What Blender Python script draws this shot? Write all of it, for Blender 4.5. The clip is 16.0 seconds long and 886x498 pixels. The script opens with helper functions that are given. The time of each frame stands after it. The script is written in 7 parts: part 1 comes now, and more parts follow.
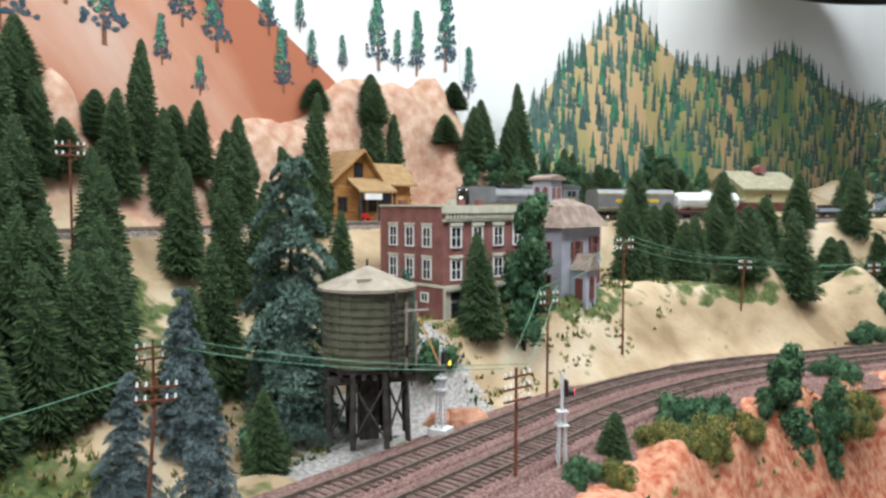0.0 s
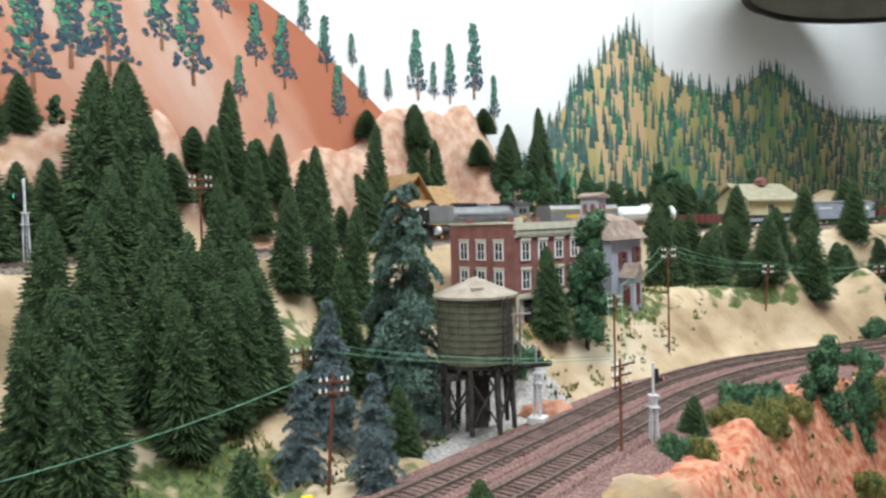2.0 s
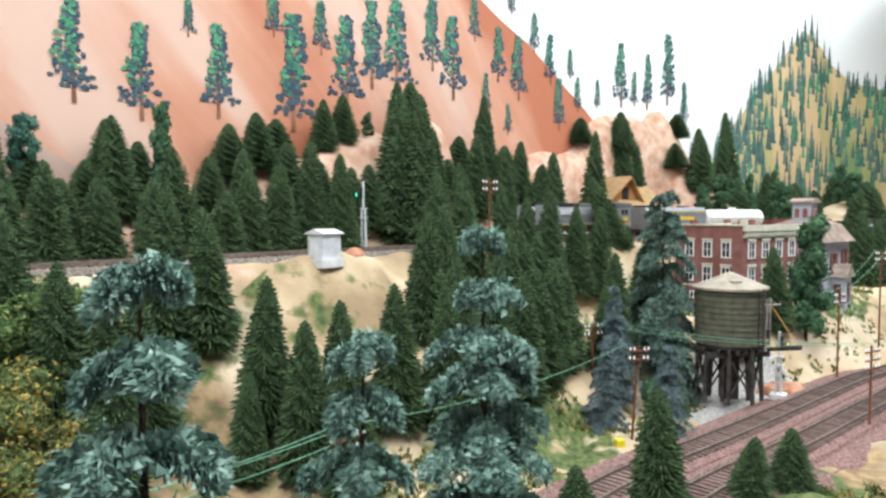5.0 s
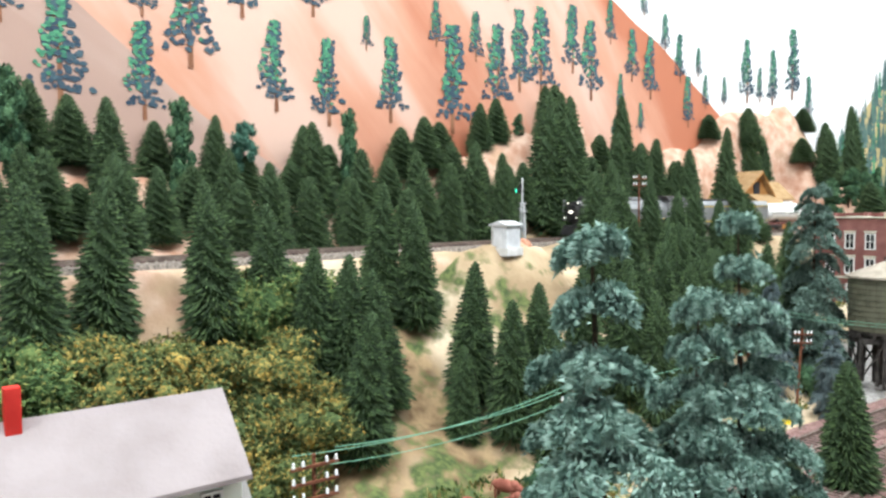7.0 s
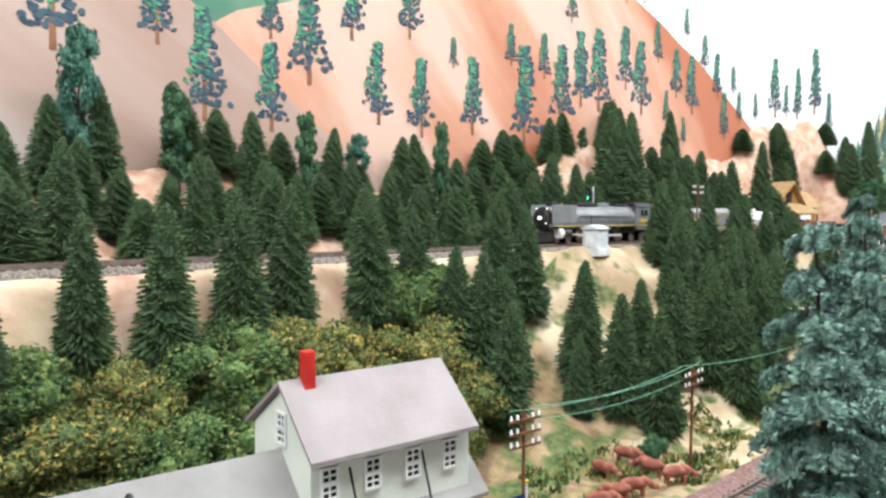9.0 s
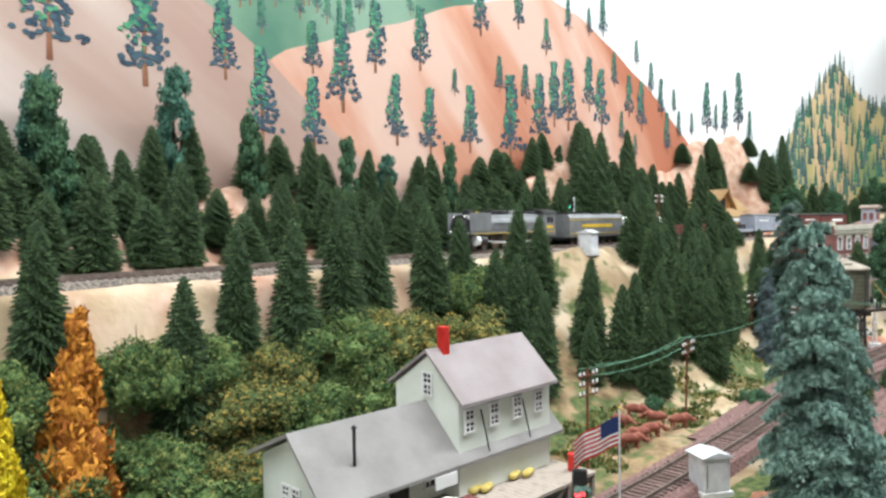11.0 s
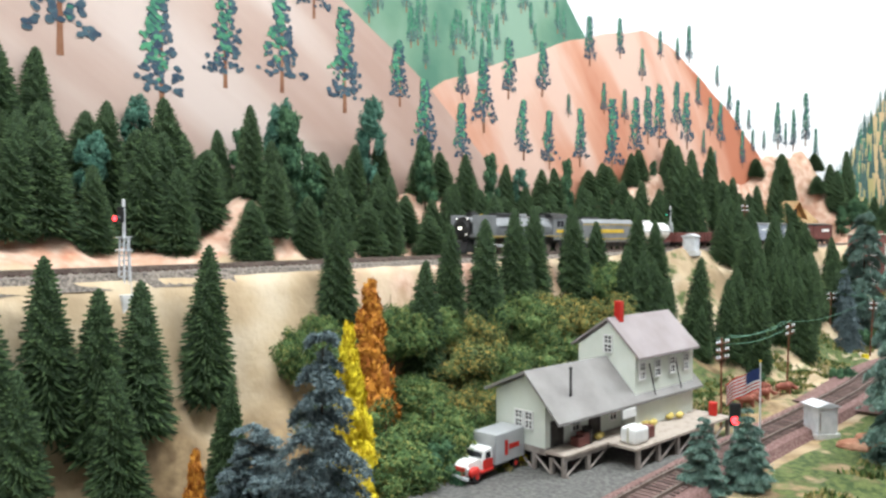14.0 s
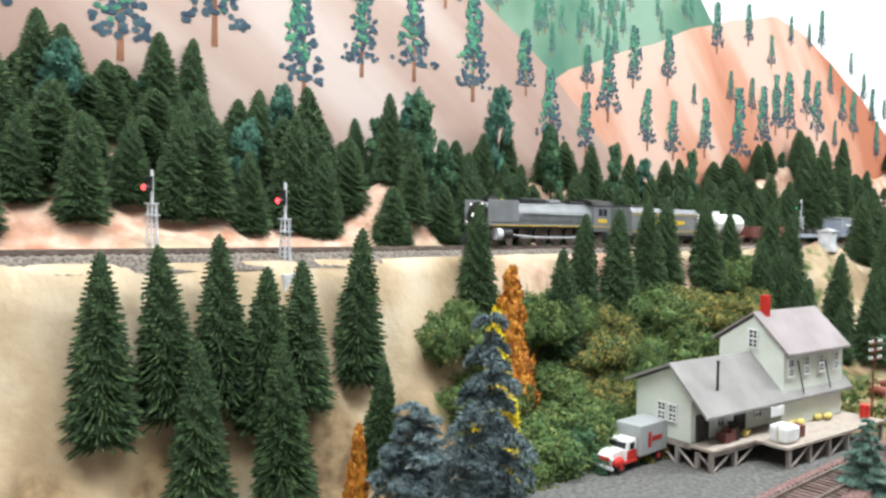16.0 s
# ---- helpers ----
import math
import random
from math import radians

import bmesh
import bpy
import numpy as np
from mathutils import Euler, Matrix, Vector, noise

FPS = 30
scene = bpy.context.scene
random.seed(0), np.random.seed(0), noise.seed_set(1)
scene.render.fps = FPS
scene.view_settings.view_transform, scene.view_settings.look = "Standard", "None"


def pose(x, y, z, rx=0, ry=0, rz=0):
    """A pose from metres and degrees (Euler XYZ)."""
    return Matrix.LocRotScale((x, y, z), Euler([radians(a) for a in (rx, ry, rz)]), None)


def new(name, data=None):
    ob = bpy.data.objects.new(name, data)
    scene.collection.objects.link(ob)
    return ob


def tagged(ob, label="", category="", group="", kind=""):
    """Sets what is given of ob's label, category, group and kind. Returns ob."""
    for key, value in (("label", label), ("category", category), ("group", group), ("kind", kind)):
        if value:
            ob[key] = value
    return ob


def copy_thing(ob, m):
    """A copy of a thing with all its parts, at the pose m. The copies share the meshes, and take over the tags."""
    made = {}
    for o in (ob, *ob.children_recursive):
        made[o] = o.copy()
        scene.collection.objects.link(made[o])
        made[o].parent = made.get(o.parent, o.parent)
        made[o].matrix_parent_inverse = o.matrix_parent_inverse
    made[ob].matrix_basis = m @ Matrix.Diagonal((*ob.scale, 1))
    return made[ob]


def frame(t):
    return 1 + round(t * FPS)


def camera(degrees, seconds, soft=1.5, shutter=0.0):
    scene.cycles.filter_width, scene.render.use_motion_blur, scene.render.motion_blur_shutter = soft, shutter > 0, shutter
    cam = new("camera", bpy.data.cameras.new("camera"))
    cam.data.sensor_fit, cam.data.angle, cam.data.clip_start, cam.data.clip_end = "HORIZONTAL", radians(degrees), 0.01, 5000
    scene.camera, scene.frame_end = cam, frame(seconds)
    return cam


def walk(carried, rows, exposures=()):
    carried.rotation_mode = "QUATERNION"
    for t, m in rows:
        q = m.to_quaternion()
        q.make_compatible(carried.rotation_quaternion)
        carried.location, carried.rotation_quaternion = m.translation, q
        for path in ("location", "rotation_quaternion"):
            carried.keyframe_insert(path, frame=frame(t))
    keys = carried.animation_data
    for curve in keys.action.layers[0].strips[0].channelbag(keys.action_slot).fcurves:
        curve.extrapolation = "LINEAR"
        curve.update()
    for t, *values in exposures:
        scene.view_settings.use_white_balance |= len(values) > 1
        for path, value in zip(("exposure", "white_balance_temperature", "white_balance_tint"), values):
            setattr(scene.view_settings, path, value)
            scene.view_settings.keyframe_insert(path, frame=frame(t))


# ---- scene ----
cam = camera(61.9, 16.0, soft=2.6)
METRES, EYE, TILT, LEAN, TURN = 1.25, 1.4, -3.5, 0.0, 0.0
ROWS = [
    (0.0, 0.0, 0.0, 0.0, 0.0, 0.0, -0.0),
    (0.5, -0.011, -0.0196, 0.0011, 1.23, 0.31, -0.53),
    (1.0, -0.0491, -0.0546, -0.0004, 1.47, 0.86, 0.14),
    (1.5, -0.0884, -0.1016, 0.0108, -0.92, 0.64, 0.2),
    (2.0, -0.0905, -0.0747, -0.0022, -1.75, 1.33, 1.66),
    (2.5, -0.1213, -0.1038, -0.0028, 2.29, 1.35, 1.83),
    (3.0, -0.161, -0.1409, 0.0033, 3.49, 0.92, 1.7),
    (5.5, -0.2361, -0.2115, 0.0001, 9.07, 0.46, -0.85),
    (6.0, -0.2504, -0.2224, -0.0014, 12.26, 0.31, -0.76),
    (6.5, -0.2588, -0.2388, -0.0004, 14.25, 0.38, -1.07),
    (7.0, -0.2904, -0.2737, -0.0078, 13.24, 0.51, -0.32),
    (7.5, -0.3151, -0.2953, -0.0054, 8.99, 0.36, -1.29),
    (8.0, -0.3265, -0.3014, -0.0118, 9.63, 0.32, -1.14),
    (8.5, -0.3423, -0.326, -0.0134, 13.21, 1.04, -1.26),
    (9.0, -0.3726, -0.3662, -0.015, 12.31, 1.0, -0.73),
    (11.5, -0.465, -0.532, -0.0206, 5.5, 1.65, 0.42),
    (12.0, -0.4749, -0.5597, -0.0259, 9.18, 2.54, -0.22),
    (12.5, -0.5024, -0.6103, -0.0348, 10.55, 1.96, 1.34),
    (13.0, -0.5151, -0.6451, -0.0355, 7.77, 1.77, 0.51),
    (13.5, -0.5385, -0.664, -0.0381, 6.88, 1.92, 0.05),
    (14.0, -0.5569, -0.6753, -0.0371, 8.72, 2.09, -0.47),
    (14.5, -0.57, -0.6786, -0.0371, 11.4, 2.2, -0.57),
    (15.0, -0.5762, -0.6795, -0.0388, 12.81, 2.14, -0.9),
    (15.5, -0.5852, -0.6819, -0.0414, 13.94, 1.89, -1.36),
    (16.0, -0.5952, -0.6859, -0.0429, 15.63, 1.42, -1.86),
]
walk(cam, [(t, pose(0, 0, EYE, TILT, LEAN, TURN) @ pose(METRES * x, METRES * y, METRES * z, 90 + pitch, roll, yaw)) for t, x, y, z, yaw, pitch, roll in ROWS],
     exposures=[(0, -0.2), (2.5, -0.21), (5.5, 0.15), (7, 0.29), (9, 0.25), (11.5, 0.01), (14, 0.04), (16, 0.19)])

# ---- light: a bright room with unseen fluorescent panels added on its ceiling ----
world = bpy.data.worlds.new("room_air")
scene.world = world
world.use_nodes = True
world.node_tree.nodes["Background"].inputs[0].default_value = (0.9, 0.95, 1.0, 1)
world.node_tree.nodes["Background"].inputs[1].default_value = 0.05
# all out of view; the last is added to brighten the far right wall
LAMPS = [(-0.92, -0.80), (-0.02, -0.06), (0.80, 0.86), (1.75, 1.75)]
LAMP_POWER = 26.5

# ---- plan: u runs along the backdrop wall, v comes from it towards the aisle ----
P0 = Vector((-0.9, 0.29))
DU = Vector((0.631, 0.776)).normalized()
DV = Vector((DU.y, -DU.x))
WALL_ANGLE = math.degrees(math.atan2(DU.y, DU.x))


def xy(u, v):
    p = P0 + float(u) * DU + float(v) * DV
    return p.x, p.y


def uv(x, y):
    p = Vector((x, y)) - P0
    return p.dot(DU), p.dot(DV)


def table(rows, u):
    if u <= rows[0][0]:
        return rows[0][1]
    for (a, p), (b, q) in zip(rows, rows[1:]):
        if u <= b:
            k = (u - a) / (b - a)
            return p + (q - p) * k
    return rows[-1][1]


def smooth(rows, u, w=0.07):
    return sum(table(rows, u + w * k) for k in (-1, -0.5, 0, 0.5, 1)) / 5


def ramp(a, b, x):
    k = min(1.0, max(0.0, (x - a) / (b - a)))
    return k * k * (3 - 2 * k)


UPPER = [(-1.8, 0.34), (-0.52, 0.231), (0.484, 0.135), (0.75, 0.138), (0.965, 0.16), (1.177, 0.18), (1.507, 0.30), (1.84, 0.502), (2.35, 0.90), (3.2, 1.6)]
FRONT = [(-1.6, 0.72), (-0.277, 0.555), (-0.018, 0.535), (0.275, 0.53), (0.47, 0.505), (0.65, 0.515), (1.014, 0.52), (1.2, 0.56), (1.51, 0.735), (2.0, 1.10), (2.6, 1.62)]
ZU, ZF = 1.366, 1.197
FLAT_Z = [(-2, 1.10), (-0.6, 1.12), (-0.42, 1.187), (0.05, 1.187), (0.35, 1.197), (3, 1.197)]
# outer edge of the upper bench, foot of the slope, and height and outer edge of the shelf on which the town stands
BENCH = [(-1.8, 0.035), (-0.5, 0.033), (-0.3, 0.036), (0.1, 0.035), (0.25, 0.04), (0.33, 0.09), (0.42, 0.10), (0.5, 0.04), (0.9, 0.045), (1.6, 0.06), (3.2, 0.08)]
FOOT = [(-1.8, 0.50), (-0.55, 0.44), (-0.35, 0.37), (-0.1, 0.36), (0.1, 0.41), (0.4, 0.44), (0.62, 0.41), (0.72, 0.40), (0.9, 0.47), (1.3, 0.56), (1.5, 0.70), (2.0, 1.06), (2.6, 1.58)]
# how hollow the slope is: above one it falls away at once, below one it bulges
STEEP = [(-0.48, 3.3), (-0.40, 2.4), (0.3, 1.75), (0.44, 1.2), (0.52, 0.95), (0.8, 0.85), (0.95, 1.5)]
SHELF_Z = [(0.6, 1.27), (0.8, 1.25), (0.87, 1.276), (1.0, 1.276), (1.1, 1.288), (1.4, 1.285), (1.7, 1.25), (2.2, 1.23), (3, 1.22)]
BACK_Z = [(-1.8, 1.53), (-0.6, 1.50), (-0.45, 1.45), (-0.3, 1.43), (0.0, 1.44), (0.3, 1.44), (0.55, 1.46), (0.8, 1.46), (1.02, 1.46), (1.12, 1.52), (1.42, 1.52), (1.55, 1.40), (2.2, 1.40), (3.5, 1.42)]
# rocky knolls: u, v, height, length, depth
KNOLLS = [(0.60, 0.04, 0.085, 0.08, 0.032), (0.71, 0.045, 0.10, 0.045, 0.036), (0.83, 0.045, 0.06, 0.05, 0.03), (0.47, 0.04, 0.05, 0.08, 0.03), (1.20, 0.0, 0.085, 0.10, 0.045), (1.38, 0.0, 0.10, 0.08, 0.06), (1.28, 0.02, 0.03, 0.03, 0.03), (1.0, 0.0, 0.06, 0.06, 0.03),
          (-0.05, 0.04, 0.03, 0.12, 0.03), (-0.36, 0.13, 0.055, 0.05, 0.03), (-0.62, 0.10, 0.012, 0.09, 0.04), (-0.25, 0.115, 0.035, 0.03, 0.025), (2.35, 0.36, 0.06, 0.12, 0.09),
          (1.95, 0.22, 0.055, 0.12, 0.07), (2.6, 0.45, 0.075, 0.10, 0.10), (1.44, 0.58, 0.045, 0.03, 0.03), (1.60, 0.67, 0.045, 0.04, 0.035), (0.385, 0.235, 0.006, 0.05, 0.04)]


def height(u, v):
    vu, vf = smooth(UPPER, u), smooth(FRONT, u)
    zf = table(FLAT_Z, u)
    back = table(BACK_Z, u)
    if v < vu:
        k = ramp(0.0, 1.0, (vu - 0.035 - v) / max(0.05, vu - 0.035)) if v < vu - 0.035 else 0
        z = ZU + (back - ZU) * k
    else:
        bench, foot = vu + smooth(BENCH, u, 0.03), smooth(FOOT, u)
        if v < bench:
            z = ZU
        elif v < foot:
            k = (v - bench) / max(0.02, foot - bench)
            z = ZU + (zf - ZU) * (1 - (1 - k) ** table(STEEP, u))
            if u > 0.62:
                shelf = table(SHELF_Z, u)
                a, b = ramp(0.0, 0.32, k), ramp(0.66, 1.0, k)
                zs = ZU + (shelf - ZU) * a + (zf - shelf) * b
                z += (zs - z) * ramp(0.62, 0.82, u)
        else:
            z = zf
    edge = table([(-1.8, 0.60), (-0.6, 0.53), (-0.42, 0.62), (0.0, 0.66), (0.6, 0.655), (1.0, 0.655), (1.25, 0.70), (1.6, 0.90), (2.2, 1.36), (3.2, 2.2)], u)
    if u > 0.55:
        q = Vector((u * 24, v * 24, 1.7))
        z += ramp(0.55, 0.75, u) * ramp(edge - 0.03, edge + 0.02, v) * (0.022 * noise.noise(q) + 0.02 * (0.4 - abs(noise.noise(q * 2.3))))
    z -= 0.24 * ramp(edge, edge + (0.12 if u > 0.5 else 0.3), v)
    for a, b, h, lu, lv in KNOLLS:
        z += h * math.exp(-((u - a) / lu) ** 2 - ((v - b) / lv) ** 2)
    flat = max(ramp(0.05, 0.025, abs(v - vu)), ramp(0.08, 0.05, abs(v - vf - 0.025)))
    yard = ramp(1.0, 1.04, u) * ramp(1.36, 1.31, u) * ramp(0.03, 0.05, v) * ramp(0.16, 0.14, v)
    z += (ZU - z) * yard
    flat = max(flat, yard)
    if -0.45 < u < 0.05 and 0.38 < v < 0.6:
        flat = 1
    p = Vector((u * 9, v * 9, 3.1))
    ridge = 0.5 - abs(noise.noise(Vector((u * 16, v * 11, z * 12)))) - 0.5 * abs(noise.noise(Vector((u * 41, v * 37, z * 25))))
    if u < -0.35 and v > vu:
        z += (1 - flat) * ramp(-0.35, -0.5, u) * ramp(vu + 0.035, vu + 0.07, v) * 0.05 * (0.35 - abs(noise.noise(Vector((u * 13, v * 5, 4.4)))) - 0.4 * abs(noise.noise(Vector((u * 31, v * 17, 2.2)))))
    z += (1 - flat) * (0.010 * noise.noise(p) + 0.006 * noise.noise(p * 3.3) + 0.003 * noise.noise(p * 9.1) + 0.011 * ridge)
    return z


def ground(x, y):
    return height(*uv(x, y))


# ---- helpers for building ----
def node_mat(name, colours, scale=60.0, rough=0.85, metal=0.0, bump=0.3, detail=6.0, spread=(0.35, 0.65), grain=400.0, emit=None, coords="Object", island=0.0, per_object=0.0, spec=0.3):
    """Two scales of noise over a few colours, with fine relief."""
    m = bpy.data.materials.new(name)
    m.use_nodes = True
    t = m.node_tree
    b = t.nodes["Principled BSDF"]
    b.inputs["Roughness"].default_value = rough
    b.inputs["Metallic"].default_value = metal
    b.inputs["Specular IOR Level"].default_value = spec
    co = t.nodes.new("ShaderNodeTexCoord")
    n1 = t.nodes.new("ShaderNodeTexNoise")
    n1.inputs["Scale"].default_value, n1.inputs["Detail"].default_value = scale, detail
    t.links.new(co.outputs[coords], n1.inputs["Vector"])
    r = t.nodes.new("ShaderNodeValToRGB")
    e = r.color_ramp.elements
    e[0].position, e[0].color = spread[0], (*colours[0], 1)
    e[1].position, e[1].color = spread[1], (*colours[-1], 1)
    for i, c in enumerate(colours[1:-1]):
        k = e.new(spread[0] + (spread[1] - spread[0]) * (i + 1) / (len(colours) - 1))
        k.color = (*c, 1)
    source = n1.outputs["Fac"]
    if island or per_object:
        geo = t.nodes.new("ShaderNodeNewGeometry")
        info = t.nodes.new("ShaderNodeObjectInfo")
        mix = t.nodes.new("ShaderNodeMath")
        mix.operation = "MULTIPLY_ADD"
        t.links.new(geo.outputs["Random Per Island"] if island else info.outputs["Random"], mix.inputs[0])
        mix.inputs[1].default_value = island or per_object
        sub = t.nodes.new("ShaderNodeMath")
        sub.operation = "SUBTRACT"
        t.links.new(n1.outputs["Fac"], sub.inputs[0])
        sub.inputs[1].default_value = (island or per_object) / 2
        t.links.new(sub.outputs[0], mix.inputs[2])
        source = mix.outputs[0]
    t.links.new(source, r.inputs["Fac"])
    t.links.new(r.outputs["Color"], b.inputs["Base Color"])
    if bump:
        n2 = t.nodes.new("ShaderNodeTexNoise")
        n2.inputs["Scale"].default_value, n2.inputs["Detail"].default_value = grain, 4
        t.links.new(co.outputs[coords], n2.inputs["Vector"])
        bp = t.nodes.new("ShaderNodeBump")
        bp.inputs["Strength"].default_value, bp.inputs["Distance"].default_value = bump, 0.002
        t.links.new(n2.outputs["Fac"], bp.inputs["Height"])
        t.links.new(bp.outputs["Normal"], b.inputs["Normal"])
    if emit:
        b.inputs["Emission Color"].default_value = (*emit[0], 1)
        b.inputs["Emission Strength"].default_value = emit[1]
    return m


def terrain_mat():
    m = node_mat("plaster_terrain", [(0.29, 0.205, 0.12), (0.45, 0.34, 0.215), (0.56, 0.46, 0.335)], 11.0, 0.9, bump=0.5, grain=160)
    t = m.node_tree
    b = t.nodes["Principled BSDF"]
    col = b.inputs["Base Color"].links[0].from_socket
    co = t.nodes.new("ShaderNodeTexCoord")

    def layer(col, attr, c1, c2, scale, lo, hi):
        a = t.nodes.new("ShaderNodeAttribute")
        a.attribute_name = attr
        n = t.nodes.new("ShaderNodeTexNoise")
        n.inputs["Scale"].default_value, n.inputs["Detail"].default_value = scale, 8
        t.links.new(co.outputs["Object"], n.inputs["Vector"])
        add = t.nodes.new("ShaderNodeMath")
        add.operation = "ADD"
        t.links.new(a.outputs["Fac"], add.inputs[0])
        t.links.new(n.outputs["Fac"], add.inputs[1])
        mr = t.nodes.new("ShaderNodeMapRange")
        mr.inputs[1].default_value, mr.inputs[2].default_value = lo, hi
        t.links.new(add.outputs[0], mr.inputs[0])
        n2 = t.nodes.new("ShaderNodeTexNoise")
        n2.inputs["Scale"].default_value, n2.inputs["Detail"].default_value = scale * 4, 5
        t.links.new(co.outputs["Object"], n2.inputs["Vector"])
        r = t.nodes.new("ShaderNodeValToRGB")
        r.color_ramp.elements[0].position, r.color_ramp.elements[1].position = 0.35, 0.65
        r.color_ramp.elements[0].color, r.color_ramp.elements[1].color = (*c1, 1), (*c2, 1)
        t.links.new(n2.outputs["Fac"], r.inputs["Fac"])
        mix = t.nodes.new("ShaderNodeMix")
        mix.data_type = "RGBA"
        t.links.new(mr.outputs[0], mix.inputs[0])
        t.links.new(col, mix.inputs[6])
        t.links.new(r.outputs["Color"], mix.inputs[7])
        return mix.outputs[2]

    col = layer(col, "brown", (0.15, 0.095, 0.05), (0.33, 0.23, 0.125), 18, 0.9, 1.2)
    col = layer(col, "pale", (0.40, 0.35, 0.23), (0.62, 0.57, 0.45), 12, 0.85, 1.1)
    col = layer(col, "pink", (0.44, 0.235, 0.155), (0.60, 0.42, 0.32), 14, 0.95, 1.15)
    col = layer(col, "red", (0.36, 0.085, 0.04), (0.56, 0.30, 0.19), 30, 0.95, 1.1)
    col = layer(col, "green", (0.035, 0.062, 0.02), (0.125, 0.15, 0.05), 45, 1.0, 1.12)
    col = layer(col, "gravel", (0.07, 0.068, 0.064), (0.15, 0.145, 0.135), 60, 0.9, 1.05)
    col = layer(col, "ash", (0.26, 0.245, 0.23), (0.50, 0.48, 0.46), 70, 0.9, 1.05)
    t.links.new(col, b.inputs["Base Color"])
    return m


def mesh_ob(name, bm, material, smooth_faces=False):
    me = bpy.data.meshes.new(name)
    bm.to_mesh(me)
    bm.free()
    me.materials.append(material)
    if smooth_faces:
        me.polygons.foreach_set("use_smooth", [True] * len(me.polygons))
    return new(name, me)


def part(name, bm, material, parent, label="", smooth_faces=False):
    ob = mesh_ob(name, bm, material, smooth_faces)
    ob.parent = parent
    if label:
        tagged(ob, label)
    return ob


def data_ob(name, verts, faces, material, smooth_faces=False, parent=None):
    me = bpy.data.meshes.new(name)
    me.from_pydata(verts, [], faces)
    me.materials.append(material)
    if smooth_faces:
        me.polygons.foreach_set("use_smooth", [True] * len(me.polygons))
    ob = new(name, me)
    ob.parent = parent
    return ob


def thing(name, m, label, category, group=""):
    ob = new(name)
    ob.empty_display_size = 0.01
    ob.matrix_basis = m
    return tagged(ob, label, category, group)


def box(bm, x0, x1, y0, y1, z0, z1, bevel=0.0, m=None):
    r = bmesh.ops.create_cube(bm, size=1, matrix=(m or Matrix()) @ Matrix.LocRotScale(((x0 + x1) / 2, (y0 + y1) / 2, (z0 + z1) / 2), None, (x1 - x0, y1 - y0, z1 - z0)))
    if bevel:
        edges = {e for v in r["verts"] for e in v.link_edges}
        bmesh.ops.bevel(bm, geom=list(edges), offset=bevel, segments=2, affect="EDGES", profile=0.6)


def rod(bm, a, b, r1, r2=None, n=8):
    a, b = Vector(a), Vector(b)
    d = b - a
    m = Matrix.Translation((a + b) / 2) @ d.to_track_quat("Z", "Y").to_matrix().to_4x4()
    bmesh.ops.create_cone(bm, cap_ends=True, segments=n, radius1=r1, radius2=r1 if r2 is None else r2, depth=d.length, matrix=m)


def ball(bm, c, r, sub=1, scale=(1, 1, 1)):
    bmesh.ops.create_icosphere(bm, subdivisions=sub, radius=r, matrix=Matrix.LocRotScale(c, None, scale))


def prism(bm, outline, y0, y1, axis="y"):
    """A closed outline of (x, z), drawn out between y0 and y1."""
    f = (lambda p, y: (p[0], y, p[1])) if axis == "y" else (lambda p, y: (y, p[0], p[1]))
    a = [bm.verts.new(f(p, y0)) for p in outline]
    b = [bm.verts.new(f(p, y1)) for p in outline]
    n = len(outline)
    bm.faces.new(a[::-1])
    bm.faces.new(b)
    for i in range(n):
        bm.faces.new((a[i], a[(i + 1) % n], b[(i + 1) % n], b[i]))
    bmesh.ops.recalc_face_normals(bm, faces=bm.faces[:])


def one(build):
    bm = bmesh.new()
    build(bm)
    return bm


def boxed(*a, **k):
    return one(lambda bm: box(bm, *a, **k))


def rodded(*a, **k):
    return one(lambda bm: rod(bm, *a, **k))


# ---- materials ----
M_TERRAIN = terrain_mat()
M_BALLAST_F = node_mat("mauve_ballast", [(0.11, 0.058, 0.053), (0.20, 0.112, 0.10), (0.31, 0.20, 0.18)], 420, 0.95, bump=0.8, grain=900)
M_BALLAST_U = node_mat("grey_ballast", [(0.10, 0.085, 0.075), (0.20, 0.17, 0.145), (0.32, 0.27, 0.22)], 420, 0.95, bump=0.8, grain=900)
M_TIE = node_mat("tie_wood", [(0.085, 0.058, 0.05), (0.16, 0.11, 0.097)], 200, 0.9, island=0.5)
M_RAIL = node_mat("rail_metal", [(0.12, 0.085, 0.07), (0.20, 0.16, 0.135)], 120, 0.6, 0.2, bump=0.1)
M_WALL = node_mat("white_wall_paint", [(0.80, 0.81, 0.81), (0.86, 0.87, 0.87)], 2.0, 0.8, bump=0.05, grain=300)
M_ORANGE = node_mat("painted_orange_hill", [(0.44, 0.155, 0.085), (0.57, 0.285, 0.19), (0.64, 0.43, 0.345)], 5.0, 0.8, bump=0.05, spread=(0.40, 0.58))
M_PINK = node_mat("painted_pink_hill", [(0.40, 0.265, 0.215), (0.48, 0.35, 0.295), (0.58, 0.47, 0.42)], 5.0, 0.8, bump=0.05, spread=(0.40, 0.60))
M_GREENHILL = node_mat("painted_green_hill", [(0.08, 0.19, 0.13), (0.15, 0.27, 0.18), (0.22, 0.34, 0.25)], 6.0, 0.8, bump=0.05)
M_OCHRE = node_mat("painted_ochre_hill", [(0.19, 0.29, 0.12), (0.46, 0.40, 0.18), (0.64, 0.46, 0.26)], 5.0, 0.8, bump=0.05, spread=(0.36, 0.60))
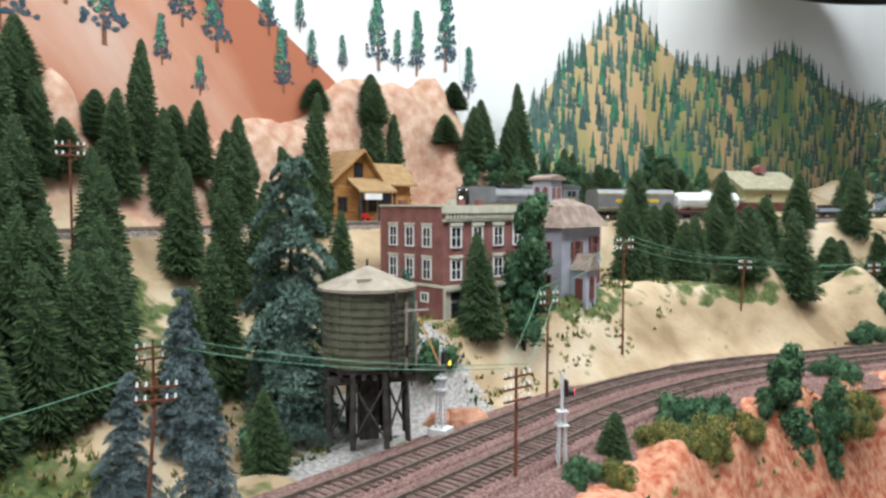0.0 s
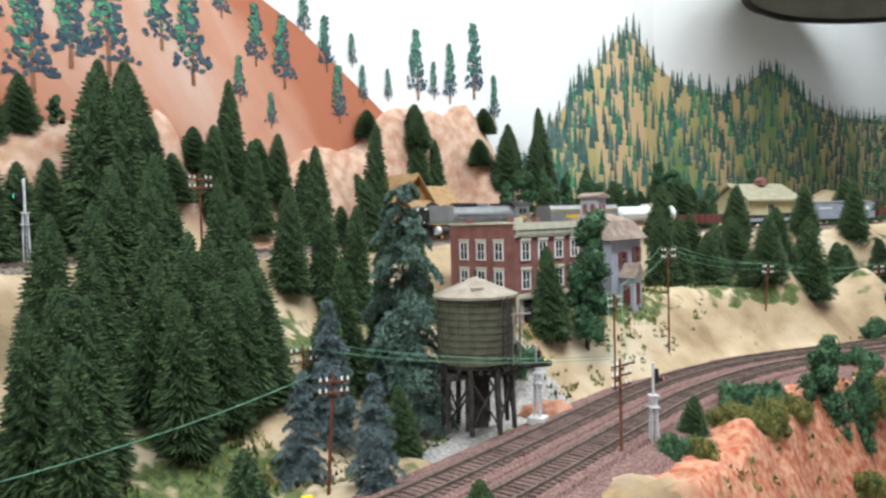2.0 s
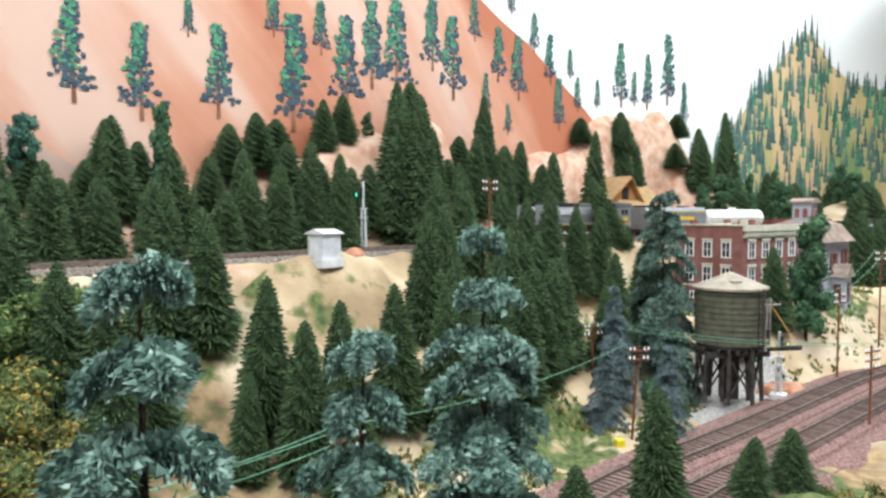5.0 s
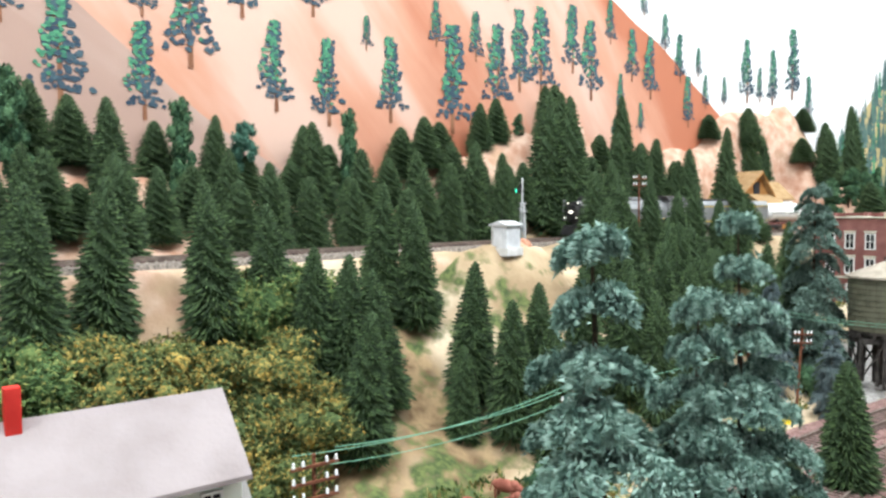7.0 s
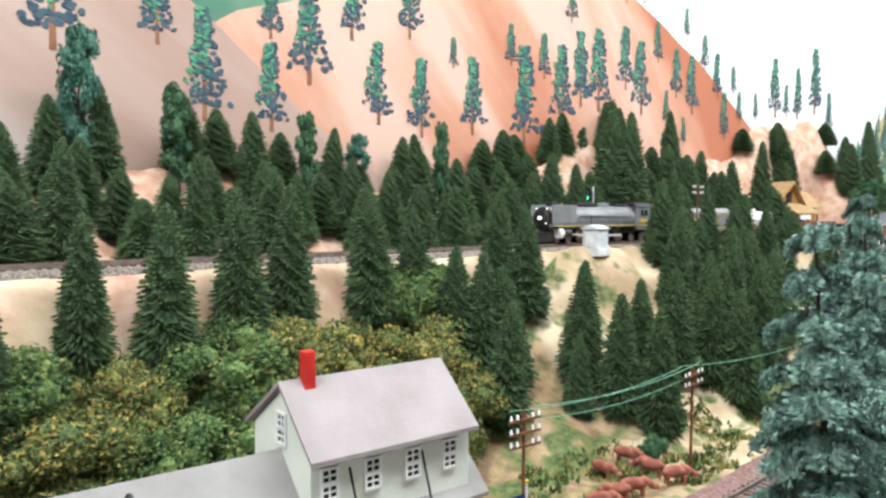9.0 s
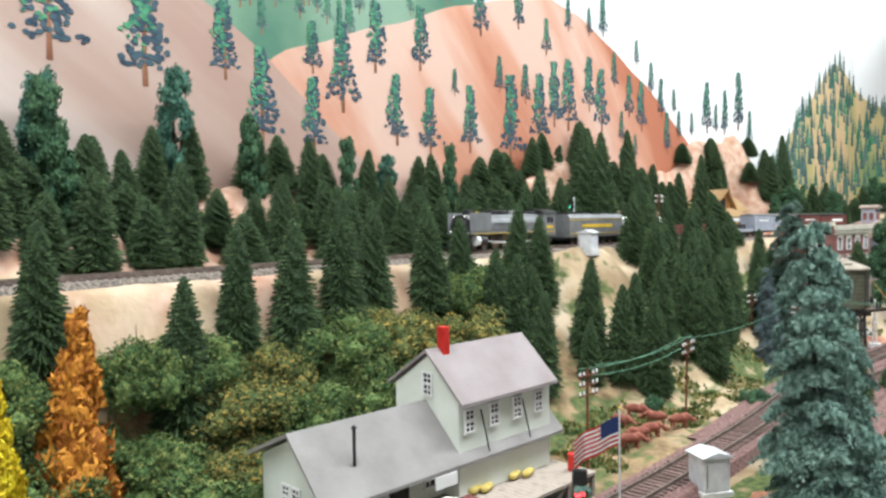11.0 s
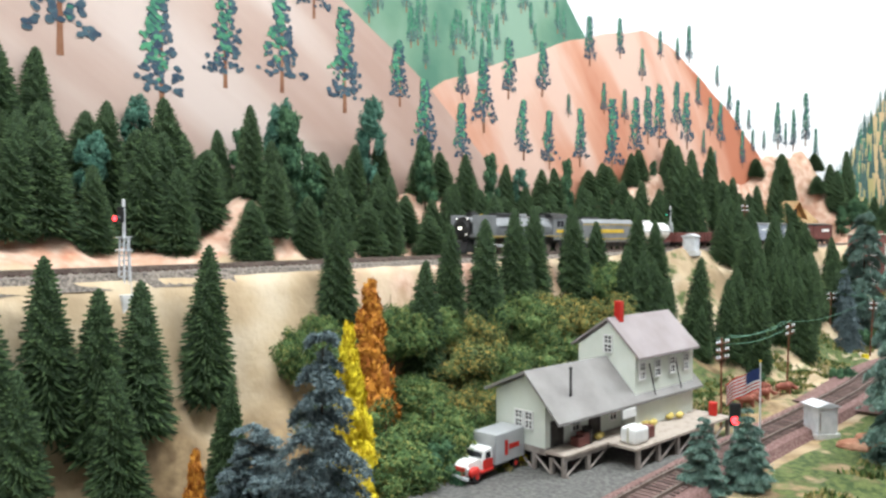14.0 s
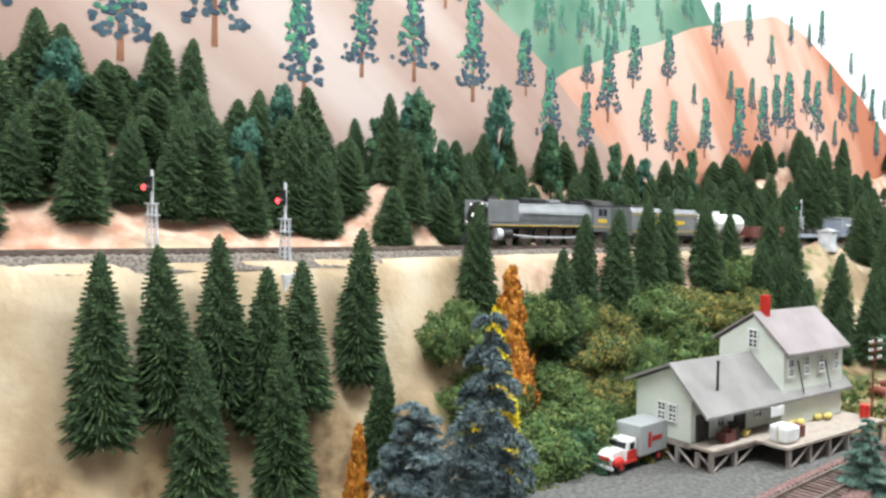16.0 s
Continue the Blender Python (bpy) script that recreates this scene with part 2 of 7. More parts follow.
M_PT_DARK = node_mat("painted_leaf_dark", [(0.03, 0.055, 0.085), (0.055, 0.10, 0.125)], 50, 0.7, bump=0, island=0.4)
M_PT_BRIGHT = node_mat("painted_leaf_bright", [(0.035, 0.15, 0.10), (0.085, 0.31, 0.16)], 50, 0.7, bump=0, island=0.4)
M_PT_FAR = node_mat("painted_far_firs", [(0.055, 0.115, 0.11), (0.12, 0.20, 0.17)], 50, 0.7, bump=0, island=0.4)
M_PT_TRUNK = node_mat("painted_trunk", [(0.18, 0.07, 0.035), (0.28, 0.13, 0.07)], 50, 0.7, bump=0)
M_BARK = node_mat("bark", [(0.03, 0.02, 0.014), (0.10, 0.065, 0.04)], 150, 0.95, bump=0.8)
M_PINE = node_mat("pine_needles", [(0.015, 0.030, 0.013), (0.033, 0.064, 0.024), (0.09, 0.148, 0.055)], 60, 0.8, island=0.4, bump=0, per_object=0)
M_SPRUCE = node_mat("blue_spruce_needles", [(0.065, 0.125, 0.10), (0.15, 0.25, 0.205), (0.30, 0.43, 0.37)], 14, 0.8, island=0.18, bump=0)
M_NAVY = node_mat("grey_blue_needles", [(0.055, 0.08, 0.09), (0.115, 0.16, 0.165), (0.21, 0.27, 0.28)], 30, 0.8, island=0.2, bump=0)
M_GREYGREEN = node_mat("grey_green_needles", [(0.045, 0.085, 0.065), (0.10, 0.165, 0.135), (0.20, 0.29, 0.24)], 30, 0.8, island=0.2, bump=0)
M_LEAF = node_mat("foam_leaves", [(0.017, 0.05, 0.026), (0.042, 0.105, 0.052), (0.095, 0.18, 0.085)], 50, 0.9, island=0.4, bump=0)
M_LEAF_TEAL = node_mat("teal_foam_leaves", [(0.022, 0.072, 0.05), (0.05, 0.14, 0.098), (0.11, 0.23, 0.165)], 50, 0.9, island=0.4, bump=0)
M_BUSH = node_mat("autumn_bush", [(0.034, 0.058, 0.018), (0.078, 0.112, 0.036), (0.145, 0.17, 0.055), (0.42, 0.28, 0.065)], 22, 0.9, island=0.5, bump=0, spread=(0.25, 0.76))
M_BUSHGREEN = node_mat("green_bush", [(0.032, 0.065, 0.022), (0.07, 0.13, 0.042), (0.14, 0.20, 0.062), (0.34, 0.29, 0.085)], 22, 0.9, island=0.5, bump=0, spread=(0.25, 0.88))
M_YELLOW = node_mat("yellow_leaves", [(0.50, 0.36, 0.01), (0.80, 0.66, 0.03)], 60, 0.8, island=0.5, bump=0)
M_RUST = node_mat("orange_leaves", [(0.30, 0.09, 0.012), (0.62, 0.27, 0.035)], 60, 0.8, island=0.5, bump=0)
M_GRASS = node_mat("turf", [(0.04, 0.075, 0.02), (0.10, 0.15, 0.04), (0.32, 0.26, 0.10)], 40, 0.9, island=0.4, bump=0)
M_BRICK = node_mat("red_brick_plastic", [(0.19, 0.075, 0.068), (0.27, 0.12, 0.105)], 60, 0.8, bump=0.2)
M_CREAM = node_mat("cream_trim", [(0.50, 0.48, 0.38), (0.62, 0.60, 0.50)], 90, 0.7)
M_WHITE = node_mat("white_plastic", [(0.72, 0.72, 0.70), (0.82, 0.82, 0.80)], 80, 0.6, bump=0.05)
M_DARK = node_mat("dark_glazing", [(0.012, 0.012, 0.014), (0.03, 0.03, 0.035)], 50, 0.15, bump=0)
M_ROOFGREY = node_mat("grey_roof_card", [(0.215, 0.20, 0.192), (0.275, 0.262, 0.25)], 30, 0.85, bump=0.15)
M_ROOFPINK = node_mat("lilac_grey_roof_card", [(0.25, 0.212, 0.21), (0.31, 0.268, 0.268)], 30, 0.85, bump=0.15)
M_DEPOT = node_mat("pale_mint_siding", [(0.64, 0.68, 0.60), (0.72, 0.75, 0.68)], 40, 0.7, bump=0.1)
M_DECK = node_mat("weathered_deck", [(0.24, 0.195, 0.16), (0.38, 0.32, 0.27)], 140, 0.9, island=0.4)
M_POST = node_mat("grey_timber", [(0.20, 0.17, 0.15), (0.34, 0.30, 0.27)], 120, 0.9)
M_RED = node_mat("red_paint", [(0.45, 0.02, 0.015), (0.60, 0.04, 0.03)], 60, 0.45, bump=0.05)
M_TANK = node_mat("olive_staves", [(0.075, 0.075, 0.05), (0.125, 0.125, 0.085)], 90, 0.85, island=0.3)
M_HOOP = node_mat("tarnished_hoops", [(0.045, 0.045, 0.03), (0.075, 0.075, 0.052)], 90, 0.8)
M_TANKROOF = node_mat("tan_tar_paper", [(0.24, 0.205, 0.165), (0.36, 0.315, 0.255)], 60, 0.9)
M_BLACKWOOD = node_mat("dark_timber", [(0.028, 0.025, 0.023), (0.07, 0.062, 0.056)], 120, 0.9)
M_POLE = node_mat("brown_pole", [(0.11, 0.035, 0.018), (0.20, 0.075, 0.04)], 120, 0.7)
M_GLASSWHITE = node_mat("white_insulator", [(0.75, 0.78, 0.78), (0.85, 0.87, 0.87)], 200, 0.2, bump=0)
M_SILVER = node_mat("silver_paint", [(0.55, 0.56, 0.58), (0.70, 0.71, 0.73)], 120, 0.45, 0.1, bump=0.05)
M_CONCRETE = node_mat("pale_concrete", [(0.55, 0.54, 0.52), (0.70, 0.69, 0.67)], 120, 0.85)
M_BLACK = node_mat("black_plastic", [(0.012, 0.012, 0.012), (0.03, 0.03, 0.03)], 100, 0.4, bump=0)
M_LRED = node_mat("red_lens", [(0.6, 0.01, 0.01), (0.7, 0.02, 0.02)], 50, 0.3, bump=0, emit=((1, 0.04, 0.05), 6))
M_LYEL = node_mat("yellow_lens", [(0.7, 0.5, 0.02), (0.8, 0.6, 0.02)], 50, 0.3, bump=0, emit=((1, 0.75, 0.05), 2))
M_LGREEN = node_mat("green_lens", [(0.02, 0.5, 0.3), (0.02, 0.6, 0.4)], 50, 0.3, bump=0, emit=((0.05, 1, 0.6), 2))
M_LWHITE = node_mat("lit_headlamp", [(0.9, 0.9, 0.8), (0.9, 0.9, 0.8)], 50, 0.3, bump=0, emit=((1, 0.95, 0.85), 1.6))
M_WIRE = node_mat("green_line", [(0.12, 0.30, 0.20), (0.18, 0.38, 0.26)], 60, 0.6, bump=0)
M_CABIN = node_mat("orange_logs", [(0.34, 0.15, 0.04), (0.48, 0.24, 0.08)], 80, 0.75, bump=0.3)
M_CABINROOF = node_mat("tan_shake_roof", [(0.30, 0.185, 0.085), (0.40, 0.265, 0.135)], 120, 0.85, bump=0.5)
M_HOUSE = node_mat("lavender_grey_boards", [(0.36, 0.37, 0.43), (0.44, 0.45, 0.51)], 60, 0.8)
M_MANSARD = node_mat("brown_shingle", [(0.20, 0.15, 0.12), (0.34, 0.26, 0.22)], 90, 0.9, bump=0.5)
M_YHOUSE = node_mat("pale_yellow_boards", [(0.50, 0.46, 0.26), (0.58, 0.54, 0.33)], 60, 0.8)
M_YROOF = node_mat("olive_grey_shingle", [(0.30, 0.28, 0.19), (0.40, 0.37, 0.27)], 90, 0.9, bump=0.4)
M_LOCOGREY = node_mat("engine_grey", [(0.17, 0.175, 0.18), (0.22, 0.225, 0.23)], 60, 0.42, 0.2, bump=0.03)
M_LOCOBLACK = node_mat("engine_black", [(0.012, 0.012, 0.013), (0.035, 0.034, 0.034)], 100, 0.45, bump=0.1)
M_STRIPE = node_mat("yellow_stripe", [(0.55, 0.36, 0.03), (0.65, 0.44, 0.05)], 60, 0.5, bump=0)
M_MAROON = node_mat("maroon_car", [(0.11, 0.035, 0.03), (0.17, 0.06, 0.05)], 80, 0.7)
M_BLUEGREY = node_mat("blue_grey_car", [(0.26, 0.29, 0.35), (0.34, 0.37, 0.43)], 60, 0.6)
M_COW = node_mat("red_brown_hide", [(0.20, 0.06, 0.04), (0.36, 0.13, 0.09)], 90, 0.8)
M_ROCK = node_mat("rust_rock", [(0.30, 0.12, 0.07), (0.55, 0.30, 0.20)], 60, 0.9, bump=0.6)
M_BLUE = node_mat("blue_cloth", [(0.03, 0.05, 0.16), (0.05, 0.08, 0.22)], 60, 0.8, bump=0)
M_FLOOR = node_mat("grey_carpet", [(0.16, 0.16, 0.17), (0.24, 0.24, 0.25)], 80, 0.95)
M_CEIL = node_mat("ceiling_tile", [(0.70, 0.71, 0.70), (0.78, 0.79, 0.78)], 20, 0.9, bump=0.2)
M_PANEL = node_mat("lit_diffuser", [(0.9, 0.92, 0.92), (0.9, 0.92, 0.92)], 20, 0.5, bump=0, emit=((1.0, 0.98, 0.95), 3))
M_FASCIA = node_mat("dark_fascia", [(0.05, 0.06, 0.05), (0.08, 0.09, 0.08)], 20, 0.6, bump=0.05)
M_TRUCKGREY = node_mat("truck_body_grey", [(0.42, 0.43, 0.44), (0.50, 0.51, 0.52)], 40, 0.45, 0.2, bump=0.03)
M_COAL = node_mat("coal", [(0.008, 0.008, 0.008), (0.03, 0.03, 0.03)], 300, 0.6, bump=0.9)
M_SHADE = node_mat("olive_grey_shade", [(0.26, 0.27, 0.23), (0.33, 0.34, 0.30)], 12, 0.6, bump=0.05)
M_PAPER = node_mat("paper_tag", [(0.75, 0.76, 0.78), (0.85, 0.86, 0.88)], 60, 0.8, bump=0)
M_MUSTARD = node_mat("mustard_sacks", [(0.45, 0.34, 0.08), (0.62, 0.50, 0.18)], 90, 0.9)

# ---- the room ----
BEND = 2.4
PB = Vector(xy(BEND, 0))
D2 = Vector((0.8, 0.6))


def wallpt(s, z, off=0.0):
    """A point of the backdrop wall, s along it; past the bend it turns away."""
    if s <= BEND:
        x, y = xy(s, off)
    else:
        p = PB + (s - BEND) * D2 + off * Vector((D2.y, -D2.x))
        x, y = p.x, p.y
    return (x, y, z)


ZC = 2.75


def room():
    stops = [-2.0, 1.478, BEND, 6.0]
    for i, (a, b) in enumerate(zip(stops, stops[1:])):
        bm = bmesh.new()
        gap = 0.0015 if i == 0 else 0
        q = [wallpt(a, 0), wallpt(b - gap, 0), wallpt(b - gap, 0, -0.1), wallpt(a, 0, -0.1)]
        lo = [bm.verts.new(p) for p in q]
        hi = [bm.verts.new((p[0], p[1], ZC)) for p in q]
        bm.faces.new(lo), bm.faces.new(hi)
        for k in range(4):
            bm.faces.new((lo[k], lo[(k + 1) % 4], hi[(k + 1) % 4], hi[k]))
        bmesh.ops.recalc_face_normals(bm, faces=bm.faces[:])
        tagged(mesh_ob("wall_backdrop_%d" % (i + 1), bm, M_WALL), "white painted backdrop wall panel with a vertical seam", "wall", kind="structure")
    a, b = xy(-2.0, 0), xy(-2.0, 3.4)
    c = wallpt(6.0, 0)
    d = (c[0] + 1.2, c[1] - 3.6)
    for name, p, q in (("wall_west", a, b), ("wall_south", b, d), ("wall_east", d, (c[0], c[1]))):
        bm = bmesh.new()
        p, q = Vector(p), Vector(q)
        o = Vector(((q - p).y, -(q - p).x)).normalized() * 0.1
        if o.dot((p + q) / 2 - Vector((0.5, 0))) < 0:
            o = -o
        lo = [bm.verts.new((k.x, k.y, 0)) for k in (p, q, q + o, p + o)]
        hi = [bm.verts.new((k.co.x, k.co.y, ZC)) for k in lo]
        bm.faces.new(lo), bm.faces.new(hi)
        for i in range(4):
            bm.faces.new((lo[i], lo[(i + 1) % 4], hi[(i + 1) % 4], hi[i]))
        bmesh.ops.recalc_face_normals(bm, faces=bm.faces[:])
        tagged(mesh_ob(name, bm, M_WALL), "plain white painted room wall", "wall", kind="structure")
    tagged(mesh_ob("floor", boxed(-5, 8, -6, 8, -0.1, 0.0), M_FLOOR), "grey carpet floor of the room", "floor", kind="structure")
    tagged(mesh_ob("ceiling", boxed(-5, 8, -6, 8, ZC + 0.002, ZC + 0.1), M_CEIL), "white tiled ceiling of the room", "ceiling", kind="structure")
    for x, y in LAMPS:
        f = thing("ceiling_light", pose(x, y, ZC, 0, 0, WALL_ANGLE), "long white fluorescent ceiling light with a lit diffuser, unseen, added to light the room", "light", "ceiling lights")
        part("frame", boxed(-0.62, 0.62, -0.16, 0.16, -0.05, 0), M_WHITE, f)
        part("diffuser", boxed(-0.6, 0.6, -0.14, 0.14, -0.062, -0.052), M_PANEL, f)
        la = bpy.data.lights.new("tube_light", "AREA")
        la.shape, la.size, la.size_y, la.energy, la.color = "RECTANGLE", 1.2, 0.28, LAMP_POWER, (0.885, 0.955, 1.0)
        lo = new("tube_light", la)
        lo.matrix_basis = pose(x, y, ZC - 0.066, 0, 0, WALL_ANGLE)


room()


# ---- painted backdrop ----
def hill(name, outline, material, off, label, zlow=1.25):
    """A painted hill: a thin flat shape on the wall, under an outline of (s, z)."""
    s0, s1 = outline[0][0], outline[-1][0]
    n = int((s1 - s0) / 0.02)
    verts, faces = [], []
    for i in range(n + 1):
        s = s0 + (s1 - s0) * i / n
        z = table(outline, s) + 0.004 * noise.noise(Vector((s * 14, 0.3, off * 5000)))
        verts += [wallpt(s, zlow, off), wallpt(s, max(zlow + 0.001, z), off), wallpt(s, zlow, off - 0.0003), wallpt(s, max(zlow + 0.001, z), off - 0.0003)]
        if i:
            k = 4 * i
            faces += [(k - 4, k, k + 1, k - 3), (k - 3, k + 1, k + 3, k - 1)]
    ob = data_ob(name, verts, faces, material)
    return tagged(ob, label, "painting", kind="structure")


def streak(m, along, amount):
    """Adds brush streaks that run down the slope."""
    t = m.node_tree
    for n in t.nodes:
        if n.type == "TEX_NOISE" and n.inputs["Scale"].default_value < 20:
            mp = t.nodes.new("ShaderNodeMapping")
            mp.inputs["Rotation"].default_value = (0, radians(along), radians(WALL_ANGLE))
            mp.vector_type = "TEXTURE"
            mp.inputs["Scale"].default_value = (amount, 1, 1)
            co = [k for k in t.nodes if k.type == "TEX_COORD"][0]
            t.links.new(co.outputs["Object"], mp.inputs["Vector"])
            t.links.new(mp.outputs["Vector"], n.inputs["Vector"])


streak(M_ORANGE, 50, 4)
streak(M_PINK, 35, 5)
streak(M_OCHRE, 80, 3)
OUT_GREEN = [(-0.5, 1.9), (0.0, 1.97), (0.25, 1.93), (0.45, 1.74)]
OUT_ORANGE = [(-0.02, 1.60), (0.03, 1.642), (0.2, 1.70), (0.37, 1.766), (0.5, 1.80), (0.61, 1.826), (0.70, 1.812), (0.85, 1.755), (0.96, 1.705), (1.1, 1.625), (1.25, 1.54), (1.4, 1.47), (1.5, 1.40)]
OUT_PINK = [(-2.0, 2.3), (-1.0, 2.1), (-0.5, 1.92), (-0.125, 1.716), (0.008, 1.632), (0.15, 1.513), (0.3, 1.42)]
OUT_OCHRE = [(1.55, 1.45), (1.70, 1.58), (1.80, 1.66), (2.0, 1.80), (2.15, 1.905), (2.24, 1.93), (2.33, 1.90), (2.5, 1.82), (2.65, 1.81), (2.80, 1.80), (2.95, 1.86), (3.08, 1.925), (3.2, 1.905), (3.4, 1.83), (3.7, 1.79), (4.2, 1.80), (6.0, 1.8)]
hill("painted_green_hill", OUT_GREEN, M_GREENHILL, 0.0008, "green hill painted on the backdrop wall")
hill("painted_orange_hill", OUT_ORANGE, M_ORANGE, 0.0012, "orange bare hill painted on the backdrop wall")
hill("painted_pink_hill", OUT_PINK, M_PINK, 0.0016, "pinkish hill slope painted on the backdrop wall")
hill("painted_ochre_hill", OUT_OCHRE, M_OCHRE, 0.0010, "ochre and green wooded hills painted on the wall")


class Painted:
    """Flat painted trees, gathered colour by colour."""

    def __init__(self):
        self.sets = {k: ([], []) for k in "dbt"}

    def poly(self, kind, pts, off):
        v, f = self.sets[kind]
        i = len(v)
        v.extend(wallpt(s, z, off) for s, z in pts)
        f.append(tuple(range(i, i + len(pts))))

    def blob(self, kind, s, z, w, h, off, rnd):
        n = 9
        self.poly(kind, [(s + w * math.cos(a) * rnd.uniform(0.8, 1.12), z + h * math.sin(a) * rnd.uniform(0.8, 1.12)) for a in [2 * math.pi * k / n for k in range(n)]], off)

    def tree(self, s, z, h, rnd, off=0.0021, width=0.15):
        """A narrow crown with a wide skirt: slate dabs low and to one side, green dabs high and to the other."""
        w = h * width
        self.poly("t", [(s - 0.024 * h, z), (s + 0.024 * h, z), (s + 0.01 * h, z + 0.75 * h), (s - 0.01 * h, z + 0.75 * h)], off)
        rows = 11
        bend = rnd.uniform(-0.2, 0.2)
        for i in range(rows):
            k = i / (rows - 1)
            r = w * (1.3 if i == 0 else 1.05 if i == 1 else 0.95 - 0.6 * k) * rnd.uniform(0.7, 1.2)
            zz = z + h * (0.2 + 0.78 * k)
            c = s + bend * w * math.sin(3 * k)
            for j in range(16 if i < 2 else 13):
                x = c + r * rnd.uniform(-0.9, 1.0)
                self.blob("d", x, zz + h * rnd.uniform(-0.045, 0.04), h * rnd.uniform(0.022, 0.034), h * rnd.uniform(0.018, 0.028), off + 0.00004 * (1 + j), rnd)
            for j in range(int(9 * ramp(0.02, 0.4, k))):
                x = c + r * rnd.uniform(-1.1, 0.45)
                self.blob("b", x, zz + h * rnd.uniform(-0.035, 0.045), h * rnd.uniform(0.016, 0.028), h * rnd.uniform(0.014, 0.022), off + 0.0006 + 0.00004 * j, rnd)

    def spire(self, kind, s, z, h, rnd, off):
        w = h * rnd.uniform(0.17, 0.28)
        pts = [(s, z + h)]
        for k in (0.25, 0.5, 0.78, 1.0):
            pts += [(s + w * k * rnd.uniform(0.8, 1.2), z + h * (1 - k) + 0.04 * h), (s + w * k * 0.6, z + h * (1 - k) + 0.01 * h)]
        pts2 = [(2 * s - p, q) for p, q in pts[:0:-1]]
        self.poly(kind, pts + pts2, off)

    def done(self, name, label, dark=None):
        for k, m in zip("dbt", (dark or M_PT_DARK, M_PT_BRIGHT, M_PT_TRUNK)):
            v, f = self.sets[k]
            if v:
                tagged(data_ob(name, v, f, m), label + {"d": ", dark foliage", "b": ", bright foliage", "t": ", trunks"}[k], "painting", kind="stuff")


# painted pines: place along the wall, foot, height
PAINTED_PINES = [(-0.72, 1.62, 0.15), (-0.62, 1.57, 0.15), (-0.56, 1.72, 0.13), (-0.52, 1.6, 0.15), (-0.46, 1.69, 0.13), (-0.41, 1.552, 0.132), (-0.36, 1.73, 0.11), (-0.33, 1.589, 0.116), (-0.25, 1.593, 0.125), 
                 (-0.2, 1.7, 0.1), (-0.15, 1.577, 0.136), (-0.05, 1.597, 0.092), (0, 1.52, 0.116), (0.08, 1.514, 0.096), (0.08, 1.622, 0.065), (0.13, 1.574, 0.116), (0.19, 1.637, 0.097), (0.23, 1.534, 0.099), 
                 (0.28, 1.652, 0.092), (0.3, 1.522, 0.1), (0.355, 1.622, 0.04), (0.391, 1.532, 0.103), (0.42, 1.728, 0.088), (0.467, 1.64, 0.058), (0.494, 1.523, 0.14), (0.52, 1.757, 0.076), (0.538, 1.628, 0.065), 
                 (0.58, 1.56, 0.117), (0.6, 1.724, 0.062), (0.623, 1.593, 0.113), (0.668, 1.59, 0.125), (0.67, 1.778, 0.058), (0.739, 1.633, 0.099), (0.74, 1.781, 0.053), (0.783, 1.594, 0.119), (0.79, 1.788, 0.079), 
                 (0.831, 1.691, 0.067), (0.857, 1.58, 0.06), (0.887, 1.634, 0.083), (0.911, 1.548, 0.049), (0.92, 1.749, 0.051), (0.939, 1.609, 0.1), (0.98, 1.696, 0.063), (1.026, 1.646, 0.081), (1.051, 1.567, 0.087), 
                 (1.083, 1.662, 0.051), (1.107, 1.605, 0.06), (1.169, 1.616, 0.052), (1.253, 1.628, 0.117), (1.301, 1.633, 0.066), (1.35, 1.631, 0.106), (1.432, 1.65, 0.139), (1.503, 1.608, 0.092)]


def painted_trees():
    rnd = random.Random(5)
    p = Painted()
    for s, z, h in PAINTED_PINES:
        p.tree(s, z - 0.004, h * 1.05, rnd, width=0.2)
    for i in range(11):
        p.tree(-0.75 - 0.11 * i + rnd.uniform(-0.03, 0.03), 1.58 + 0.09 * (i % 3), rnd.uniform(0.12, 0.15), rnd, width=0.17)
    p.done("painted_pines", "pines with bare trunks painted on the backdrop")
    p = Painted()
    for i in range(170):
        s, z = rnd.uniform(-0.35, 0.4), rnd.uniform(1.64, 1.93)
        if z < table(OUT_GREEN, s) and z > table(OUT_ORANGE, s) - 0.01 and z > table(OUT_PINK, s) - 0.01:
            p.tree(s, z, rnd.uniform(0.045, 0.06), rnd, 0.00083, 0.16)
    p.done("painted_distant_pines", "small pines painted on the green hill", M_PT_FAR)
    p = Painted()
    for i in range(900):
        s = rnd.uniform(1.6, 4.2)
        top = table(OUT_OCHRE, s)
        z = 1.40 + (top - 1.42) * rnd.random()
        h = rnd.uniform(0.05, 0.085)
        p.spire("d" if rnd.random() < 0.7 else "b", s, z, h, rnd, 0.0014 + 0.00006 * (i % 9))
    s = 1.66
    while s < 4.2:
        h = rnd.uniform(0.05, 0.085)
        p.spire("d", s, table(OUT_OCHRE, s) - 0.02, h, rnd, 0.0021)
        s += rnd.uniform(0.025, 0.06)
    p.done("painted_hill_forest", "many small dark firs painted on the wooded hills", M_PT_FAR)


painted_trees()


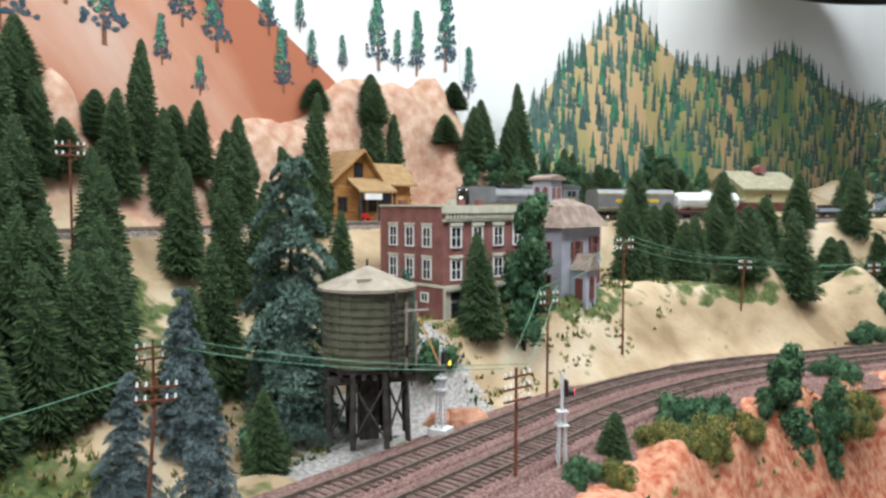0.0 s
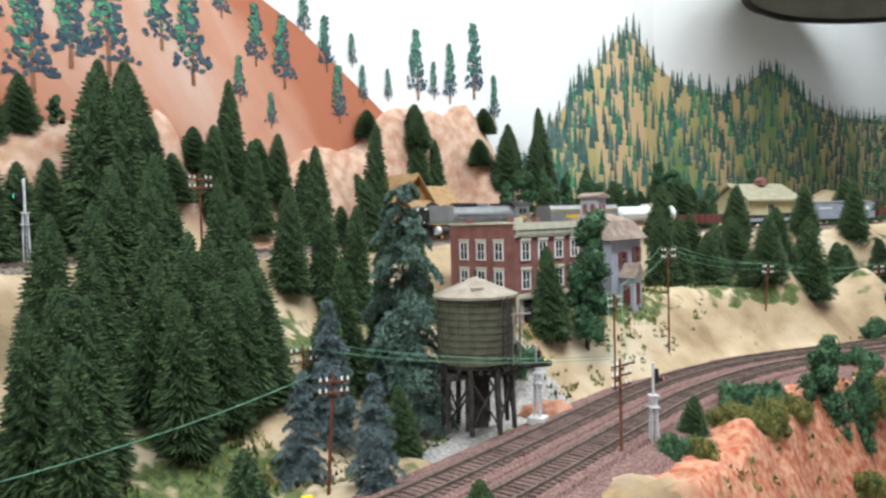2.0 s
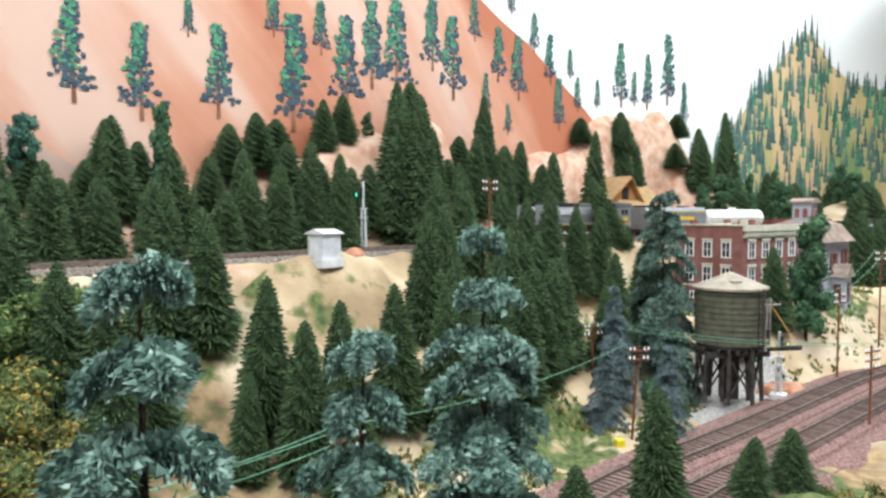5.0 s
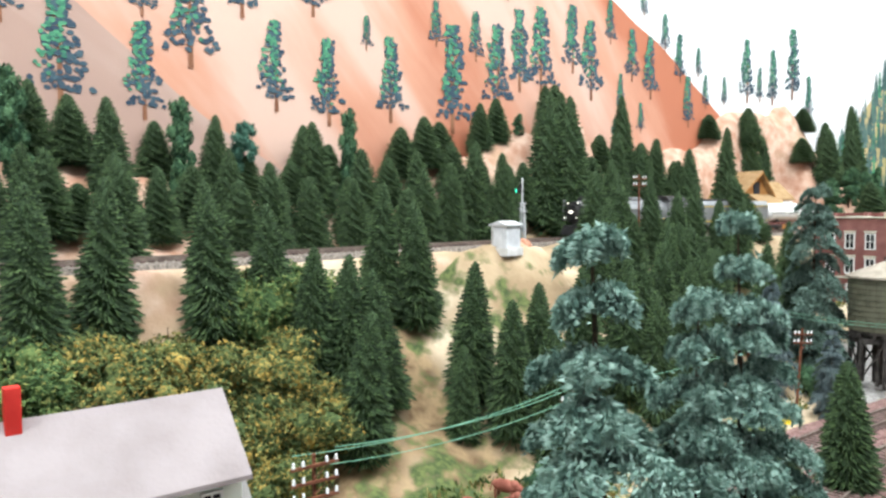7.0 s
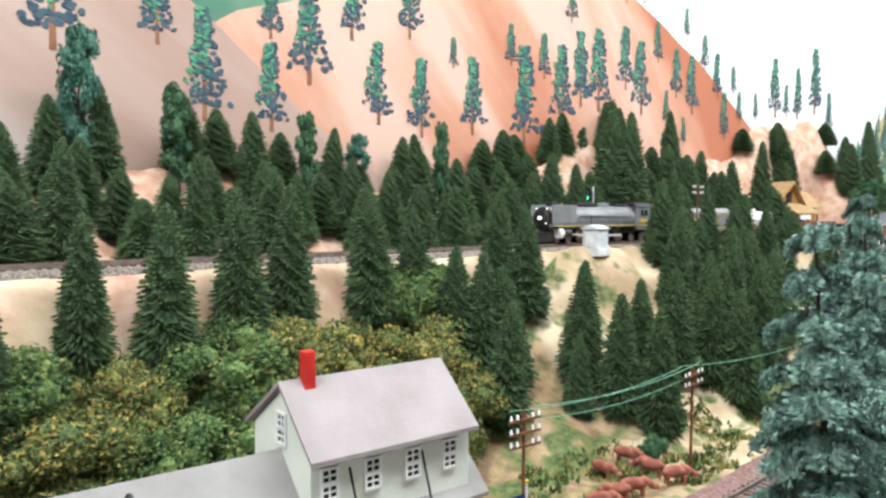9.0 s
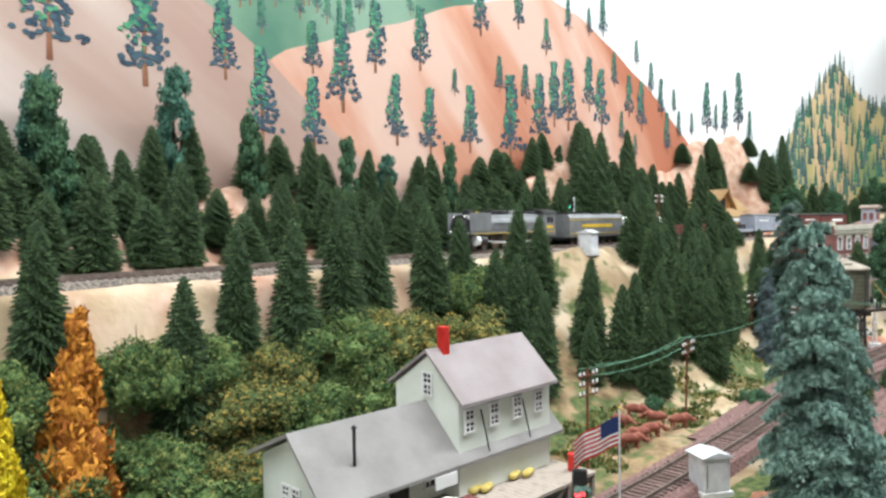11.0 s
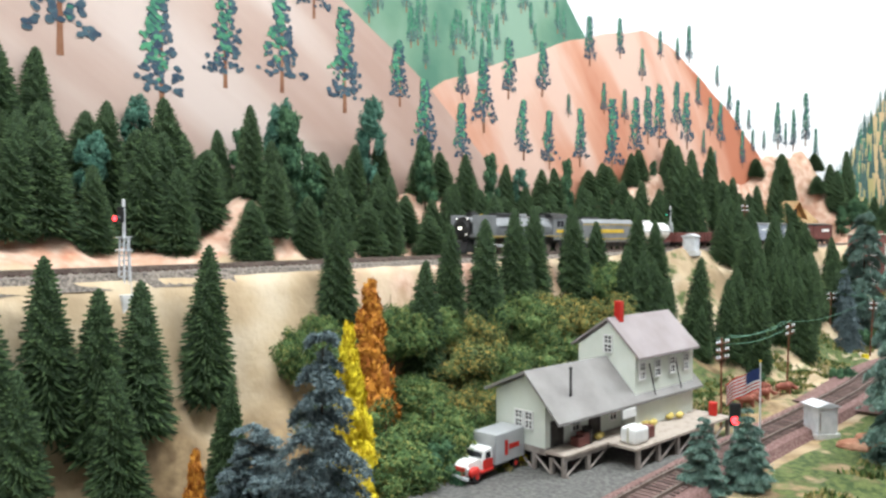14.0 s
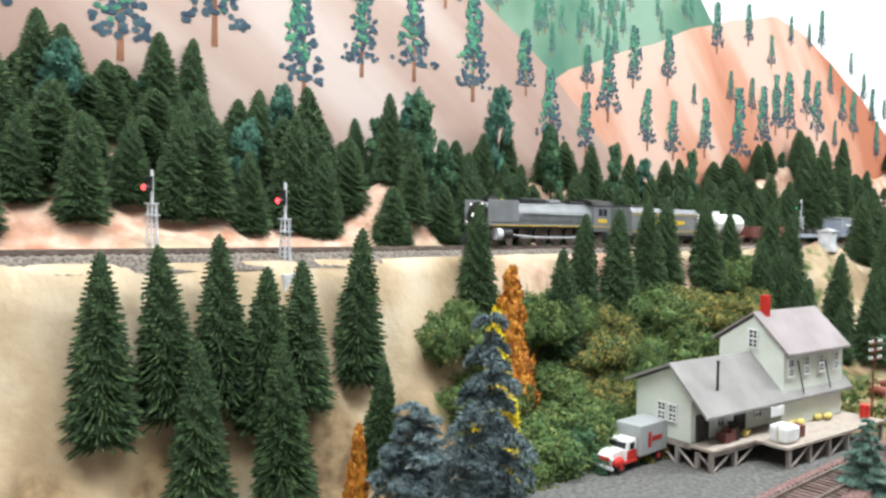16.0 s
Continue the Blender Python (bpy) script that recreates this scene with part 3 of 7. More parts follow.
# ---- the layout's ground ----
def terrain():
    us = list(np.arange(-1.7, 1.75, 0.0085)) + list(np.arange(1.75, 3.4, 0.022))
    verts, faces, at = [], [], {"pink": [], "green": [], "gravel": [], "red": [], "brown": [], "pale": [], "ash": []}
    nv = 128
    for u in us:
        edge = table([(-1.7, 0.79), (0.9, 0.79), (1.5, 1.05), (2.2, 1.6), (3.4, 2.6)], u)
        vu, vf = smooth(UPPER, u), smooth(FRONT, u)
        for j in range(nv + 1):
            v = 0.0005 + edge * j / nv
            z = height(u, v)
            verts.append((*xy(u, v), z))
            behind = ramp(vu - 0.02, vu - 0.06, v)
            n1 = noise.noise(Vector((u * 6, v * 6, 9.0)))
            at["pink"].append(max(behind * ramp(1.75, 1.3, u) * 0.75, 0.5 * ramp(0.5, 0.3, u) * ramp(-0.5, -0.3, u) * ramp(vu + 0.16, vu + 0.04, v) + 0.2 * n1))
            at["red"].append(ramp(vf + 0.085, vf + 0.115, v) * ramp(0.62, 0.8, u) * 0.75 + 0.6 * ramp(-0.28, -0.36, u) * behind * 0.6)
            at["pale"].append((0.2 + 0.65 * noise.noise(Vector((u * 11, z * 14, 1.0)))) * ramp(-0.42, -0.55, u) * ramp(vu + 0.05, vu + 0.09, v))
            at["brown"].append(0.25 * n1 + 0.5 * ramp(-0.4, -0.5, u) * noise.noise(Vector((u * 22, z * 9, 6.0))) + (0.72 * ramp(vu + 0.04, vu + 0.08, v) * ramp(0.45, 0.2, u) + 0.3 * behind if v < vf - 0.02 or u < -0.4 else 0.62))
            g = 0.0
            if v > vu + 0.08 and v < vf - 0.03:
                g = 0.54 + 0.3 * n1
                if u > 0.85:
                    g = (0.56 if 1.262 < z < 1.31 else 0.26) + 0.3 * n1
                if u < -0.42:
                    g = 0.30 + 0.2 * n1
            if v > vf + 0.04 and u < 0.62:
                g = 0.66
            if 0.02 < u < 0.45 and 0.40 < v < vf - 0.03:
                g = 0.53
            at["green"].append(g)
            w = ramp(0.0, 0.05, min(u + 0.45, 0.02 - u, v - 0.36, 0.57 - v)) * 0.7
            at["gravel"].append(w)
            at["ash"].append(0.7 * ramp(0.0, 0.04, min(u - 0.66, 0.95 - u, v - 0.365, vf - 0.02 - v)))
    m = nv + 1
    for i in range(len(us) - 1):
        for j in range(nv):
            k = i * m + j
            faces.append((k, k + 1, k + m + 1, k + m))
    ob = data_ob("ground", verts, faces, M_TERRAIN, True)
    for key, vals in at.items():
        a = ob.data.attributes.new(key, "FLOAT", "POINT")
        a.data.foreach_set("value", vals)
    tagged(ob, "sculpted plaster hills and rock of a model landscape", "ground", kind="structure")
    rows = [(-1.7, 0.79), (0.9, 0.79), (1.5, 1.05), (2.2, 1.6), (3.4, 2.6)]
    v2, f2 = [], []
    for u, e in rows:
        v2 += [(*xy(u, e), 0.3), (*xy(u, e), height(u, e) + 0.0), (*xy(u, e + 0.02), 0.3), (*xy(u, e + 0.02), height(u, e))]
    for i in range(len(rows) - 1):
        k = 4 * i
        f2 += [(k, k + 1, k + 5, k + 4), (k + 2, k + 6, k + 7, k + 3), (k + 1, k + 3, k + 7, k + 5)]
    tagged(data_ob("layout_fascia", v2, f2, M_FASCIA), "dark painted fascia board along the layout's edge", "fascia", kind="structure")


terrain()


# ---- tracks ----
def chain(rows, off, u0, u1, step=0.01):
    pts = []
    u = u0
    while u <= u1:
        pts.append(Vector(xy(u, smooth(rows, u) + off)))
        u += step
    return pts


def sweep(pts, zs, profile):
    """A ribbon: profile points (sideways, up) swept along pts."""
    verts, faces = [], []
    n = len(profile)
    for i, p in enumerate(pts):
        d = (pts[min(i + 1, len(pts) - 1)] - pts[max(i - 1, 0)]).normalized()
        s = Vector((d.y, -d.x))
        for a, b in profile:
            verts.append((p.x + s.x * a, p.y + s.y * a, zs[i] + b))
        if i:
            for j in range(n - 1):
                k = i * n + j
                faces.append((k - n, k - n + 1, k + 1, k))
    return verts, faces


GAUGE = 0.0215


def track(name, rows, off, u0, u1, z, ballast, label):
    t = tagged(new(name), label, "track", kind="structure")
    pts = chain(rows, off, u0, u1)
    zs = [z(u0 + 0.01 * i) for i in range(len(pts))]
    v, f = sweep(pts, zs, [(-0.034, -0.012), (-0.026, 0.0), (-0.012, 0.0012), (0.012, 0.0012), (0.026, 0.0), (0.034, -0.012)])
    for i, q in enumerate(v):
        v[i] = (q[0], q[1], q[2] + 0.0007 * noise.noise(Vector(q) * 120))
    data_ob("roadbed", v, f, ballast, parent=t)
    for side in (-1, 1):
        g = side * GAUGE / 2
        v, f = sweep(pts, zs, [(g - 0.0009, 0.001), (g - 0.0009, 0.0046), (g + 0.0009, 0.0046), (g + 0.0009, 0.001)])
        data_ob("rail", v, f, M_RAIL, parent=t)
    rnd = random.Random(3)
    v, f = [], []
    run = 0.0
    for i in range(len(pts) - 1):
        d = pts[i + 1] - pts[i]
        e = d.normalized()
        s = Vector((e.y, -e.x))
        while run < d.length:
            c = pts[i] + e * run
            h = 0.0172 + rnd.uniform(-0.0008, 0.0008)
            k = len(v)
            for zz in (0.0, 0.0022):
                for a, b in ((-1, -1), (1, -1), (1, 1), (-1, 1)):
                    q = c + s * a * h + e * b * 0.0016
                    v.append((q.x, q.y, zs[i] + zz))
            f += [(k + 4, k + 5, k + 6, k + 7), (k, k + 1, k + 5, k + 4), (k + 1, k + 2, k + 6, k + 5), (k + 2, k + 3, k + 7, k + 6), (k + 3, k, k + 4, k + 7)]
            run += 0.0075
        run -= d.length
    tagged(data_ob("ties", v, f, M_TIE, parent=t), kind="stuff")


def zfront(u):
    return table(FLAT_Z, max(u, -0.4)) + 0.008


def zupper(u):
    return ZU + 0.005


track("track_upper", UPPER, 0.0, -1.7, 3.0, zupper, M_BALLAST_U, "upper main line track on grey ballast")
track("track_front", FRONT, 0.0, -0.55, 2.5, zfront, M_BALLAST_F, "lower main line track on mauve brown ballast")
track("track_front_outer", FRONT, 0.056, 0.22, 2.5, zfront, M_BALLAST_F, "second lower track on mauve brown ballast")
pts = chain(FRONT, 0.028, 0.18, 2.5)
v, f = sweep(pts, [zfront(0.01 * i + 0.18) - 0.0035 for i in range(len(pts))], [(-0.085, -0.01), (-0.07, 0.0), (0.075, 0.0), (0.09, -0.01)])
tagged(data_ob("ballast_bed", v, f, M_BALLAST_F), "mauve brown ballast bed under both lower tracks", "ballast", kind="structure")

# ---- trees ----
def conifer_crown(seed, whorls, per, droop, ragged, needles=3):
    """Close whorls of short needle sprays round a stem, one unit high and about one unit in radius."""
    rnd = random.Random(seed)
    v, f = [], []
    for i in range(whorls):
        k = i / whorls
        z = 0.05 + 0.945 * k
        r = (1 - k) ** 0.66 * (0.82 if k < 0.06 else 1) * rnd.uniform(0.92, 1.04) + 0.07
        n = max(7, int(per * (0.3 + 0.7 * (1 - k))))
        for j in range(n):
            a = 2 * math.pi * (j + rnd.random()) / n + i * 1.3
            length = r * rnd.uniform(1 - ragged, 1.04)
            dz = (0.25 * droop - droop * 1.3 * (1 - k)) * length * rnd.uniform(0.6, 1.4)
            z0 = z + rnd.uniform(-0.2, 0.2) / whorls
            ca, sa = math.cos(a), math.sin(a)
            w = 0.024 * (0.6 + length)
            for q in range(needles):
                b0 = 0.2 + 0.8 * q / needles
                b1 = min(1.08, b0 + 1.5 / needles)
                for side in (-1, 1):
                    spread = w * (1.25 - 0.55 * b0) * rnd.uniform(0.7, 1.3) * side
                    m0, m1 = length * b0, length * b1
                    h0, h1 = z0 + dz * b0 ** 1.5, z0 + dz * b1 ** 1.5 + rnd.uniform(-0.008, 0.006)
                    c = len(v)
                    v += [(ca * m0, sa * m0, h0 + 0.005), (ca * m1, sa * m1, h1), (ca * (m0 + m1) / 2 * 1.02 - sa * spread, sa * (m0 + m1) / 2 * 1.02 + ca * spread, (h0 + h1) / 2 - 0.009)]
                    f.append((c, c + 1, c + 2))
    # the dense inner brush
    steps, n = 16, 11
    c0 = len(v)
    for i in range(steps + 1):
        k = i / steps
        for j in range(n):
            q = ((1 - k) ** 0.66 * 0.66 + 0.045) * (0.82 + 0.3 * ((i + j) % 2)) * rnd.uniform(0.9, 1.1)
            v.append((q * math.cos(6.2832 * j / n), q * math.sin(6.2832 * j / n), 0.045 + 0.95 * k))
    f += [(c0 + i * n + j, c0 + i * n + (j + 1) % n, c0 + (i + 1) * n + (j + 1) % n, c0 + (i + 1) * n + j) for i in range(steps) for j in range(n)]
    return v, f


def fluffy_crown(seed, whorls, boughs, droop, blade, curve=0.7, needles=150, gap=0.25, wide=0.2):
    """Flat boughs that droop from the stem, each a pad of fine needles with open gaps between the layers."""
    rnd = random.Random(seed)
    v, f = [], []
    up = Vector((0, 0, 1))
    for i in range(whorls):
        k = (i + 0.2) / whorls
        r = (1 - k) ** curve * rnd.uniform(0.85, 1.1) + 0.07
        n = max(4, int(boughs * (0.4 + 0.6 * (1 - k))))
        for j in range(n):
            if rnd.random() < gap * (1 - k):
                continue
            a = 2 * math.pi * (j + rnd.random() * 0.7) / n + i * 2.4
            length = r * rnd.uniform(0.65, 1.12)
            z0 = 0.04 + 0.95 * k + rnd.uniform(-0.3, 0.3) / whorls
            out, side = Vector((math.cos(a), math.sin(a), 0)), Vector((-math.sin(a), math.cos(a), 0))
            lift = rnd.uniform(0.3, 0.6) * droop
            for s in range(int(needles * (0.35 + 0.65 * min(1, length)))):
                b = rnd.random() ** 0.7
                q = rnd.gauss(0, 1) * wide * length * (0.35 + 0.9 * b * (1.25 - b))
                z = z0 + lift * length * b - droop * 1.7 * length * b * b * 0.5 - 0.5 * droop * abs(q) + rnd.gauss(0, 0.007)
                o = out * (length * b) + side * q + up * z
                d = (out * rnd.uniform(0.3, 1.0) + side * (rnd.gauss(0, 0.5) + 2.2 * q / max(0.05, wide * length)) + up * rnd.gauss(-0.04, 0.09)).normalized()
                w = d.cross(up).normalized() * blade * rnd.uniform(0.10, 0.16) + up * rnd.gauss(0, 0.004)
                i0 = len(v)
                tip = o + d * blade * rnd.uniform(0.6, 1.2)
                v += [tuple(o + w), tuple(o - w), tuple(tip)]
                f.append((i0, i0 + 1, i0 + 2))
    return v, f


def clump_crown(seed, blobs, leaves, size, shape, aspect=0.4, core=0.8):
    """Leaf flakes gathered in clumps; shape gives the clumps' centres and radii."""
    rnd = random.Random(seed)
    v, f = [], []
    for c, r in shape(rnd, blobs):
        bm = bmesh.new()
        ball(bm, c, r * core, 1, (1, 1, aspect * 1.15))
        bm.verts.ensure_lookup_table()
        i0 = len(v)
        v += [tuple(q.co) for q in bm.verts]
        f += [tuple(i0 + q.index for q in face.verts) for face in bm.faces]
        bm.free()
        for i in range(leaves):
            d = Vector((rnd.gauss(0, 1), rnd.gauss(0, 1), rnd.gauss(0, 1))).normalized()
            p = Vector(c) + Vector((d.x, d.y, d.z * aspect)) * r * rnd.uniform(0.75, 1.15)
            e = (d + Vector((rnd.gauss(0, 0.6), rnd.gauss(0, 0.6), rnd.gauss(0, 0.6)))).normalized()
            s = e.orthogonal().normalized()
            s = (s + e.cross(s) * rnd.uniform(-1.5, 1.5)).normalized()
            w = e.cross(s)
            k = size * rnd.uniform(0.6, 1.4)
            i0 = len(v)
            v += [(p.x + o.x, p.y + o.y, p.z + o.z * aspect) for o in (s * k, w * k * 0.7 - s * k * 0.6, -s * k * 0.6 - w * k * 0.7, e * k * 0.35)]
            f += [(i0, i0 + 1, i0 + 3), (i0, i0 + 3, i0 + 2)]
    return v, f


def tree_proto(name, crown, mat, label, category, trunk=0.05, far=(-40, 0, -20)):
    t = thing(name, pose(*far), label, category)
    bm = bmesh.new()
    rod(bm, (0, 0, -0.06), (0.01, 0, 0.5), trunk, trunk * 0.7, 7)
    rod(bm, (0.01, 0, 0.5), (0, 0.005, 0.93), trunk * 0.7, trunk * 0.15, 6)
    part("trunk", bm, M_BARK, t)
    data_ob("crown", *crown, mat, parent=t)
    return t


def oval(rnd, n):
    out = []
    for i in range(n):
        z = 0.30 + 0.66 * (i + rnd.random()) / n
        r = 0.75 * math.sin(math.pi * min(1, (z - 0.12) / 0.95)) ** 0.8
        a = rnd.random() * 6.28
        q = r * rnd.uniform(0.3, 0.75)
        out.append(((q * math.cos(a), q * math.sin(a), z), rnd.uniform(0.14, 0.24)))
    return out


def cone_shape(rnd, n):
    out = []
    for i in range(n):
        z = 0.05 + 0.9 * (i + rnd.random()) / n
        r = (1.02 - z) * 0.8
        a = rnd.random() * 6.28
        out.append(((r * math.cos(a) * 0.6, r * math.sin(a) * 0.6, z), 0.07 + 0.30 * (1 - z)))
    return out


def mound(rnd, n):
    out = []
    for i in range(n):
        a, r = rnd.random() * 6.28, rnd.random() ** 0.6 * 0.8
        out.append(((r * math.cos(a), r * math.sin(a), 0.62 * math.sqrt(max(0, 1 - r * r)) * rnd.uniform(0.3, 1.0)), rnd.uniform(0.16, 0.30)))
    return out


def weeping(rnd, n):
    out = []
    for i in range(n):
        k = i / n
        a = rnd.random() * 6.28
        z = 0.15 + 0.8 * k
        r = 0.5 * (1 - 0.6 * k) * rnd.uniform(0.2, 1.0)
        out.append(((r * math.cos(a), r * math.sin(a), z), rnd.uniform(0.13, 0.24)))
    return out


PINES = [tree_proto("pine_tree", conifer_crown(10 + i, 36, 48, 0.06, 0.22), M_PINE, "dark green bottle-brush model pine on the slope", "tree") for i in range(5)]
SPRUCES = [tree_proto("spruce_tree", fluffy_crown(30 + i, 12, 9, 0.17, 0.055, 0.72, 2300, 0.16, 0.22), M_SPRUCE, "tall blue-green spruce with layered ragged boughs", "tree") for i in range(2)]
NAVY = [tree_proto("fir_tree", fluffy_crown(40 + i, 14, 10, 0.22, 0.09, 0.62, 520, 0.10, 0.22), M_NAVY, "grey-blue layered fir with drooping boughs", "tree") for i in range(2)]
DARKLAYER = [tree_proto("fir_tree", fluffy_crown(50 + i, 14, 9, 0.26, 0.08, 0.5, 800, 0.16, 0.22), M_GREYGREEN, "grey-green layered fir with heavy drooping boughs", "tree") for i in range(1)]
LEAFY = [tree_proto("leafy_tree", clump_crown(60 + i, 34, 90, 0.07, weeping), M_LEAF, "green foam-leaved model tree with a thin trunk", "tree") for i in range(2)]
TEAL = [tree_proto("leafy_tree", clump_crown(70 + i, 26, 90, 0.07, oval), M_LEAF_TEAL, "pale teal foam-leaved tree on the hillside", "tree") for i in range(2)]
BUSH = [tree_proto("bush", clump_crown(80 + i, 52, 300, 0.042, mound, 0.8, 0.62), M_BUSH, "low rounded bush with olive and ochre leaves", "bush", 0.03) for i in range(2)]
GREENBUSH = [tree_proto("bush", clump_crown(84 + i, 52, 300, 0.042, mound, 0.8, 0.62), M_BUSHGREEN, "low rounded bush with dense mid-green leaves", "bush", 0.03) for i in range(2)]
GBUSH = [tree_proto("bush", clump_crown(90 + i, 24, 90, 0.06, mound, 0.9), M_LEAF, "low dark green bush", "bush", 0.03) for i in range(2)]
YELLOW = [tree_proto("autumn_tree", clump_crown(100, 40, 90, 0.08, cone_shape), M_YELLOW, "bright yellow cone-shaped autumn tree", "tree")]
WISPY = [tree_proto("wispy_tree", fluffy_crown(110, 11, 6, 0.05, 0.13, 0.3, 60, 0.3), M_LEAF, "tall dark tree with thin wispy foliage", "tree", 0.03)]
RUST = [tree_proto("autumn_tree", clump_crown(101, 40, 90, 0.08, cone_shape), M_RUST, "rust orange cone-shaped autumn tree", "tree")]
PLACED = []
TREE_RND = random.Random(17)


def plant(protos, x, y, top, radius, base=None, lean=None, sink=0.004):
    b = (ground(x, y) if base is None else base) - sink
    h = max(1.7 * radius if protos not in (BUSH, GREENBUSH, GBUSH) else 0.02, top - b)
    m = pose(x, y, b, *(lean or (TREE_RND.uniform(-4, 4), TREE_RND.uniform(-4, 4))), TREE_RND.uniform(0, 360)) @ Matrix.Diagonal((radius, radius, h, 1))
    PLACED.append((x, y, radius))
    return copy_thing(TREE_RND.choice(protos), m)


# pines on the slope below the upper line: place, top, radius
SLOPE = [(-0.489, 0.296, 1.368, 0.027), (-0.391, 0.346, 1.359, 0.027), (-0.354, 0.370, 1.356, 0.027), (-0.323, 0.360, 1.336, 0.027), (-0.334, 0.404, 1.361, 0.027), (-0.289, 0.454, 1.358, 0.027), (-0.311, 0.527, 1.401, 0.027), 
         (-0.247, 0.537, 1.369, 0.027), (-0.291, 0.542, 1.397, 0.027), (-0.386, 0.449, 1.417, 0.027), (-0.370, 0.506, 1.425, 0.027), (-0.355, 0.595, 1.454, 0.027), (-0.260, 0.732, 1.446, 0.027), (-0.220, 0.766, 1.426, 0.027), 
         (-0.188, 0.610, 1.371, 0.027), (-0.195, 0.784, 1.425, 0.027), (-0.779, 0.025, 1.421, 0.029), (-0.746, 0.079, 1.434, 0.029), (-0.670, 0.182, 1.438, 0.029), (-0.640, 0.216, 1.420, 0.026), (-0.605, 0.212, 1.385, 0.026), 
         (-0.582, 0.225, 1.378, 0.026), (-0.553, 0.187, 1.337, 0.026), (-0.551, 0.239, 1.365, 0.026), (-0.545, 0.327, 1.422, 0.026), (-0.579, 0.314, 1.439, 0.026), (-0.489, 0.262, 1.298, 0.018), (-0.449, 0.277, 1.337, 0.026), 
         (-0.428, 0.309, 1.349, 0.026), (-0.412, 0.272, 1.324, 0.026), (-0.356, 0.399, 1.369, 0.026), (-0.322, 0.470, 1.379, 0.026), (-0.269, 0.497, 1.362, 0.026), (-1.098, -0.444, 1.377, 0.027), (-1.073, -0.403, 1.382, 0.027), 
         (-1.053, -0.369, 1.389, 0.027), (-1.028, -0.353, 1.365, 0.027), (-1.009, -0.325, 1.369, 0.027), (-0.984, -0.272, 1.395, 0.027), (-1.003, -0.363, 1.311, 0.027), (-0.951, -0.304, 1.290, 0.020), (-1.044, -0.411, 1.315, 0.027), 
         (-0.834, -0.088, 1.376, 0.028), (-0.909, -0.147, 1.421, 0.025), (-0.818, -0.014, 1.414, 0.023), (-0.726, 0.121, 1.439, 0.027), (-0.259, 0.518, 1.369, 0.027), (-0.362, 0.643, 1.478, 0.027), (-0.292, 0.635, 1.434, 0.027), 
         (-0.117, 0.832, 1.394, 0.023)]
# pines behind the upper line
BEHIND = [(-0.706, 0.50, 1.494, 0.027), (-0.646, 0.475, 1.486, 0.03), (-0.635, 0.58, 1.522, 0.03), (-0.639, 0.418, 1.448, 0.024), (-0.544, 0.584, 1.50, 0.032), (-0.506, 0.60, 1.486, 0.026), (-0.451, 0.797, 1.603, 0.03), (-0.46, 0.70, 1.575, 0.042), (-0.425, 0.70, 1.572, 0.036),
          (-0.251, 0.90, 1.51, 0.03), (-0.328, 0.90, 1.52, 0.028), (-0.18, 1.03, 1.556, 0.03), (-0.116, 1.20, 1.608, 0.034), (0.006, 1.30, 1.556, 0.03), (0.075, 1.395, 1.596, 0.034), (0.163, 1.50, 1.643, 0.036), (0.27, 1.40, 1.46, 0.026), (0.223, 1.41, 1.506, 0.03), (-0.839, 0.354, 1.51, 0.026), (-0.981, 0.17, 1.516, 0.03),
          (-0.836, 0.232, 1.44, 0.026), (-0.844, 0.208, 1.47, 0.027), (-0.806, 0.251, 1.468, 0.027)]
BEHIND_LEFT = [(-0.53, 0.705, 1.572, 0.024), (-0.55, 0.68, 1.562, 0.022), (-1.141, -0.117, 1.515, 0.036), (-1.126, -0.066, 1.557, 0.034), (-1.087, -0.067, 1.493, 0.03), (-1.226, -0.22, 1.507, 0.036), (-1.18, -0.19, 1.50, 0.034), (-1.27, -0.26, 1.52, 0.036), (-1.22, -0.15, 1.54, 0.034), (-1.31, -0.32, 1.52, 0.036), (-1.28, -0.20, 1.56, 0.034), (-1.34, -0.27, 1.55, 0.036), (-0.68, 0.393, 1.45, 0.026), (-0.596, 0.633, 1.533, 0.03),
               (-0.76, 0.40, 1.475, 0.026), (-0.72, 0.43, 1.47, 0.025), (-0.90, 0.14, 1.455, 0.027), (-0.93, 0.10, 1.465, 0.028), (-0.96, 0.06, 1.46, 0.027), (-0.87, 0.17, 1.45, 0.026), (0.05, 1.30, 1.57, 0.034), (0.12, 1.42, 1.58, 0.034), (-0.08, 1.22, 1.55, 0.03), (0.02, 1.37, 1.60, 0.03), (-0.37, 0.83, 1.53, 0.028)]
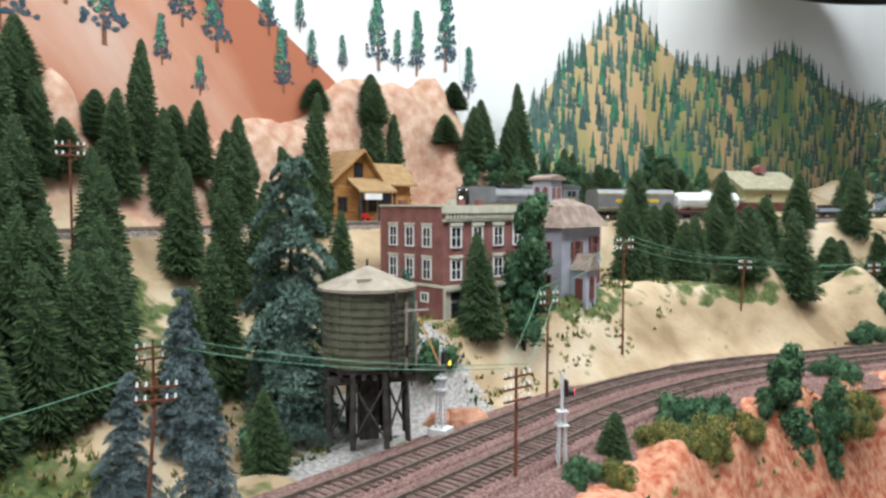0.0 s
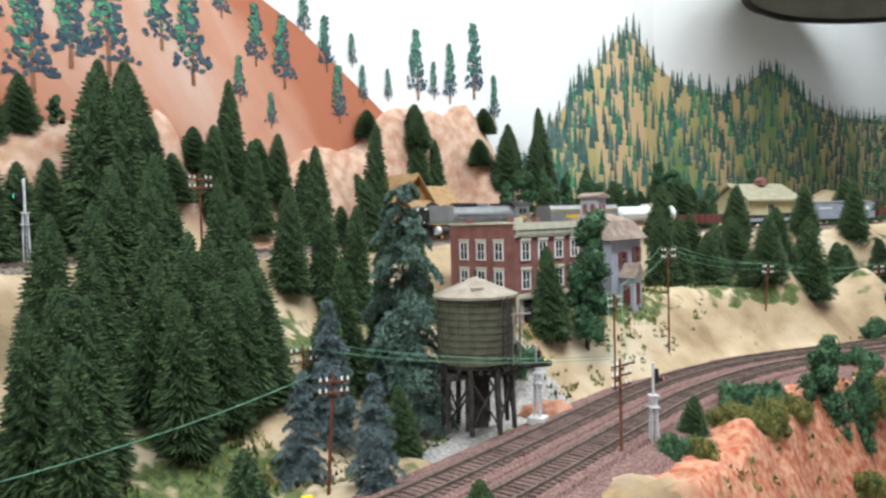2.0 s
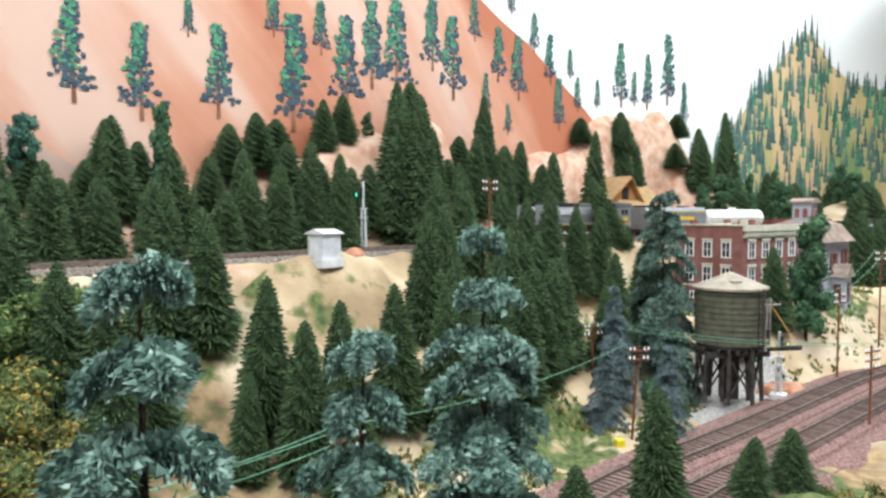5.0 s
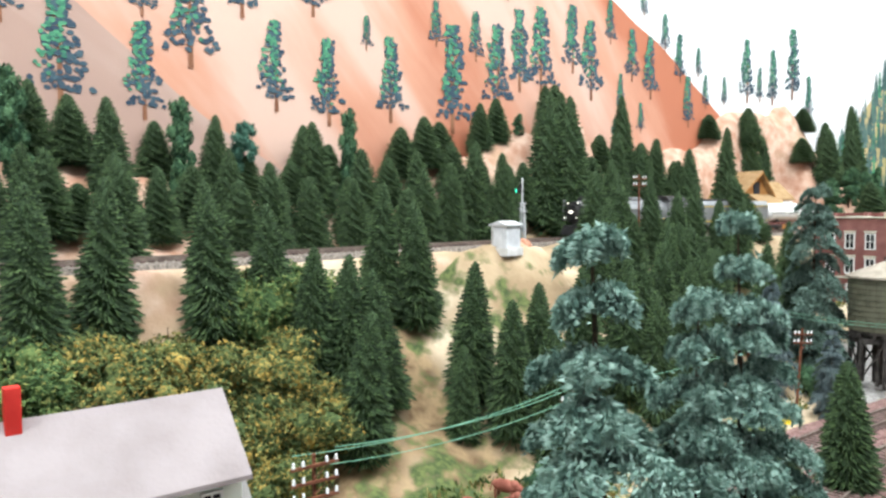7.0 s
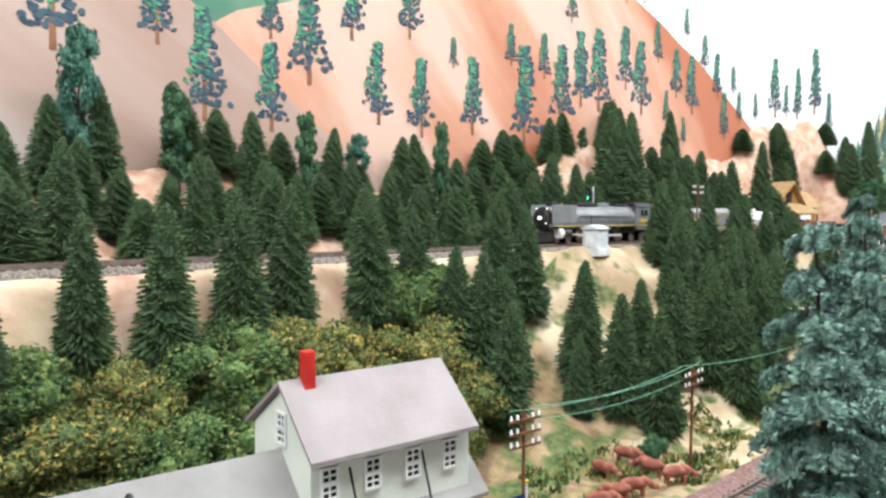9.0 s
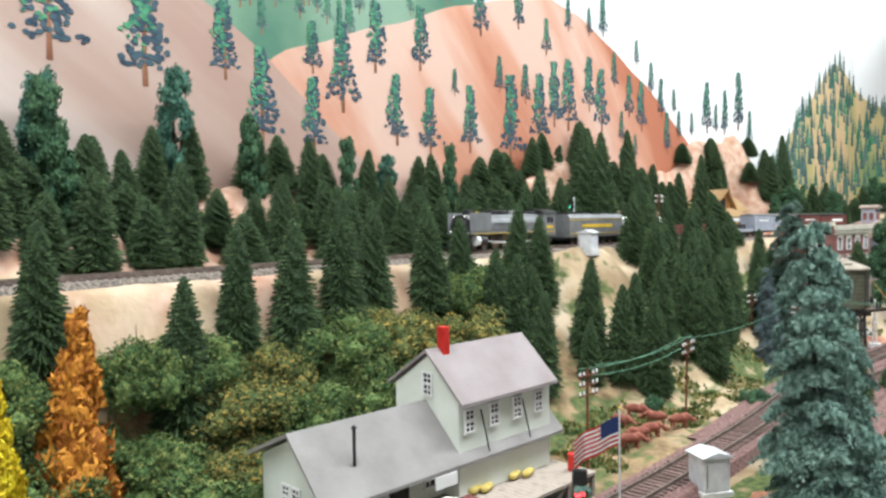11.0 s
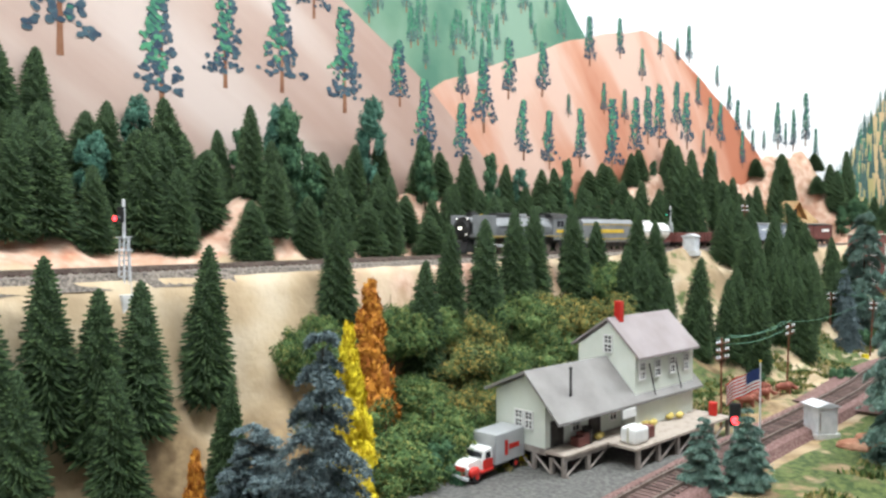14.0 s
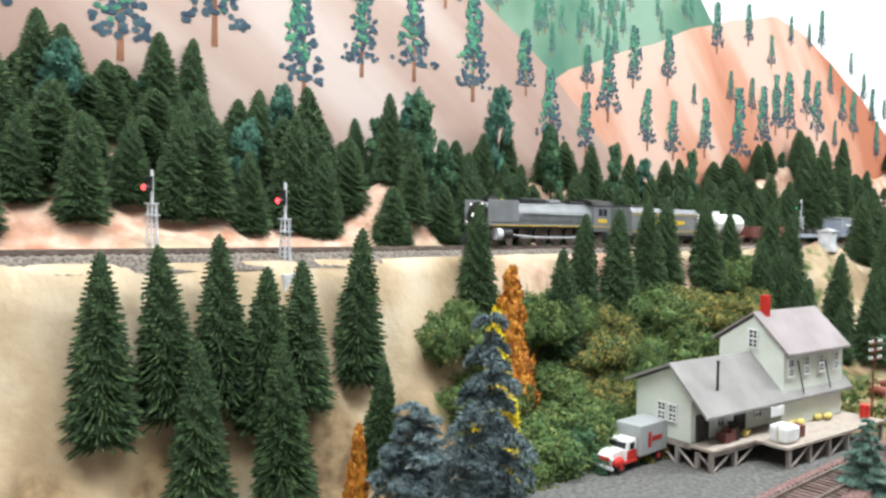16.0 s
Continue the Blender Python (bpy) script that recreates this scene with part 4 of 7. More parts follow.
BANK = [(-0.446, 0.771, 1.587, 0.026), (-0.419, 0.767, 1.532, 0.026), (-0.392, 0.833, 1.529, 0.026), (-0.363, 0.833, 1.51, 0.026), (-0.355, 0.873, 1.596, 0.026), (-0.322, 0.869, 1.514, 0.026),
        (-0.306, 0.919, 1.528, 0.026), (-0.27, 0.92, 1.492, 0.026), (-0.398, 0.787, 1.492, 0.026), (-0.465, 0.751, 1.594, 0.026), (-0.268, 0.993, 1.495, 0.026), (-0.112, 1.191, 1.606, 0.03), (-0.197, 1.139, 1.542, 0.028),
        (-1.088, -0.044, 1.499, 0.027), (-1.133, -0.023, 1.524, 0.03), (-1.242, -0.141, 1.601, 0.028), (-1.209, -0.257, 1.498, 0.03), (-1.110, -0.159, 1.511, 0.03), (-1.246, -0.294, 1.494, 0.03), (-1.206, -0.181, 1.531, 0.03), (-1.184, -0.139, 1.532, 0.03), (-1.266, -0.239, 1.557, 0.03), (-1.068, -0.107, 1.493, 0.03), (-0.982, 0.031, 1.503, 0.03), (-1.017, 0.004, 1.480, 0.03),
        (-1.075, -0.15, 1.47, 0.026), (-0.638, 0.533, 1.479, 0.027), (-0.573, 0.60, 1.50, 0.027)]
RIGHT = [(0.04, 0.775, 1.371, 0.028), (0.276, 1.078, 1.419, 0.032), (0.31, 1.10, 1.35, 0.03), (0.364, 1.20, 1.404, 0.03), (0.399, 1.18, 1.381, 0.034), (0.457, 1.22, 1.40, 0.036), (0.552, 1.27, 1.414, 0.036), (0.599, 1.26, 1.354, 0.032), (0.639, 1.218, 1.347, 0.036), (0.50, 1.16, 1.35, 0.03), (0.56, 1.20, 1.32, 0.03), (0.68, 1.26, 1.34, 0.034), (0.136, 0.581, 1.235, 0.017), (-0.133, 0.545, 1.262, 0.02),
         (0.62, 1.16, 1.30, 0.03), (0.74, 1.24, 1.35, 0.034), (0.44, 1.13, 1.34, 0.028), (-0.195, 0.25, 1.30, 0.026), (-0.25, 0.20, 1.262, 0.022), (-0.12, 0.315, 1.25, 0.02), (-0.08, 0.34, 1.25, 0.022)]


SPA, SPB = (-0.575, -0.205, 1.252), (-0.535, -0.19, 1.258)


def forest():
    for rows in (SLOPE, BEHIND, BEHIND_LEFT, BANK, RIGHT):
        for x, y, top, r in rows:
            plant(PINES, x, y, top, r)
    rnd = random.Random(8)
    # more pines fill the strips between those above
    for count, u0, u1, side, hmin, hmax in ((62, -0.85, 0.95, -1, 0.06, 0.105), (7, 0.45, 0.84, 1, 0.10, 0.115)):
        made = tries = 0
        while made < count and tries < 2000:
            tries += 1
            u = rnd.uniform(u0, u1)
            vu = smooth(UPPER, u)
            v = rnd.uniform(0.02, vu - (0.045 if u > -0.4 else 0.085)) if side < 0 else rnd.uniform(vu + 0.06, vu + 0.24)
            x, y = xy(u, v)
            if v < 0.015 or any((x - a) ** 2 + (y - b) ** 2 < (0.6 * (r + 0.026)) ** 2 for a, b, r in PLACED):
                continue
            if 0.95 < u < 1.3 or (side < 0 and u > 0.45 and v < 0.06) or (0.31 < u < 0.47 and side > 0):
                continue
            plant(PINES, x, y, ground(x, y) + rnd.uniform(hmin, hmax), rnd.uniform(0.022, 0.03))
            made += 1
    made = tries = 0
    while made < 40 and tries < 1500:
        tries += 1
        u = rnd.uniform(-1.05, -0.5)
        v = rnd.uniform(0.015, 0.14)
        x, y = xy(u, v)
        if any((x - a) ** 2 + (y - b) ** 2 < (0.5 * (r + 0.03)) ** 2 for a, b, r in PLACED):
            continue
        plant(PINES if rnd.random() < 0.6 else TEAL if rnd.random() < 0.5 else LEAFY, x, y, ground(x, y) + rnd.uniform(0.08, 0.125), rnd.uniform(0.028, 0.04))
        made += 1
    made = tries = 0
    while made < 22 and tries < 900:
        tries += 1
        u = rnd.uniform(1.42, 2.15)
        v = rnd.uniform(smooth(UPPER, u) + 0.06, smooth(FRONT, u) - 0.09)
        x, y = xy(u, v)
        if any((x - a) ** 2 + (y - b) ** 2 < (0.6 * (r + 0.03)) ** 2 for a, b, r in PLACED):
            continue
        plant(PINES, x, y, ground(x, y) + rnd.uniform(0.09, 0.13), rnd.uniform(0.03, 0.038))
        made += 1
    made = tries = 0
    while made < 26 and tries < 900:
        tries += 1
        u = rnd.uniform(1.3, 2.3)
        v = rnd.uniform(0.02, smooth(UPPER, u) - 0.06)
        x, y = xy(u, v)
        if any((x - a) ** 2 + (y - b) ** 2 < (0.6 * (r + 0.03)) ** 2 for a, b, r in PLACED) or math.hypot(x - 0.69, y - 1.59) < 0.15:
            continue
        plant(PINES if rnd.random() < 0.5 else LEAFY, x, y, ground(x, y) + rnd.uniform(0.06, 0.11), rnd.uniform(0.025, 0.04))
        made += 1
    # a tall thin-leaved tree stands at the far end
    plant(WISPY, 0.765, 1.215, 1.60, 0.075)
    # tall and special trees
    plant(DARKLAYER, -0.132, 0.628, 1.448, 0.05)
    plant(NAVY, -0.192, 0.541, 1.342, 0.026)
    plant(NAVY, -0.152, 0.465, 1.292, 0.023)
    plant(NAVY, -0.212, 0.48, 1.292, 0.024)
    plant(SPRUCES, -0.362, -0.105, 1.418, 0.054)
    plant(SPRUCES, -0.334, -0.036, 1.390, 0.044)
    plant(SPRUCES, -0.298, 0.051, 1.420, 0.052)
    plant(SPRUCES, SPA[0], SPA[1], SPA[2], 0.025)
    plant(SPRUCES, SPB[0], SPB[1], SPB[2], 0.026)
    plant(NAVY, -0.841, -0.411, 1.350, 0.039)
    plant(NAVY, -0.90, -0.36, 1.275, 0.05)
    plant(RUST, -0.872, -0.172, 1.362, 0.042)
    plant(RUST, -0.939, -0.383, 1.258, 0.024)
    plant(YELLOW, -0.864, -0.251, 1.332, 0.034)
    plant(LEAFY, 0.088, 0.80, 1.412, 0.060)
    # a pine leans over the line in front of the lodge
    plant(PINES, -0.151, 0.88, 1.478, 0.028, base=1.360, lean=(0, 22))
    plant(LEAFY, 0.338, 0.712, 1.266, 0.050, base=1.12)
    plant(LEAFY, 0.31, 0.70, 1.225, 0.024, base=1.12)
    plant(LEAFY, 0.39, 0.735, 1.225, 0.028, base=1.12)
    for x, y, r in ((0.185, 0.605, 0.026), (0.225, 0.625, 0.03), (0.27, 0.66, 0.022), (0.42, 0.765, 0.03), (0.45, 0.80, 0.03), (0.13, 0.55, 0.02), (0.36, 0.68, 0.026)):
        plant(BUSH, x, y, ground(x, y) + r * 1.1, r, sink=0.01)
    plant(LEAFY, 0.473, 1.60, 1.475, 0.05)
    plant(LEAFY, 0.52, 1.72, 1.46, 0.05)
    plant(TEAL, -0.03, 0.70, 1.335, 0.014)
    for x, y, top, r in [(-0.955, 0.155, 1.59, 0.034), (-1.02, 0.04, 1.56, 0.04), (-1.05, 0.06, 1.57, 0.034), (-1.07, 0.0, 1.53, 0.036), (-0.885, 0.215, 1.545, 0.03), (-0.80, 0.34, 1.53, 0.028), (-0.99, 0.0, 1.50, 0.034), (-0.76, 0.40, 1.51, 0.026), (-0.68, 0.50, 1.535, 0.024), (-0.50, 0.72, 1.55, 0.018), (-0.36, 0.88, 1.56, 0.018),
                       (-1.20, -0.10, 1.52, 0.036), (-1.26, -0.18, 1.53, 0.036), (-1.17, -0.06, 1.56, 0.034)]:
        plant(TEAL if TREE_RND.random() < 0.6 else LEAFY, x, y, top, r)
    # bushes on the bank above the depot
    made = tries = 0
    while made < 150 and tries < 6000:
        tries += 1
        u = rnd.uniform(-0.385, 0.13)
        v = rnd.uniform(smooth(UPPER, u) + 0.062, 0.365)
        x, y = xy(u, v)
        if any((x - a) ** 2 + (y - b) ** 2 < (0.3 * r + 0.013) ** 2 for a, b, r in PLACED) or v > 0.36 - 0.5 * max(0.0, u + 0.02):
            continue
        r = rnd.uniform(0.042, 0.062)
        plant(BUSH if noise.noise(Vector((u * 7, v * 7, 2.0))) + 1.2 * (u + 0.04) > 0 else GREENBUSH, x, y, ground(x, y) + rnd.uniform(0.04, 0.058), r, sink=0.014)
        made += 1
    for x, y, r in [(0.215, 0.655, 0.035), (0.25, 0.67, 0.025), (0.10, 0.535, 0.02), (0.40, 0.76, 0.034), (0.45, 0.84, 0.03), (-0.01, 0.72, 0.03), (-0.12, 0.66, 0.03), (-0.15, 0.58, 0.028), (-0.80, -0.20, 0.035), (-0.77, -0.16, 0.03), (0.6, 1.04, 0.03), (0.66, 1.08, 0.03), (-0.3, 0.25, 0.022), (0.02, 0.815, 0.02), (-0.42, 0.235, 0.016)]:
        plant(GBUSH, x, y, ground(x, y) + r * 1.3, r, sink=0.006)
    for x, y in [(-0.735, -0.145), (-0.75, -0.16), (-0.85, -0.27)]:
        plant(YELLOW, x, y, ground(x, y) + 0.03, 0.018)
    for group in (PINES, SPRUCES, NAVY, DARKLAYER, LEAFY, TEAL, BUSH, GREENBUSH, GBUSH, YELLOW, RUST, WISPY):
        for t in group:
            for o in (*t.children_recursive, t):
                bpy.data.objects.remove(o)


forest()


def turf():
    """Short grass tufts and leaf litter."""
    rnd = random.Random(4)
    v, f = [], []
    zones = [(0.05, 0.46, 0.38, 0.50, 2600), (0.5, 0.75, 0.30, 0.44, 900), (0.88, 1.4, 0.30, 0.50, 2000), (-0.2, 0.62, 0.60, 0.70, 2600), (-0.42, -0.2, 0.33, 0.42, 700), (0.8, 1.5, 0.66, 0.72, 500), (-0.9, -0.42, 0.34, 0.5, 500)]
    for u0, u1, v0, v1, n in zones:
        for i in range(n):
            a, b = rnd.uniform(u0, u1), rnd.uniform(v0, v1)
            if noise.noise(Vector((a * 22, b * 22, 5.0))) < -0.05 or abs(b - smooth(FRONT, a) - 0.02) < 0.07:
                continue
            x, y = xy(a, b)
            z = height(a, b)
            for k in range(3):
                an = rnd.random() * 6.28
                h, w = rnd.uniform(0.002, 0.006), 0.0022
                c = len(v)
                ox, oy = x + rnd.uniform(-0.003, 0.003), y + rnd.uniform(-0.003, 0.003)
                v += [(ox - w * math.cos(an), oy - w * math.sin(an), z - 0.001), (ox + w * math.cos(an), oy + w * math.sin(an), z - 0.001), (ox + rnd.uniform(-0.003, 0.003), oy + rnd.uniform(-0.003, 0.003), z + h)]
                f.append((c, c + 1, c + 2))
    tagged(data_ob("grass", v, f, M_GRASS), "short green and straw coloured turf tufts", "grass", kind="stuff")


turf()

# ---- buildings ----
def window(parent, x, y, z, w, h, side=1, trim=M_WHITE, rows=2, cols=1, sill=True, axis="x"):
    """A sash window on a wall that faces -y (axis x) or -x (axis y): casing, pane, glazing bars."""
    t, b = 0.0017, 0.0014

    def place(q, c, d):
        return (x + q, y - d, z + c) if axis == "x" else (x - d, y + q, z + c)

    def slab(bm, a0, a1, z0, z1, d0, d1):
        p, q = place(a0, z0, d1), place(a1, z1, d0)
        box(bm, min(p[0], q[0]), max(p[0], q[0]), min(p[1], q[1]), max(p[1], q[1]), min(p[2], q[2]), max(p[2], q[2]))
    bm = bmesh.new()
    outer = [(-w / 2 - b, -b), (w / 2 + b, -b), (w / 2 + b, h + b), (-w / 2 - b, h + b)]
    inner = [(-w / 2, 0), (w / 2, 0), (w / 2, h), (-w / 2, h)]
    loops = [[bm.verts.new(place(p, q, d)) for p, q in o] for o, d in ((outer, 0), (outer, t), (inner, t), (inner, 0))]
    for p, q in zip(loops, loops[1:] + loops[:1]):
        for k in range(4):
            bm.faces.new((p[k], p[(k + 1) % 4], q[(k + 1) % 4], q[k]))
    bmesh.ops.recalc_face_normals(bm, faces=bm.faces[:])
    ob = part("window", bm, trim, parent)
    for i in range(1, rows):
        part("glazing_bar", one(lambda q: slab(q, -w / 2, w / 2, h * i / rows - b / 3, h * i / rows + b / 3, 0.0007, t * 0.8)), trim, ob)
    for i in range(1, cols):
        c = -w / 2 + w * i / cols
        part("glazing_bar", one(lambda q: slab(q, c - b / 3, c + b / 3, 0, h, 0.0006, t * 0.7)), trim, ob)
    part("pane", one(lambda q: slab(q, -w / 2, w / 2, 0, h, 0.0001, 0.0005)), M_DARK, ob)
    return ob


def brick_building():
    L, D, H = 0.132, 0.112, 0.119
    t = thing("brick_building", pose(0.0, 0.782, 1.272, 0, 0, 41), "three-storey red brick commercial building with a flat roof", "building")
    part("wall", boxed(0, L, 0, D, -0.02, H), M_BRICK, t)
    part("roof", boxed(0.004, L - 0.004, 0.004, D - 0.004, H + 0.0004, H + 0.003), M_TANKROOF, t)
    bm = bmesh.new()
    for a in ((0, 0.004, 0, D), (L - 0.004, L, 0, D), (0.004, L - 0.004, D - 0.004, D), (0.004, L - 0.004, 0.0, 0.004)):
        box(bm, *a, H, H + 0.006)
    part("parapet", bm, M_BRICK, t)
    bm = bmesh.new()
    box(bm, -0.002, L + 0.002, -0.005, 0.0, H - 0.001, H + 0.0075)
    for i in range(27):
        box(bm, 0.002 + i * 0.0049, 0.0045 + i * 0.0049, -0.004, -0.0002, H - 0.007, H - 0.0012)
    box(bm, -0.001, L + 0.001, -0.0025, -0.0002, H - 0.010, H - 0.0074)
    part("cornice", bm, M_CREAM, t)
    part("coping", boxed(-0.002, 0.0055, 0, D, H + 0.006, H + 0.008), M_CREAM, t)
    for z in (0.047, 0.082):
        for i in range(4):
            w = window(t, 0.018 + i * 0.032, 0, z, 0.013, 0.02, cols=2)
            part("lintel", boxed(0.018 + i * 0.032 - 0.009, 0.018 + i * 0.032 + 0.009, -0.0025, 0, z + 0.0222, z + 0.0255), M_CREAM, w)
        for i in range(3):
            w = window(t, 0, 0.026 + i * 0.030, z, 0.012, 0.02, cols=2, axis="y")
            part("lintel", boxed(-0.0022, 0, 0.026 + i * 0.030 - 0.0085, 0.026 + i * 0.030 + 0.0085, z + 0.0222, z + 0.025), M_CREAM, w)
    for i in range(3):
        window(t, 0, 0.03 + i * 0.024, 0.022, 0.010, 0.008, axis="y", rows=1, cols=2)
    part("band", boxed(-0.0012, 0, 0, D, 0.038, 0.041), M_CREAM, t)
    shop = part("shopfront", boxed(0.0, L, -0.004, -0.0003, 0.0, 0.040), M_CREAM, t, "cream painted shop front")
    part("shop_cornice", boxed(-0.002, L + 0.002, -0.008, -0.0045, 0.036, 0.041), M_CREAM, shop)
    for i in range(5):
        part("shop_window", boxed(0.008 + i * 0.025, 0.026 + i * 0.025, -0.0052, -0.0043, 0.004, 0.022), M_DARK, shop)
        part("transom", boxed(0.008 + i * 0.025, 0.026 + i * 0.025, -0.0052, -0.0043, 0.025, 0.033), M_DARK, shop)
    for x, y in ((0.02, 0.095), (0.03, 0.02), (0.07, 0.05), (0.11, 0.06), (0.10, 0.095)):
        part("chimney", boxed(x - 0.004, x + 0.004, y - 0.004, y + 0.004, H + 0.003, H + 0.0135, 0.0006), M_BRICK if x != 0.03 else M_CREAM, t)
    part("skylight", boxed(0.05, 0.075, 0.07, 0.095, H + 0.0032, H + 0.008, 0.0008), M_CREAM, t)


brick_building()


def grey_house():
    t = thing("grey_house", pose(0.143, 0.89, 1.283, 0, 0, 49), "lavender-grey clapboard hall with a brown mansard roof and cupola", "building")
    L, D, H = 0.094, 0.085, 0.088
    part("wall", boxed(0, L, 0, D, -0.02, H), M_HOUSE, t)
    for i in range(21):
        part("clapboard", boxed(-0.0006, L + 0.0006, -0.0006, D, 0.003 + i * 0.004, 0.0058 + i * 0.004), M_HOUSE, t)
    bm = bmesh.new()
    a = [bm.verts.new(p) for p in ((-0.008, -0.008, H), (L + 0.008, -0.008, H), (L + 0.008, D + 0.008, H), (-0.008, D + 0.008, H))]
    b = [bm.verts.new(p) for p in ((0.008, 0.008, H + 0.026), (L - 0.008, 0.008, H + 0.026), (L - 0.008, D - 0.008, H + 0.026), (0.008, D - 0.008, H + 0.026))]
    c = [bm.verts.new(p) for p in ((0.03, 0.03, H + 0.036), (L - 0.03, 0.03, H + 0.036), (L - 0.03, D - 0.03, H + 0.036), (0.03, D - 0.03, H + 0.036))]
    bm.faces.new(a[::-1]), bm.faces.new(c)
    for i in range(4):
        k = (i + 1) % 4
        bm.faces.new((a[i], a[k], b[k], b[i])), bm.faces.new((b[i], b[k], c[k], c[i]))
    part("roof", bm, M_MANSARD, t)
    cu = part("cupola", boxed(0.018, 0.044, 0.028, 0.054, H + 0.03, H + 0.058), M_HOUSE, t)
    part("cupola_roof", one(lambda q: prism(q, [(0.014, H + 0.0585), (0.048, H + 0.0585), (0.048, H + 0.0615), (0.031, H + 0.066), (0.014, H + 0.0615)], 0.024, 0.058)), M_MANSARD, cu)
    for x in (0.025, 0.037):
        part("arched_window", one(lambda q, x=x: (box(q, x - 0.0035, x + 0.0035, 0.0268, 0.0277, H + 0.036, H + 0.047), rod(q, (x, 0.0268, H + 0.047), (x, 0.0277, H + 0.047), 0.0035, n=12))), M_BRICK, cu)
        part("arched_window", one(lambda q, x=x: (box(q, 0.0168, 0.0177, x + 0.0065, x + 0.0135, H + 0.036, H + 0.047), rod(q, (0.0168, x + 0.01, H + 0.047), (0.0177, x + 0.01, H + 0.047), 0.0035, n=12))), M_BRICK, cu)
    for x, z in ((0.033, 0.05), (0.076, 0.055), (0.076, 0.015)):
        w = window(t, x, -0.0012, z, 0.012, 0.02, cols=2, trim=M_BRICK)
        part("shutter", boxed(x - 0.0125, x - 0.0077, -0.003, -0.0012, z, z + 0.02), M_MAROON, w)
        part("shutter", boxed(x + 0.0077, x + 0.0125, -0.003, -0.0012, z, z + 0.02), M_MAROON, w)
    for y, z in ((0.02, 0.05), (0.06, 0.05), (0.02, 0.01), (0.06, 0.01)):
        window(t, -0.0012, y, z, 0.012, 0.02, cols=2, trim=M_BRICK, axis="y")
    part("side_door", boxed(0.0205, 0.0218, -0.017, -0.007, 0.0, 0.026), M_MAROON, t)
    po = part("porch", boxed(0.022, 0.046, -0.022, -0.0008, -0.02, 0.036), M_HOUSE, t)
    part("porch_roof", one(lambda q: prism(q, [(0.018, 0.0364), (0.050, 0.0364), (0.034, 0.056)], -0.026, -0.0008)), M_MANSARD, po)
    part("porch_door", one(lambda q: (box(q, 0.029, 0.039, -0.0235, -0.0224, 0.0, 0.024), rod(q, (0.034, -0.0235, 0.024), (0.034, -0.0224, 0.024), 0.005, n=14))), M_MAROON, po)


grey_house()


